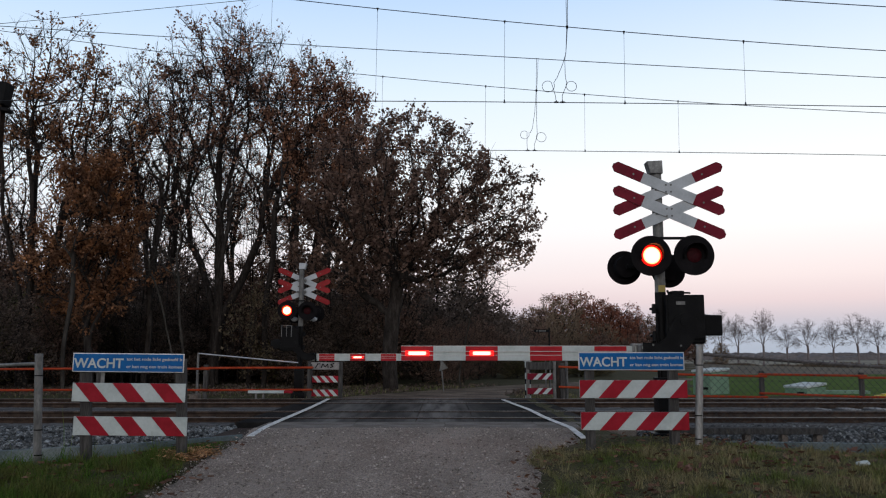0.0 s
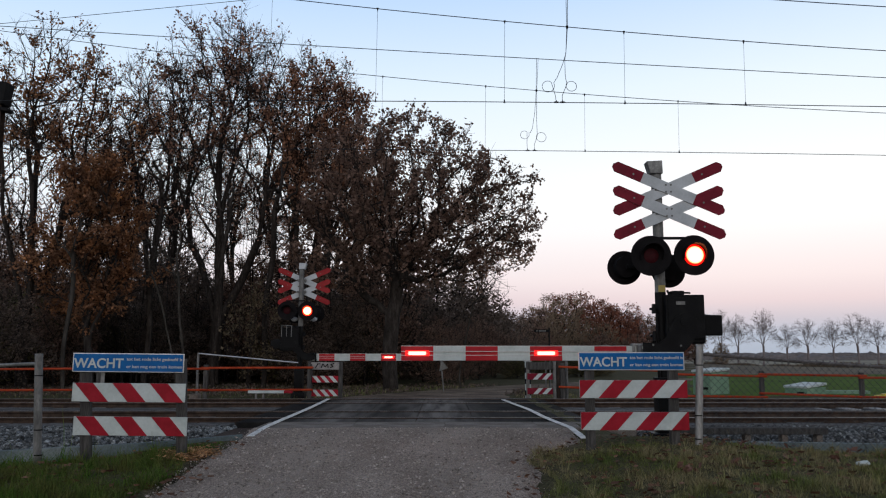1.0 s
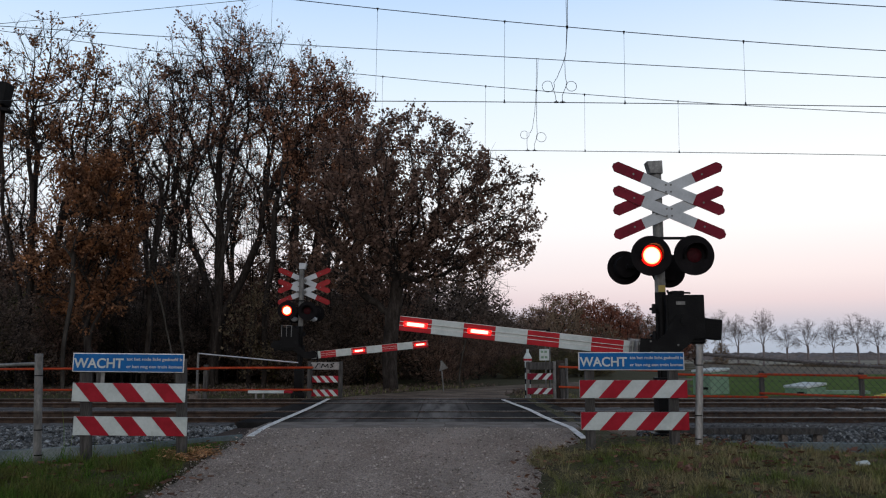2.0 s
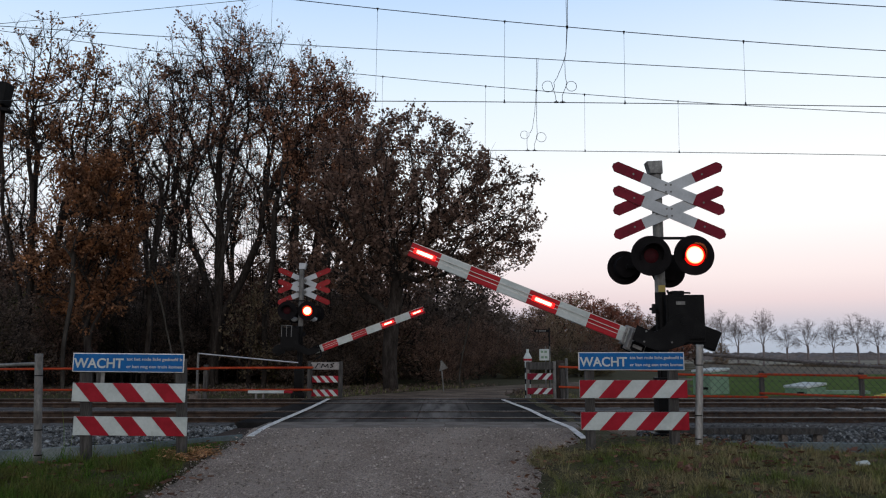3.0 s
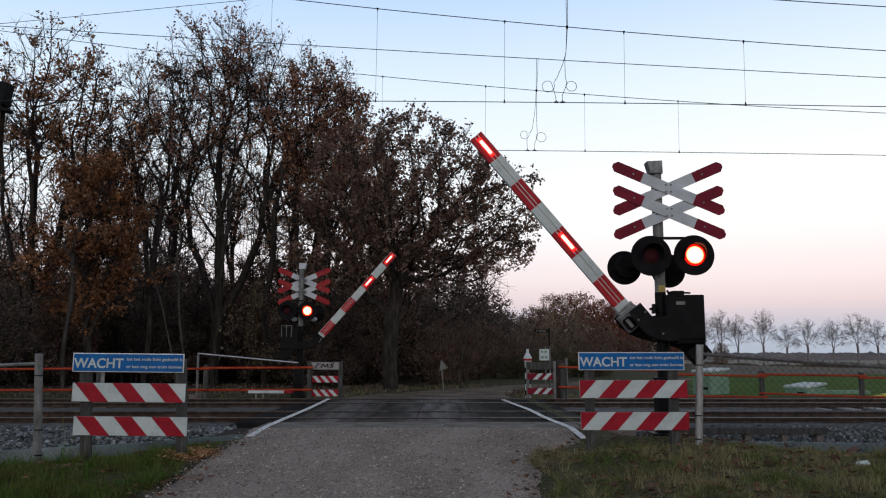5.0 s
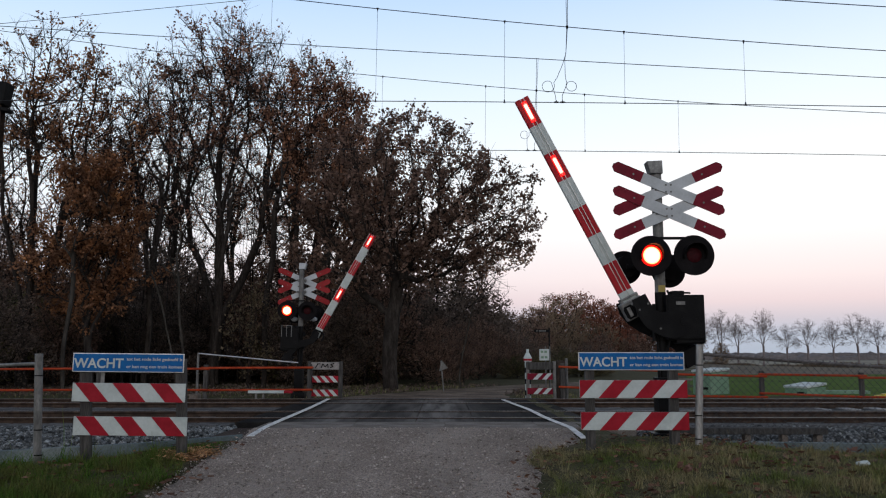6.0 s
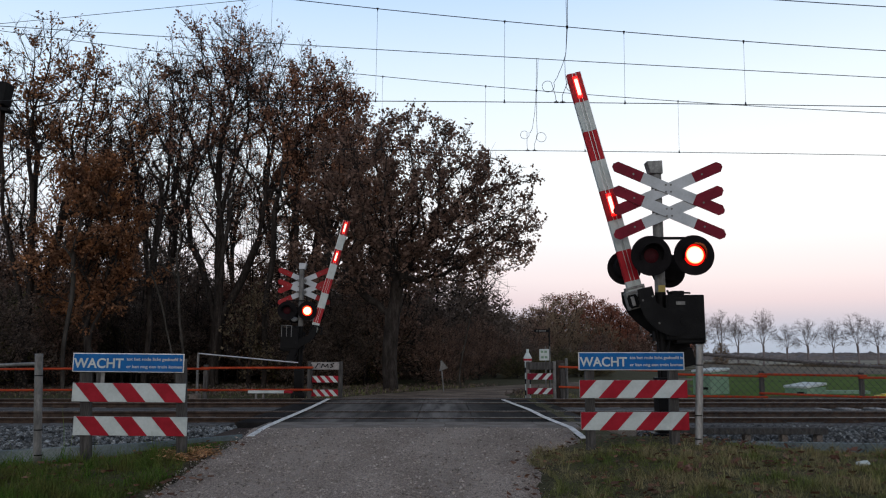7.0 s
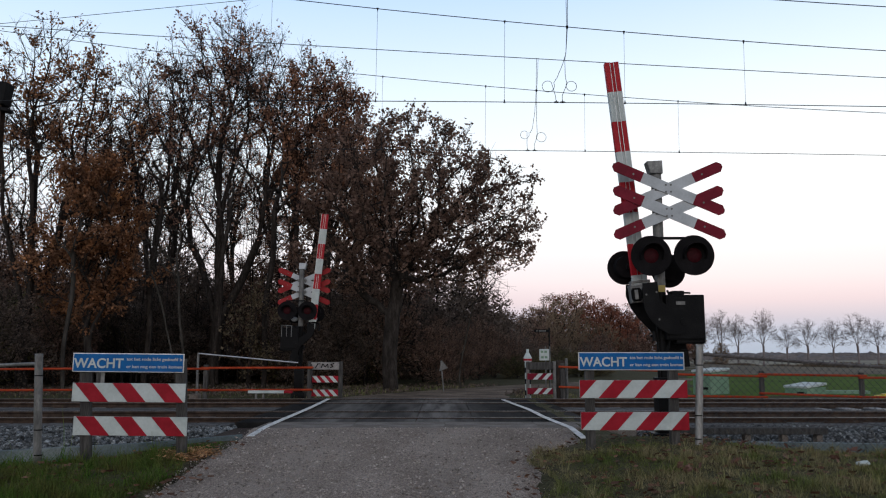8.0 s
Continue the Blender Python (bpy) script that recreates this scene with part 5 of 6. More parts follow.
def grow_fan(seed, trunk, envelopes, trunk_r=0.22, lean=(0, 0), power=0.5, thinnest=0.008, limbs=(), step=0.30, side_len=2.7, lift=0.05, bushy=0.5):
    """A tree of long ascending limbs that fork into side branches, all held inside the crown. Gives nodes, their parents and radii."""
    rng = np.random.default_rng(seed)
    nodes, par = [np.array([0.0, 0.0, 0.0])], [-1]
    h = 0.0
    while h < trunk:
        h += step
        k = h / trunk
        nodes.append(np.array([lean[0] * k * k + 0.05 * math.sin(h * 1.7 + seed), lean[1] * k * k + 0.05 * math.cos(h * 1.3 + seed), h]))
        par.append(len(nodes) - 2)
    top = len(nodes) - 1
    sway = min(1.0, step / 0.3) ** 3

    def inside(p):
        room = 1.0 + 0.35 * noise.noise(Vector(p) * 0.8 + Vector((seed, 0, 0)))
        return any(((p[0] - e[0]) / e[3]) ** 2 + ((p[1] - e[1]) / e[4]) ** 2 + ((p[2] - e[2]) / e[5]) ** 2 < room for e in envelopes)

    todo = []

    def side_shoot(at, along, length, level):
        a = rng.uniform(0, 2 * math.pi)
        u = np.cross(along, (0.3, 0.5, 0.81))
        u /= np.linalg.norm(u) + 1e-6
        w = np.cross(along, u)
        t = radians(rng.uniform(30, 64))
        todo.append((at, along * math.cos(t) + (u * math.cos(a) + w * math.sin(a)) * math.sin(t), length, level))

    # the first limbs leave the trunk, the others fork from those
    n = len(limbs)
    first = [0, n // 2, n - 1] if n > 4 else list(range(n))
    for j in first + [i for i in range(n) if i not in first]:
        lx, ly, lz, low = limbs[j]
        last = max(1, int(top * low))
        if j not in first:
            grown = [i for i in range(top + 1, len(nodes)) if 0.28 * lz < nodes[i][2] < 0.6 * lz]
            if grown:
                last = min(grown, key=lambda i: (nodes[i][0] - 0.42 * lx) ** 2 + (nodes[i][2] - 0.44 * lz) ** 2)
        p0 = nodes[last]
        k = max(3, int(np.linalg.norm(np.array([lx, ly, lz]) - p0) / step))
        ph = rng.uniform(0, 6.28, 3)
        for i in range(1, k + 1):
            f = i / k
            bend = 0.55 * f + 0.45 * f * f
            q = p0 + (np.array([lx, ly, lz]) - p0) * (bend, bend, f)
            q[0] += sway * (0.26 * math.sin(ph[0] + f * 6) + 0.10 * math.sin(ph[1] + f * 15)) * min(1, 2 * f)
            q[1] += sway * 0.22 * math.sin(ph[2] + f * 7) * f
            d = q - nodes[last]
            nodes.append(q)
            par.append(last)
            last = len(nodes) - 1
            if f > 0.24 and rng.uniform() < 0.3 + bushy:
                side_shoot(last, d / (np.linalg.norm(d) + 1e-6), side_len * (1.25 - f) * rng.uniform(0.6, 1.25) + 0.5, 1)
    while todo and len(nodes) < 6500:
        at, d, length, level = todo.pop(0)
        n = max(2, int(length / step))
        last = at
        for i in range(n):
            d = d + rng.normal(size=3) * 0.15 + (0, 0, lift)
            d /= np.linalg.norm(d)
            q = nodes[last] + d * step
            if i > 0 and not inside(q):
                break
            nodes.append(q)
            par.append(last)
            last = len(nodes) - 1
            if level < 3 and i >= 1 and rng.uniform() < bushy:
                side_shoot(last, d, length * rng.uniform(0.35, 0.6) * (1.2 - i / n), level + 1)
    nodes, par = np.array(nodes), np.array(par)
    area, kids = np.zeros(len(nodes)), np.zeros(len(nodes), int)
    for i in range(len(nodes) - 1, 0, -1):
        if kids[i] == 0:
            area[i] = 1.0
        area[par[i]] += area[i]
        kids[par[i]] += 1
    return nodes, par, np.maximum(trunk_r * (area / area[0]) ** power, thinnest), kids, rng


def wood_mesh(nodes, par, rad, rng, twigs=0, twig_len=0.5, twig_r=0.006, sides=6, twig_up=0.35):
    """Tapered limbs for every branch step, and thin twigs at the ends. All as quads."""
    idx = np.arange(1, len(nodes))
    a, b = nodes[par[idx]], nodes[idx]
    ra, rb = np.minimum(rad[par[idx]], rad[idx] * 1.3), rad[idx]
    ta, tb = a, b
    if twigs:
        thin = np.where(rad[idx] < 0.05)[0]
        pick = rng.choice(thin, len(thin) * twigs)
        ta = a[pick] + (b[pick] - a[pick]) * rng.uniform(0, 1, (len(pick), 1))
        d = b[pick] - a[pick]
        d = d / (np.linalg.norm(d, axis=1)[:, None] + 1e-6) + rng.normal(size=(len(pick), 3)) * 0.55 + (0, 0, twig_up)
        tb = ta + d / np.linalg.norm(d, axis=1)[:, None] * rng.uniform(0.4, 1.3, (len(pick), 1)) * twig_len
        a, b = np.vstack([a, ta]), np.vstack([b, tb])
        ra, rb = np.append(ra, np.full(len(pick), twig_r * 1.3)), np.append(rb, np.full(len(pick), twig_r * 0.5))
    ax = b - a
    ax /= np.linalg.norm(ax, axis=1)[:, None] + 1e-9
    ref = np.where(np.abs(ax[:, 2:3]) > 0.9, np.array([[1.0, 0, 0]]), np.array([[0, 0, 1.0]]))
    u = np.cross(ax, ref)
    u /= np.linalg.norm(u, axis=1)[:, None]
    v = np.cross(ax, u)
    verts, faces, k0 = [], [], 0
    thick = np.maximum(ra, rb) > 0.05
    for sel, n in ((thick, sides), (~thick, 3)):
        m = int(sel.sum())
        if not m:
            continue
        an = np.arange(n) * 2 * math.pi / n
        ring = np.cos(an)[None, :, None] * u[sel][:, None, :] + np.sin(an)[None, :, None] * v[sel][:, None, :]
        lo = a[sel][:, None, :] + ring * ra[sel][:, None, None]
        hi = (b[sel] + ax[sel] * rb[sel][:, None] * 0.4)[:, None, :] + ring * rb[sel][:, None, None]
        verts.append(np.concatenate([lo, hi], 1).reshape(-1, 3))
        j = np.arange(n)
        quad = np.stack([j, (j + 1) % n, n + (j + 1) % n, n + j], 1)
        faces.append((k0 + np.arange(m)[:, None, None] * 2 * n + quad[None]).reshape(-1, 4))
        k0 += m * 2 * n
    return np.vstack(verts), np.vstack(faces), (ta, tb)


def leaf_mesh(centres, rng, size, droop=0.3):
    """Small folded leaves, each two triangles, at the centres."""
    n = len(centres)
    d = rng.normal(size=(n, 3)) + (0, 0, -droop)
    d /= np.linalg.norm(d, axis=1)[:, None]
    w = np.cross(d, rng.normal(size=(n, 3)))
    w /= np.linalg.norm(w, axis=1)[:, None]
    nrm = np.cross(d, w)
    s = size * rng.uniform(0.6, 1.35, (n, 1))
    v = np.stack([centres, centres + d * s * 0.5 + w * s * 0.36 + nrm * s * 0.1, centres + d * s, centres + d * s * 0.5 - w * s * 0.36 + nrm * s * 0.1], 1).reshape(-1, 3)
    f = np.arange(4 * n).reshape(n, 4)
    return v, f


def quick_mesh(name, verts, faces, mat, parent=None, label=""):
    """A large mesh of faces with one number of corners."""
    verts, faces = np.asarray(verts, np.float32), np.asarray(faces, np.int32)
    me = bpy.data.meshes.new(name)
    k = faces.shape[1]
    me.vertices.add(len(verts))
    me.vertices.foreach_set("co", verts.ravel())
    me.loops.add(faces.size)
    me.loops.foreach_set("vertex_index", faces.ravel())
    me.polygons.add(len(faces))
    me.polygons.foreach_set("loop_start", np.arange(len(faces), dtype=np.int32) * k)
    me.polygons.foreach_set("loop_total", np.full(len(faces), k, np.int32))
    me.update(calc_edges=True)
    me.materials.append(M[mat])
    ob = new(name, me)
    if parent is not None:
        ob.parent = parent
    if label:
        ob["label"] = label
    return ob


def tree(base, seed, trunk, envelopes, label, bark="bark", leaf="leaf_brown", leaves=5, leaf_size=0.10, twigs=4, twig_len=0.42, twig_r=0.005,
         n_points=1300, step=0.30, kill=0.46, trunk_r=0.22, lean=(0, 0), clump=0.07, rise=0.15, turn=0, group="trees of the wood",
         name="tree", category="tree", leaf_floor=-9.0, gaps=-0.15, power=0.5, thinnest=0.008, jitter=0.16, crown_label="withered brown autumn leaves", leaders=(), fine_gaps=-9.0, twig_up=0.35, fan=False, side_len=2.7, lift=0.05, bushy=0.5):
    t = holder(name, pose(*base, 0, 0, turn), label, category, group)
    if fan:
        nodes, par, rad, kids, rng = grow_fan(seed, trunk, envelopes, trunk_r, lean, power, thinnest, leaders, step, side_len=side_len, lift=lift, bushy=bushy)
    else:
        nodes, par, rad, kids, rng = grow(seed, trunk, envelopes, n_points, step, kill, trunk_r=trunk_r, lean=lean, rise=rise, power=power, thinnest=thinnest, jitter=jitter, leaders=leaders)
    v, f, (ta, tb) = wood_mesh(nodes, par, rad, rng, twigs, twig_len, twig_r, twig_up=twig_up)
    quick_mesh("trunk", v, f, bark, t, "trunk with spreading limbs and twigs")
    if leaves:
        hole = np.array([noise.noise(Vector(p) * 1.15 + Vector((seed * 3.1, 0, 0))) for p in tb])
        keep = hole > gaps
        if fine_gaps > -5:
            # leaves hang in tufts with gaps between them
            keep &= np.array([noise.noise(Vector(p) * 2.6 + Vector((0, seed * 1.7, 0))) for p in tb]) > fine_gaps
        keep &= (tb[:, 2] > leaf_floor) | (rng.uniform(size=len(tb)) < 0.35)
        ta, tb = ta[keep], tb[keep]
        k = rng.uniform(0.55, 1.12, (len(tb) * leaves, 1))
        c = np.repeat(ta, leaves, 0) * (1 - k) + np.repeat(tb, leaves, 0) * k + rng.normal(size=(len(k), 3)) * clump
        lv, lf = leaf_mesh(c, rng, leaf_size)
        quick_mesh("crown", lv, lf, leaf, t, crown_label)
    return t

# the big oak by the road
tree((-1.62, 25.0, -0.12), 3, 2.4, [(0.3, 0, 6.0, 3.5, 3.4, 3.0), (2.3, 0, 5.4, 2.7, 3.0, 2.3), (3.45, 0, 4.9, 1.5, 1.8, 1.5), (-1.6, 0, 4.6, 2.0, 2.4, 1.8)],
     "broad oak with dark brown leaves beside the dirt road", leaf="leaf_dark", n_points=2600, kill=0.40, trunk_r=0.26, leaves=8, leaf_size=0.11, rise=0.06, jitter=0.26, gaps=-0.2, power=0.52, twigs=6, fine_gaps=-0.03, twig_up=0.3, twig_len=0.34)


def fan_limbs(reach, heights, low=0.75, depth=0.8):
    """Limb ends spread like a fan; reach: sideways ends from first to last; heights: how high each ends."""
    n = len(heights)
    return [(reach[0] + (reach[1] - reach[0]) * i / (n - 1), depth * (-1) ** i, z, low + (1 - low) * ((i * 7) % 5) / 4) for i, z in enumerate(heights)]


# the wood's edge: place, seed, trunk, crown, limbs, leaf, leaves to a twig, trunk radius, label and what sets the tree apart
WOOD_EDGE = [
    ((-8.6, 30.0), 11, 4.4, [(0.0, 0, 9.2, 4.3, 3.0, 5.2), (3.0, 0, 10.7, 2.5, 2.2, 2.4), (0, 0, 5.8, 3.2, 2.6, 3.0)], fan_limbs((-4.1, 5.3), (10.2, 12.2, 13.4, 14.2, 14.5, 14.3, 13.9, 13.2, 12.6, 12.0, 10.6), 0.5),
     "leaf_brown", 6, 0.25, "tall oak with fanning limbs and thinning brown leaves", dict(gaps=-0.08, fine_gaps=0.11, twigs=4, twig_len=0.55, leaf_floor=9.0, bushy=0.5)),
    ((-4.9, 29.3), 12, 2.8, [(0.1, 0, 9.2, 2.0, 1.9, 3.3), (1.3, 0, 7.5, 2.3, 2.0, 2.6)], fan_limbs((-1.8, 3.2), (9.2, 10.8, 12.0, 11.6, 9.8, 8.2)) + fan_limbs((0.8, 3.0), (7.4, 6.6), 0.6, 1.2),
     "leaf_rust", 9, 0.22, "oak with a thick crown of rusty brown leaves", dict(gaps=-0.26, fine_gaps=-0.07, twigs=4, leaf_floor=5.4, bushy=0.5)),
    ((-11.3, 31.0), 13, 3.2, [(0, 0, 9.0, 2.7, 2.4, 4.2)], fan_limbs((-2.4, 2.4), (10.2, 12.0, 12.8, 12.2, 10.6)), "leaf_dark", 5, 0.18, "slender oak with sparse brown leaves", dict(gaps=-0.03, fine_gaps=0.1, twigs=4, leaf_floor=5.5, bushy=0.42)),
    ((-11.5, 26.0), 14, 1.6, [(0, 0, 5.4, 1.6, 1.6, 2.3), (0.3, 0, 6.8, 1.2, 1.3, 1.3), (-1.0, 0, 3.6, 1.7, 1.6, 1.8)], fan_limbs((-1.5, 1.4), (5.2, 7.2, 7.9, 6.8, 5.4)) + fan_limbs((-2.2, 1.6), (3.6, 4.6, 3.8), 0.5, 1.0),
     "leaf_orange", 10, 0.13, "young oak with rusty orange-brown leaves", dict(gaps=-0.28, fine_gaps=-0.12, twigs=6, side_len=1.7, leaf_floor=1.6, bushy=0.58)),
    ((-14.2, 27.0), 15, 3.4, [(0.2, 0, 9.9, 3.0, 2.4, 3.0), (2.4, 0, 9.0, 1.9, 1.8, 2.3)], fan_limbs((-3.0, 3.8), (9.6, 11.4, 12.5, 12.7, 12.0, 11.2, 9.6), 0.6),
     "leaf_orange", 7, 0.19, "oak with dark limbs and rusty brown leaves", dict(gaps=-0.1, fine_gaps=0.07, twigs=4, leaf_floor=6.0, bushy=0.5)),
    ((-6.6, 34.0), 16, 3.0, [(0.0, 0, 9.6, 3.4, 2.6, 4.4)], fan_limbs((-3.0, 3.2), (10.4, 12.6, 13.6, 13.8, 12.8, 11.0)), "leaf_brown", 5, 0.22, "tall oak with fine limbs and rusty leaves in its middle", dict(gaps=-0.05, fine_gaps=0.1, twigs=4, leaf_floor=6.0, bushy=0.4)),
    ((-14.4, 35.0), 17, 3.4, [(0, 0, 9.6, 3.4, 3.0, 4.4)], fan_limbs((-2.6, 2.6), (10.5, 12.2, 13.0, 11.6)), "leaf_brown", 5, 0.18, "oak with sparse dark brown leaves", dict(gaps=-0.02, fine_gaps=0.1, twigs=4, leaf_floor=5.0, bushy=0.4)),
    ((-3.2, 35.0), 18, 2.4, [(0, 0, 6.6, 3.4, 3.0, 4.2)], fan_limbs((-2.6, 2.6), (7.4, 9.2, 10.0, 8.2)), "leaf_brown", 5, 0.2, "oak with dark brown leaves", dict(gaps=0.0, fine_gaps=0.08, twigs=3, leaf_floor=6.4, bushy=0.36)),
]
made = []
for (x, y), seed, trunk, env, limbs, leaf, leaves, r, label, own in WOOD_EDGE:
    made.append(tree((x, y, -0.12), seed, trunk, env, label, leaf=leaf, leaves=leaves, leaf_size=0.105, trunk_r=r, twig_r=0.0045, power=0.50, leaders=limbs, clump=0.075, fan=True, **{"twig_len": 0.42, **own}))
rng = random.Random(4)
back = [(-20, 33), (-10.4, 39), (-2.6, 43), (-24, 41), (-17.5, 40), (-14.2, 39.5), (-18.4, 36.0)]
for i, (x, y) in enumerate(back):
    copy_thing(made[(7, 6, 7, 7, 6, 7, 7)[i]], pose(x, y, -0.12, 0, 0, rng.uniform(0, 360)))

# shrubs along the edge of the wood, and slim young stems among them
SHRUBS = []
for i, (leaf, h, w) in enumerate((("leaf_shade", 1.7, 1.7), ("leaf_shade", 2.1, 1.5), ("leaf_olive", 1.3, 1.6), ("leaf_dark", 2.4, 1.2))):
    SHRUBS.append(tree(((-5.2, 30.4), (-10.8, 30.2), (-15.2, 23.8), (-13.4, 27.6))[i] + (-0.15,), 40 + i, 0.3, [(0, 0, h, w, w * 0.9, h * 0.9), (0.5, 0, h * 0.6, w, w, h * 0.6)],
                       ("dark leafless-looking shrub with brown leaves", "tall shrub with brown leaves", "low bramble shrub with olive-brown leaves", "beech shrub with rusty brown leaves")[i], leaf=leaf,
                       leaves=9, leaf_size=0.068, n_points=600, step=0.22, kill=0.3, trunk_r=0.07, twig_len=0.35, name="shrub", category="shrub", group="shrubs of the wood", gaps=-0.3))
tree((-6.35, 26.2, -0.15), 55, 0.5, [(0, 0, 1.7, 1.0, 0.9, 1.5), (0.3, 0, 2.6, 0.7, 0.7, 0.9)], "loose shrub with pale olive-brown leaves before the dark wood", leaf="leaf_tan", leaves=5, leaf_size=0.09,
     n_points=420, step=0.22, kill=0.3, trunk_r=0.04, twig_len=0.35, name="shrub", category="shrub", group="shrubs of the wood", gaps=-0.1, fine_gaps=0.0)
spots = [(-4.3, 28.6), (-3.4, 27.6), (-0.2, 28.6), (-8.4, 33.4), (-14.3, 24.4), (-18.5, 27), (-5.6, 31.4), (-2.2, 30.2), (-10.4, 33.8), (-13.2, 32.2), (-16, 29.5),
         (0.8, 31.5), (-0.8, 33.5), (1.6, 36), (-3.6, 32), (-7.2, 32.2), (-20, 30), (2.6, 40), (0.2, 41), (3.9, 45), (-11.5, 34), (-15.2, 33), (-19, 34), (-22, 29), (-17.2, 31.4), (-15.0, 31.0), (-14.0, 33.2), (-18.2, 32.6), (-6, 36), (-2.8, 37), (-9, 37), (-13, 38)]
for i, (x, y) in enumerate(spots):
    s = rng.uniform(0.5, 0.66) if x > -0.6 else rng.uniform(0.85, 1.3) * (1.2 if y > 29 else 0.85)
    o = copy_thing(SHRUBS[3 if x > -0.6 else i % 4], pose(x, y, -0.15, 0, 0, rng.uniform(0, 360)))
    o.scale = (s * 1.15, s * 1.15, s)

for x, y, s in ((3.5, 38, 0.45), (4.7, 39, 0.5), (5.9, 40, 0.45), (7.1, 41, 0.5), (8.2, 42, 0.45), (6.5, 43, 0.6)):
    o = copy_thing(SHRUBS[2], pose(x, y, -0.15, 0, 0, rng.uniform(0, 360)))
    o.scale = (s * 1.5, s * 1.5, s)

# single slim stems at the front of the wood
for x, y, seed, h, r, lean, mat in ((-8.25, 25.4, 101, 3.4, 0.045, (-0.25, 0), "pale_bark"), (-8.7, 26.0, 102, 3.6, 0.035, (-0.9, 0), "pale_bark"), (-11.95, 25.2, 103, 4.2, 0.07, (0.1, 0), "pale_bark"),
                                    (-7.6, 26.6, 104, 5.6, 0.075, (0.3, 0), "bark"), (-10.2, 27.4, 105, 6.0, 0.10, (0.2, 0), "bark"), (-3.9, 28.2, 106, 5.0, 0.08, (-0.3, 0), "bark"), (-6.2, 27.6, 107, 6.2, 0.10, (0.3, 0), "bark")):
    tree((x, y, -0.15), seed, h, [(lean[0] * 1.2, 0, h + 0.9, 0.9, 0.9, 1.3)], "slim bare young tree at the wood's edge", bark=mat, leaves=0, n_points=110, step=0.3, kill=0.5, trunk_r=r, lean=lean, twigs=3, power=0.4, name="sapling", group="slim young trees")


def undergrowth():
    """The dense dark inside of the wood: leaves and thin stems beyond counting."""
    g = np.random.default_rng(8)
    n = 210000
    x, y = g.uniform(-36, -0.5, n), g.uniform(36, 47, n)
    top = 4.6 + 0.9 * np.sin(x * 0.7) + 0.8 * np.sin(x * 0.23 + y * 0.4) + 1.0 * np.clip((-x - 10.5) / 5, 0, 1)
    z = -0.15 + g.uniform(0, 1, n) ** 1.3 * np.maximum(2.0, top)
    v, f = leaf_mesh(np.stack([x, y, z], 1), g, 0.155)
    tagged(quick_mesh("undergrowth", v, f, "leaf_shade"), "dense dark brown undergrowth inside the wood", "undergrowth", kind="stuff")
    n = 700
    x, y = g.uniform(-45, -2.5, n), g.uniform(29, 60, n)
    a = np.stack([x, y, np.full(n, -0.2)], 1)
    h = g.uniform(2, 8, n)
    b = a + np.stack([g.normal(size=n) * 0.35, g.normal(size=n) * 0.3, h], 1)
    r = g.uniform(0.012, 0.05, n)
    an = np.arange(4) * math.pi / 2
    ring = np.stack([np.cos(an), np.sin(an), 0 * an], 1)
    vv = np.concatenate([a[:, None, :] + ring[None] * r[:, None, None], b[:, None, :] + ring[None] * r[:, None, None] * 0.3], 1).reshape(-1, 3)
    j = np.arange(4)
    q = np.stack([j, (j + 1) % 4, 4 + (j + 1) % 4, 4 + j], 1)
    ff = (np.arange(n)[:, None, None] * 8 + q[None]).reshape(-1, 4)
    tagged(quick_mesh("young_stems", vv, ff, "bark"), "thin bare young stems inside the wood", "undergrowth", kind="stuff")


undergrowth()

# pale slim birch beyond the road bend
tree((0.58, 26.4, -0.12), 61, 2.6, [(1.0, 0, 3.5, 0.8, 0.8, 0.9)], "slim pale birch with bare twigs", bark="pale_bark", leaves=0, n_points=420, kill=0.4, step=0.28, trunk_r=0.03, lean=(0.35, 0), twig_r=0.004)

# brown wood beyond the field, left of the tree row
FAR = [
    tree((11.9, 82.0, -0.12), 70, 1.2, [(0, 0, 4.4, 3.6, 2.6, 3.4), (1.2, 0, 5.2, 2.0, 1.8, 2.3), (-2.0, 0, 3.2, 2.8, 2.2, 3.0)], "distant broad oak with thin grey-brown leaves", leaf="leaf_grey",
         leaves=10, twigs=2, leaf_size=0.135, n_points=1000, step=0.40, kill=0.48, trunk_r=0.22, group="distant wood", gaps=-0.35, rise=0.03, twig_up=0.0, clump=0.13),
    tree((19.0, 84.0, -0.12), 71, 1.0, [(0, 0, 3.7, 2.8, 2.4, 2.9), (-0.8, 0, 2.4, 2.6, 2.4, 2.2)], "distant oak with reddish brown leaves", leaf="leaf_russet",
         leaves=11, twigs=2, leaf_size=0.145, n_points=850, step=0.42, kill=0.5, trunk_r=0.2, group="distant wood", gaps=-0.35, rise=0.03, twig_up=0.0, clump=0.14),
    tree((8.8, 78.0, -0.12), 72, 1.2, [(0, 0, 3.6, 2.4, 2.2, 2.3), (0.9, 0, 2.6, 2.4, 2.4, 2.2)], "distant oak with dull brown leaves", leaf="leaf_dark",
         leaves=10, twigs=2, leaf_size=0.15, n_points=800, step=0.42, kill=0.5, trunk_r=0.2, group="distant wood", gaps=-0.4, rise=0.03, twig_up=0.0, clump=0.14),
]
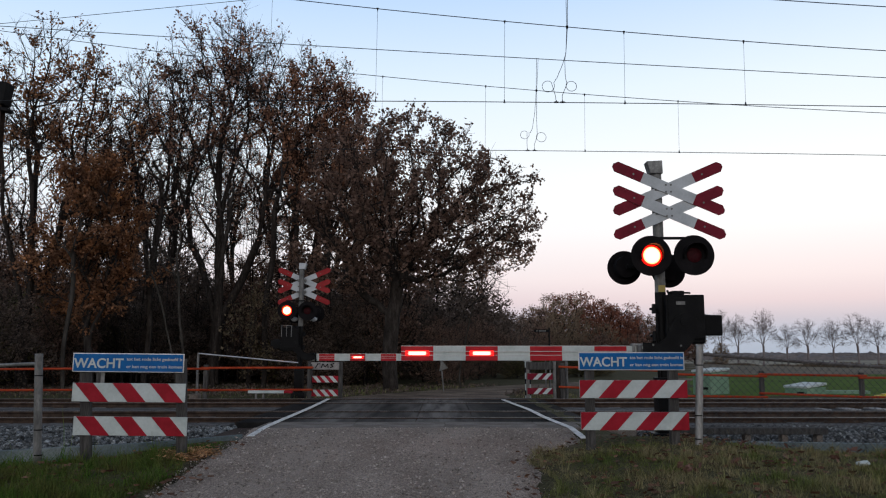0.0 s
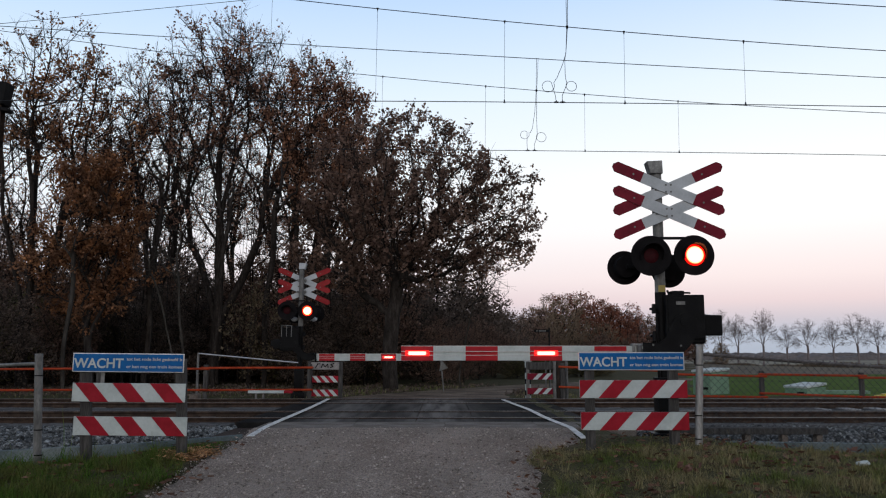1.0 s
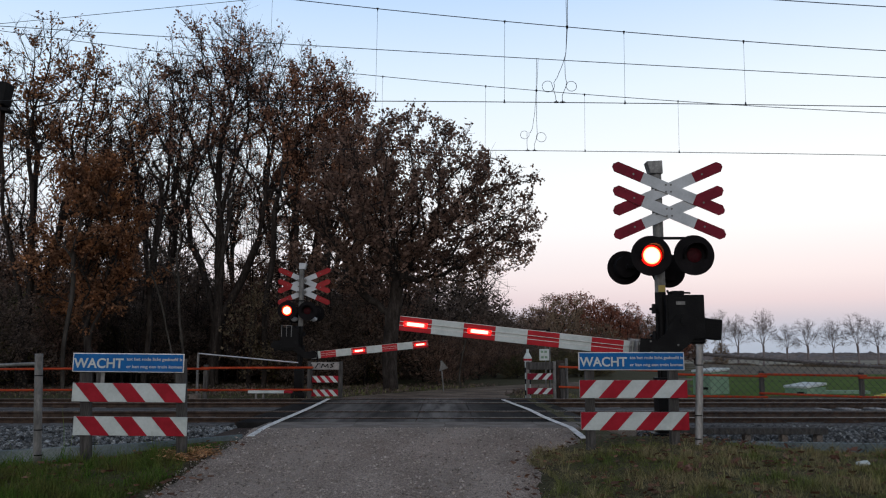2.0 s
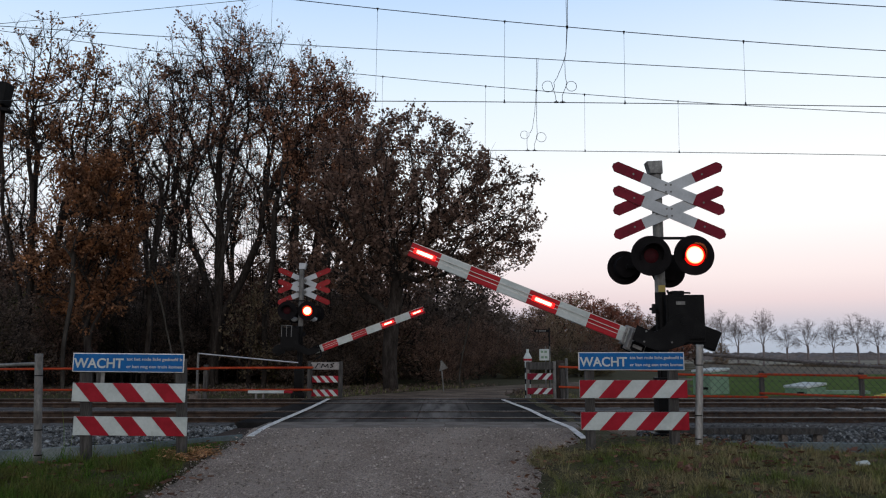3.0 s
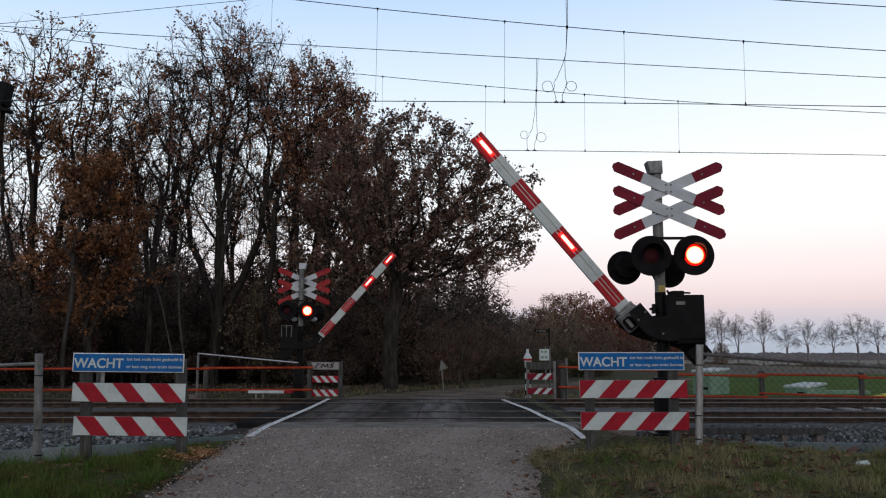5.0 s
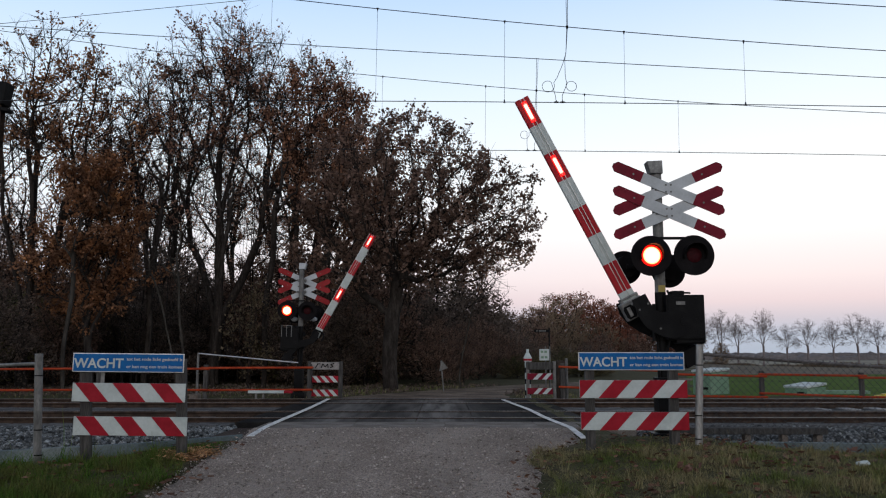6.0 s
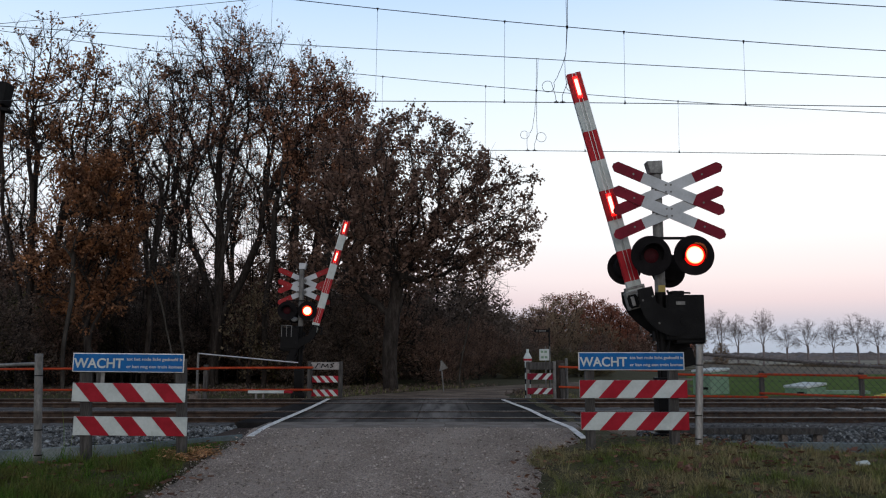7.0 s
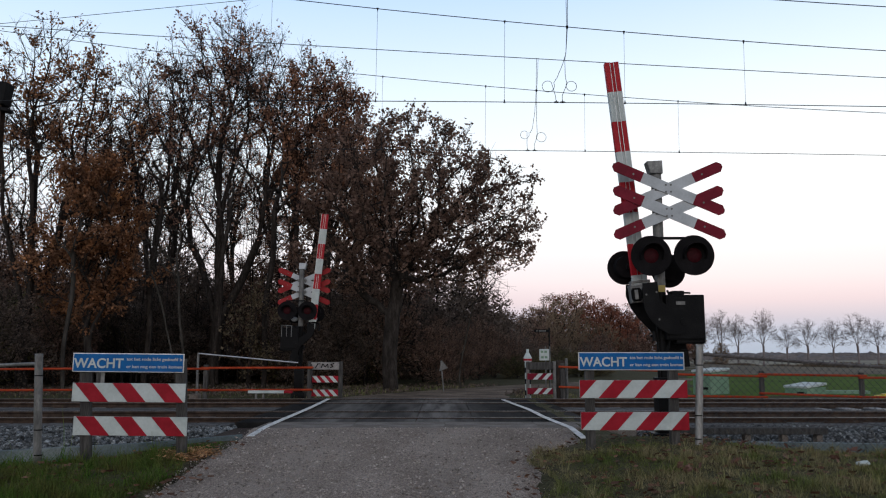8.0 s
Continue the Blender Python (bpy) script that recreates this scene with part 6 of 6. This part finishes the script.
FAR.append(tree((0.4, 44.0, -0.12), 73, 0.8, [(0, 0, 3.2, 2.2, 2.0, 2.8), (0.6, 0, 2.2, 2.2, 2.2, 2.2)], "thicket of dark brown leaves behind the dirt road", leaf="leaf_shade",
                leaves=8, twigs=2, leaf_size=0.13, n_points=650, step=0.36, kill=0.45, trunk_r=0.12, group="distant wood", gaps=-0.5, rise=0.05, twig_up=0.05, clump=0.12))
FAR_HEIGHT = (7.9, 6.7, 6.1, 6.2)
# place, kind, height of the tree
far_spots = [(-0.6, 40, 3, 7.4), (0.9, 44, 3, 7.0), (2.3, 48, 3, 5.6), (3.3, 54, 3, 4.8), (1.5, 48, 3, 5.4), (3.0, 52, 3, 4.6), (4.5, 56, 3, 4.2), (-1.2, 47, 3, 6.0), (2.0, 43, 3, 3.2), (-3.0, 42, 3, 5.5), (-5.5, 44, 3, 6.0), (4.0, 60, 3, 4.4),  (14.4, 88, 1, 8.3), (17.0, 91, 1, 8.0), (20.8, 92, 2, 6.8), (5.6, 60, 3, 4.3), (7.0, 64, 2, 4.5), (8.6, 70, 0, 4.7), (10.6, 72, 0, 5.2), (11.4, 90, 2, 6.6), (16.6, 84, 1, 6.8), (15.6, 79, 0, 4.6), (21.8, 86, 2, 5.8), (23.6, 92, 0, 6.0), (24.8, 86, 1, 5.0), (4.6, 70, 0, 4.9),
             (6.6, 82, 2, 6.0), (2.8, 66, 2, 4.8), (0.0, 70, 0, 6.0), (-4, 74, 2, 7.0), (-13, 78, 0, 8.0), (-26, 82, 2, 8.0), (27.0, 90, 2, 4.8), (29, 92, 0, 4.2), (12.4, 76, 0, 3.6), (14.4, 74, 2, 3.2), (18.6, 78, 2, 3.4), (5.4, 50, 3, 1.8), (6.7, 52, 3, 2.0), (8.2, 53, 3, 1.9), (9.9, 55, 3, 2.1), (11.6, 57, 3, 1.9), (4.3, 49, 3, 1.7)]
for x, y, kind, height in far_spots:
    o = copy_thing(FAR[kind], pose(x, y, -0.12, 0, 0, rng.uniform(0, 360)))
    s = height / FAR_HEIGHT[kind]
    w = s * rng.uniform(1.0, 1.2)
    o.scale = (w, w, s)

# the row of bare trees at the far side of the field
ROW_Y, ROW_Z = 113.0, -1.08
ROW = []
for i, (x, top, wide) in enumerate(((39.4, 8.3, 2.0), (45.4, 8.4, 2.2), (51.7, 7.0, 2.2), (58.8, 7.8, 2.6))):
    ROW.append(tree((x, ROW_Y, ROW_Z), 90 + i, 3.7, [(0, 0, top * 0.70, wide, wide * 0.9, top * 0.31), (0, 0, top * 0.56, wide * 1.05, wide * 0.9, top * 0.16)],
                    "bare roadside tree with fine spreading twigs", bark="hazy_bark", leaves=0, step=0.22, trunk_r=0.15, twigs=3, twig_len=0.5, twig_r=0.0045, power=0.78, group="row of bare trees", thinnest=0.008,
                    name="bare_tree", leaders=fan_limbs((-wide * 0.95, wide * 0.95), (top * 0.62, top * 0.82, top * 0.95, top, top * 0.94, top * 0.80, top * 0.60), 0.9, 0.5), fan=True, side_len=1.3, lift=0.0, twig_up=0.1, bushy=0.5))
for x, kind, s in ((42.5, 0, 0.93), (48.5, 2, 0.89), (55.1, 1, 0.84), (62.6, 2, 0.98), (36.2, 3, 1.0), (66.4, 1, 0.9), (70.0, 2, 1.05), (33.4, 1, 0.9)):
    o = copy_thing(ROW[kind], pose(x, ROW_Y + rng.uniform(-1, 2), ROW_Z, 0, 0, rng.choice((0, 180)) + rng.uniform(-25, 25)))
    o.scale = (s * rng.uniform(0.95, 1.1), s, s)
o = copy_thing(FAR[0], pose(38.4, 110, -1.06, 0, 0, 50))
o.scale = (0.46, 0.46, 0.5)


def ditch_reeds():
    """Withered reeds and grass along the ditch under the row of bare trees."""
    g = np.random.default_rng(31)
    n = 16000
    x, y = g.uniform(30, 95, n), g.uniform(111.2, 115.0, n)
    tall = 0.5 + 0.16 * np.sin(x * 0.37) + 0.12 * np.sin(x * 1.31 + 2) + g.uniform(0, 0.4, n)
    a = np.stack([x, y, np.full(n, -1.1)], 1)
    b = a + np.stack([g.normal(size=n) * 0.12, g.normal(size=n) * 0.1, np.maximum(0.2, tall)], 1)
    w = np.stack([g.uniform(0.02, 0.05, n), g.normal(size=n) * 0.02, np.zeros(n)], 1)
    v = np.stack([a - w, a + w, b + w * 0.3, b - w * 0.3], 1).reshape(-1, 3)
    tagged(quick_mesh("ditch_reeds", v, np.arange(4 * n).reshape(n, 4), "reed"), "withered brown reeds along the ditch under the bare trees", "reeds", kind="stuff")


ditch_reeds()

# woods on the skyline
bv, bf = [], []
for j, (yy, base_h) in enumerate(((300, 0.9), (520, 2.3))):
    k0 = len(bv)
    for i in range(1100):
        x = -700 + i * 1.5
        h = base_h + 0.7 * noise.noise(Vector((x * 0.03, j, 0))) + 0.7 * noise.noise(Vector((x * 0.13, j, 3))) + 1.0 * noise.noise(Vector((x * 0.45, j, 5)))
        bv += [(x, yy, -1), (x, yy + 1, h * 0.8 - 0.2), (x, yy + 5, h)]
    for i in range(1099):
        a = k0 + i * 3
        bf += [(a, a + 3, a + 4, a + 1), (a + 1, a + 4, a + 5, a + 2)]
tagged(raw("backdrop", bv, bf, "far_wood"), "hazy line of woods on the horizon", "distant wood", kind="structure")

# ---- the field and the things on it ----
fv, ff = [], []
field_ys = axis([(21.6, 45, 0.6)])
for y in field_ys:
    x0 = 6.2 + 0.30 * (y - 21) + 0.5 * noise.noise(Vector((y * 0.5, 0, 4)))
    for i in range(29):
        x = x0 + 0.9 * i if i < 20 else x0 + 17 + 42 * (i - 19)
        fv.append((x, y, -0.085 + 0.012 * noise.noise(Vector((x, y, 1))) - (0.06 if y < 21.7 or i == 0 else 0)))
for j in range(len(field_ys) - 1):
    for i in range(28):
        ff.append((j * 29 + i, j * 29 + i + 1, j * 29 + 30 + i, j * 29 + 29 + i))
tagged(raw("field", fv, ff, "field_grass", smooth=True), "flat green field beyond the railway", "field", kind="structure")
sheet("stubble_field", axis([(10, 130, 3)]), axis([(44.5, 112, 2.5)]), lambda x, y: ground_z(x, y) + (0.03 if x > 6 + 0.30 * (y - 21) else -0.2), "stubble", "bare brown stubble field beyond the green field", "field")
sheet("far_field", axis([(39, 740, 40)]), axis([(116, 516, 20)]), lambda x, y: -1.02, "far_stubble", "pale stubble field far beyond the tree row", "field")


def field_cabinet(x, y, w, d, h, lid, label):
    t = holder("field_cabinet", pose(x, y, -0.12, 0, 0, -64), label, "cabinet", "cabinets on the field")
    bm = B()
    box(bm, (0, 0, h / 2), (w, d, h), 0.02)
    part("body", bm, "cabinet_green", t, "pale green body")
    bm = B()
    box(bm, (0, 0, h + 0.05), (w * 1.06, d * 1.08, 0.07), 0.025, Matrix.Rotation(radians(lid), 4, "X"))
    part("lid", bm, "white_film", t, "whitish lid")
    bm = B()
    box(bm, (w * 0.22, -d / 2 - 0.006, h * 0.3), (w * 0.3, 0.012, 0.07), 0.003)
    part("vent", bm, "black_paint", t)
    return t


field_cabinet(7.55, 22.6, 0.68, 0.70, 0.64, 5, "pale green cabinet with a whitish lid on the field")
field_cabinet(10.2, 22.6, 0.74, 0.78, 0.22, 6, "low pale green cabinet with a broad whitish lid")
bm = B()
box(bm, (0, 0, 0.06), (1.5, 0.5, 0.12), 0.02)
tagged(part("low_plinth", bm, "cabinet_green"), "long low pale green plinth on the field", "plinth").matrix_basis = pose(11.2, 22.7, -0.12)
bm = B()
box(bm, (0, 0, 0.07), (0.36, 0.3, 0.14), 0.03)
box(bm, (0.05, 0, 0.15), (0.2, 0.2, 0.05), 0.02)
tagged(part("yellow_box", bm, "yellow_paint"), "small bright yellow box beside the fence", "box").matrix_basis = pose(10.93, 19.9, -0.13)

# ---- grass, fallen leaves, stones ----


def verge_spots(g, n, margin):
    x, y = g.uniform(-7, 7.5, n), g.uniform(4.6, 9.75, n)
    left = np.array([road_half(v)[0] for v in y])
    right = np.array([road_half(v)[1] for v in y])
    wob = np.array([noise.noise(Vector((0.9 * a, 0.9 * b, 0))) for a, b in zip(x, y)])
    ok = (x < left - margin + 0.18 * wob) | (x > right + margin - 0.18 * wob)
    return x[ok], y[ok]


def grass():
    """Blades of grass on both verges, thicker and longer in tufts."""
    g = np.random.default_rng(21)
    x, y = verge_spots(g, 250000, 0.02)
    tuft = np.array([noise.noise(Vector((a * 2.2, b * 2.2, 7))) for a, b in zip(x, y)])
    keep = tuft > g.uniform(-1.3, 0.0, len(x))
    x, y, tuft = x[keep], y[keep], tuft[keep]
    z = np.array([ground_z(a, b) for a, b in zip(x, y)]) - 0.01
    clump = np.array([noise.noise(Vector((a * 6.5, b * 6.5, 2))) for a, b in zip(x, y)])
    h = (0.024 + 0.07 * np.clip(tuft + 0.1, 0, 1) + 0.17 * np.clip(clump - 0.08, 0, 1)) * g.uniform(0.35, 1.5, len(x)) * np.where(x < 0, 1.3, 0.85) * (1 - 0.65 * np.clip((y - 8.7) / 0.6, 0, 1))
    h *= 1 + 0.9 * np.clip((-3.6 - x) / 0.8, 0, 1) * np.clip((8.0 - y) / 0.8, 0, 1)
    h = np.where(g.uniform(size=len(x)) < 0.006, h * 2.6, h)
    a = g.uniform(0, 2 * math.pi, len(x))
    lean = g.uniform(0.2, 1.5, len(x)) * h
    w = g.uniform(0.0014, 0.0036, len(x))
    base = np.stack([x, y, z], 1)
    side = np.stack([-np.sin(a), np.cos(a), 0 * a], 1) * w[:, None]
    fwd = np.stack([np.cos(a), np.sin(a), 0 * a], 1)
    mid = base + fwd * (lean * 0.35)[:, None] + np.array([0, 0, 1.0]) * (h * 0.6)[:, None]
    tip = base + fwd * lean[:, None] + np.array([0, 0, 1.0]) * h[:, None]
    v = np.stack([base - side, base + side, mid + side * 0.8, mid - side * 0.8, tip + side * 0.15, tip - side * 0.15], 1).reshape(-1, 3)
    n = len(x)
    for name, sel, mat, label in (("lush_grass", x < -1, "grass_lush", "short fresh green grass on the verge"), ("grass", x >= -1, "grass_blade", "short rough olive and straw-coloured grass")):
        vv = v.reshape(n, 6, 3)[sel].reshape(-1, 3)
        k = np.arange(int(sel.sum()))[:, None] * 6
        f = np.concatenate([k + np.array([[0, 1, 2, 3]]), k + np.array([[3, 2, 4, 5]])], 0)
        tagged(quick_mesh(name, vv, f, mat), label, "grass", kind="stuff")


grass()


def litter():
    g = np.random.default_rng(22)
    x, y = verge_spots(g, 6500, -0.3)
    keep = g.uniform(size=len(x)) < np.array([0.25 + 0.6 * (noise.noise(Vector((a * 1.1, b * 1.1, 3))) > 0.05) for a, b in zip(x, y)])
    x, y = x[keep], y[keep]
    z = np.array([ground_z(a, b) for a, b in zip(x, y)]) + g.uniform(0.005, 0.05, len(x))
    # a drift of leaves by the board's post
    px, py = g.normal(-2.72, 0.13, 2600), g.normal(8.66, 0.15, 2600)
    pz = np.array([max(ground_z(a, b), road_z(b)) for a, b in zip(px, py)]) + g.uniform(0.01, 0.06, 2600)
    for name, c, mat, label in (("fallen_leaves", np.stack([x, y, z], 1), "dark_litter", "dry brown fallen oak leaves in the grass"), ("leaf_drift", np.stack([px, py, pz], 1), "dead_leaf", "drift of tan fallen leaves by the board's post")):
        v, f = leaf_mesh(c, g, 0.08 if mat == "dark_litter" else 0.042, 0.0)
        v = v.reshape(-1, 4, 3)
        v[:, :, 2] = c[:, None, 2] + (v[:, :, 2] - c[:, None, 2]) * 0.35
        tagged(quick_mesh(name, v.reshape(-1, 3), f, mat), label, "leaves", kind="stuff")
    # big curled leaves lying in twos and threes
    cx, cy = g.uniform(1.2, 5.2, 9), g.uniform(5.6, 8.7, 9)
    cx, cy = np.append(cx, (2.10, 2.20, 2.16, 3.35, 4.05)), np.append(cy, (7.25, 7.2, 7.32, 7.6, 7.05))
    n = 5 * len(cx)
    cx, cy = np.repeat(cx, 5) + g.normal(size=n) * 0.05, np.repeat(cy, 5) + g.normal(size=n) * 0.05
    cz = np.array([ground_z(a, b) for a, b in zip(cx, cy)]) + g.uniform(0.02, 0.06, n)
    v, f = leaf_mesh(np.stack([cx, cy, cz], 1), g, 0.075, 0.1)
    tagged(quick_mesh("curled_leaves", v, f, "curled_leaf"), "large curled reddish brown leaves on the grass", "leaves", kind="stuff")
    # a larger scatter under the trees across the tracks
    n = 5000
    x, y = g.uniform(-16, 3.4, n), g.uniform(21.5, 29, n)
    t = np.maximum(0, y - 21)
    road = np.abs(x + 0.4 - 0.22 * t - 0.035 * t * t) < 2.2 - 1.1 * np.clip((y - 20) / 6, 0, 1)
    x, y = x[~road], y[~road]
    n = len(x)
    v, f = leaf_mesh(np.stack([x, y, np.full(n, -0.10) + g.uniform(0, 0.04, n)], 1), g, 0.10, 0.0)
    v = v.reshape(-1, 4, 3)
    v[:, :, 2] = np.clip(v[:, :, 2], -0.11, 0.0)
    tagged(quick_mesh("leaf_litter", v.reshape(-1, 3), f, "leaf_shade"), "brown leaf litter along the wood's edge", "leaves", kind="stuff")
    n = 26000
    x, y = g.uniform(-17, 3.6, n), g.uniform(20.5, 28, n)
    t = np.maximum(0, y - 21)
    road = np.abs(x + 0.4 - 0.22 * t - 0.035 * t * t) < 2.5 - 1.1 * np.clip((y - 20) / 6, 0, 1)
    x, y = x[~road], y[~road]
    some = g.uniform(size=len(x)) < np.where(x > -3.4, 0.5, 0.12)
    x, y = x[some], y[some]
    h = g.uniform(0.03, 0.14, len(x))
    a = g.uniform(0, 6.28, len(x))
    b = np.stack([x, y, np.full(len(x), -0.14)], 1)
    s = np.stack([np.cos(a), np.sin(a), 0 * a], 1) * 0.008
    t = b + np.stack([np.sin(a) * h * 0.4, np.cos(a) * h * 0.4, h], 1)
    v = np.stack([b - s, b + s, t + s * 0.2, t - s * 0.2], 1).reshape(-1, 3)
    tagged(quick_mesh("rough_grass", v, np.arange(len(v)).reshape(-1, 4), "grass_blade"), "rough grass at the edge of the wood", "grass", kind="stuff")


litter()


def pebbles():
    """Loose chippings on the gravel road."""
    g = np.random.default_rng(23)
    n = 24000
    y = 4.4 + 6.6 * g.uniform(0, 1, n) ** 1.2
    k = g.uniform(0, 1, n)
    lim = np.array([road_half(v) for v in y])
    x = lim[:, 0] + (lim[:, 1] - lim[:, 0]) * k + g.normal(size=n) * 0.06
    z = np.array([road_z(v) for v in y]) + 0.025 * (1 - (2 * k - 1) ** 2)
    r = 0.003 + 0.013 * g.uniform(0, 1, n) ** 4
    octa = np.array([(1, 0, 0), (0, 1, 0), (-1, 0, 0), (0, -1, 0), (0, 0, 0.7), (0, 0, -0.7)], float)
    v = octa[None] * r[:, None, None] * g.uniform(0.6, 1.4, (n, 6, 1)) + np.stack([x, y, z + 0.2 * r], 1)[:, None, :]
    tri = np.array([(0, 1, 4), (1, 2, 4), (2, 3, 4), (3, 0, 4), (1, 0, 5), (2, 1, 5), (3, 2, 5), (0, 3, 5)])
    f = (np.arange(n)[:, None, None] * 6 + tri[None]).reshape(-1, 3)
    tagged(quick_mesh("chippings", v.reshape(-1, 3), f, "chipping"), "loose grey chippings on the gravel road", "gravel", kind="stuff")


pebbles()
bm = B()
bmesh.ops.create_icosphere(bm, subdivisions=2, radius=1.0)
for vv in bm.verts:
    vv.co = Vector((vv.co.x * 0.068, vv.co.y * 0.045, vv.co.z * 0.026)) * (1 + 0.25 * noise.noise(vv.co * 1.7))
tagged(part("pale_stone", bm, "white_film"), "pale flat stone lying in the grass", "stone").matrix_basis = pose(3.88, 7.5, ground_z(3.88, 7.5) + 0.05)

# ---- what moves: the two barriers and the flashing lamps ----


def motions():
    # angles of the near and the far barrier above their closed place
    rise = [(0.0, 0.0, 0.0), (1.4, 0.0, 0.0), (1.5, 0.4, 0.3), (1.7, 2.2, 2.0), (2.0, 6.2, 5.8), (2.4, 12.6, 11.9), (2.8, 19.0, 17.9), (3.0, 21.9, 20.6), (3.5, 29.4, 27.8), (4.0, 36.8, 35.2), (4.5, 43.4, 41.9),
            (5.1, 51.6, 50.0), (5.8, 60.6, 58.8), (6.0, 63.1, 61.2), (6.5, 69.4, 67.5), (7.0, 75.8, 74.3), (7.5, 81.3, 80.6), (7.8, 83.7, 83.6), (8.0, 84.4, 84.4)]
    walk(near_boom, [(t, pose(*PIVOT[1], 0, a, 0)) for t, a, b in rise])
    walk(far_boom, [(t, pose(*PIVOT[-1], 0, -b, 0)) for t, a, b in rise])
    # flashing: always glowing faces slide out and in; the second of each pair shows for about 0.25 s of every 0.668 s
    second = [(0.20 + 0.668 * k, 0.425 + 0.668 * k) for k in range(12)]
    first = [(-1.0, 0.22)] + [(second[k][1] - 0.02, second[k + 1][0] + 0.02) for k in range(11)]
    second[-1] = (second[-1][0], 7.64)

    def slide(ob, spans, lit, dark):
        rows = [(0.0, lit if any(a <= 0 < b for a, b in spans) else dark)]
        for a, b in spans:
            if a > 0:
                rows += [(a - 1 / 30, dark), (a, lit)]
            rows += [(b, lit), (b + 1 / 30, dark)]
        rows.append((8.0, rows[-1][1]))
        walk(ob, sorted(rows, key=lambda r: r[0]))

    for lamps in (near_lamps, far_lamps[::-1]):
        for (lit_face, f), spans in zip(lamps, (first, second)):
            slide(lit_face, spans, pose(0, 0.008 * f, 0), pose(0, -0.08 * f, 0))
    for bars in (near_bars, far_bars):
        c, b, a = bars
        if bars is far_bars:
            b, c = c, b
        for bar, spans in ((a, [(-1.0, 7.64)]), (b, first), (c, second)):
            p = bar.matrix_basis.translation.copy()
            slide(bar, spans, pose(p.x, -0.008, p.z), pose(p.x, 0.036, p.z))


motions()
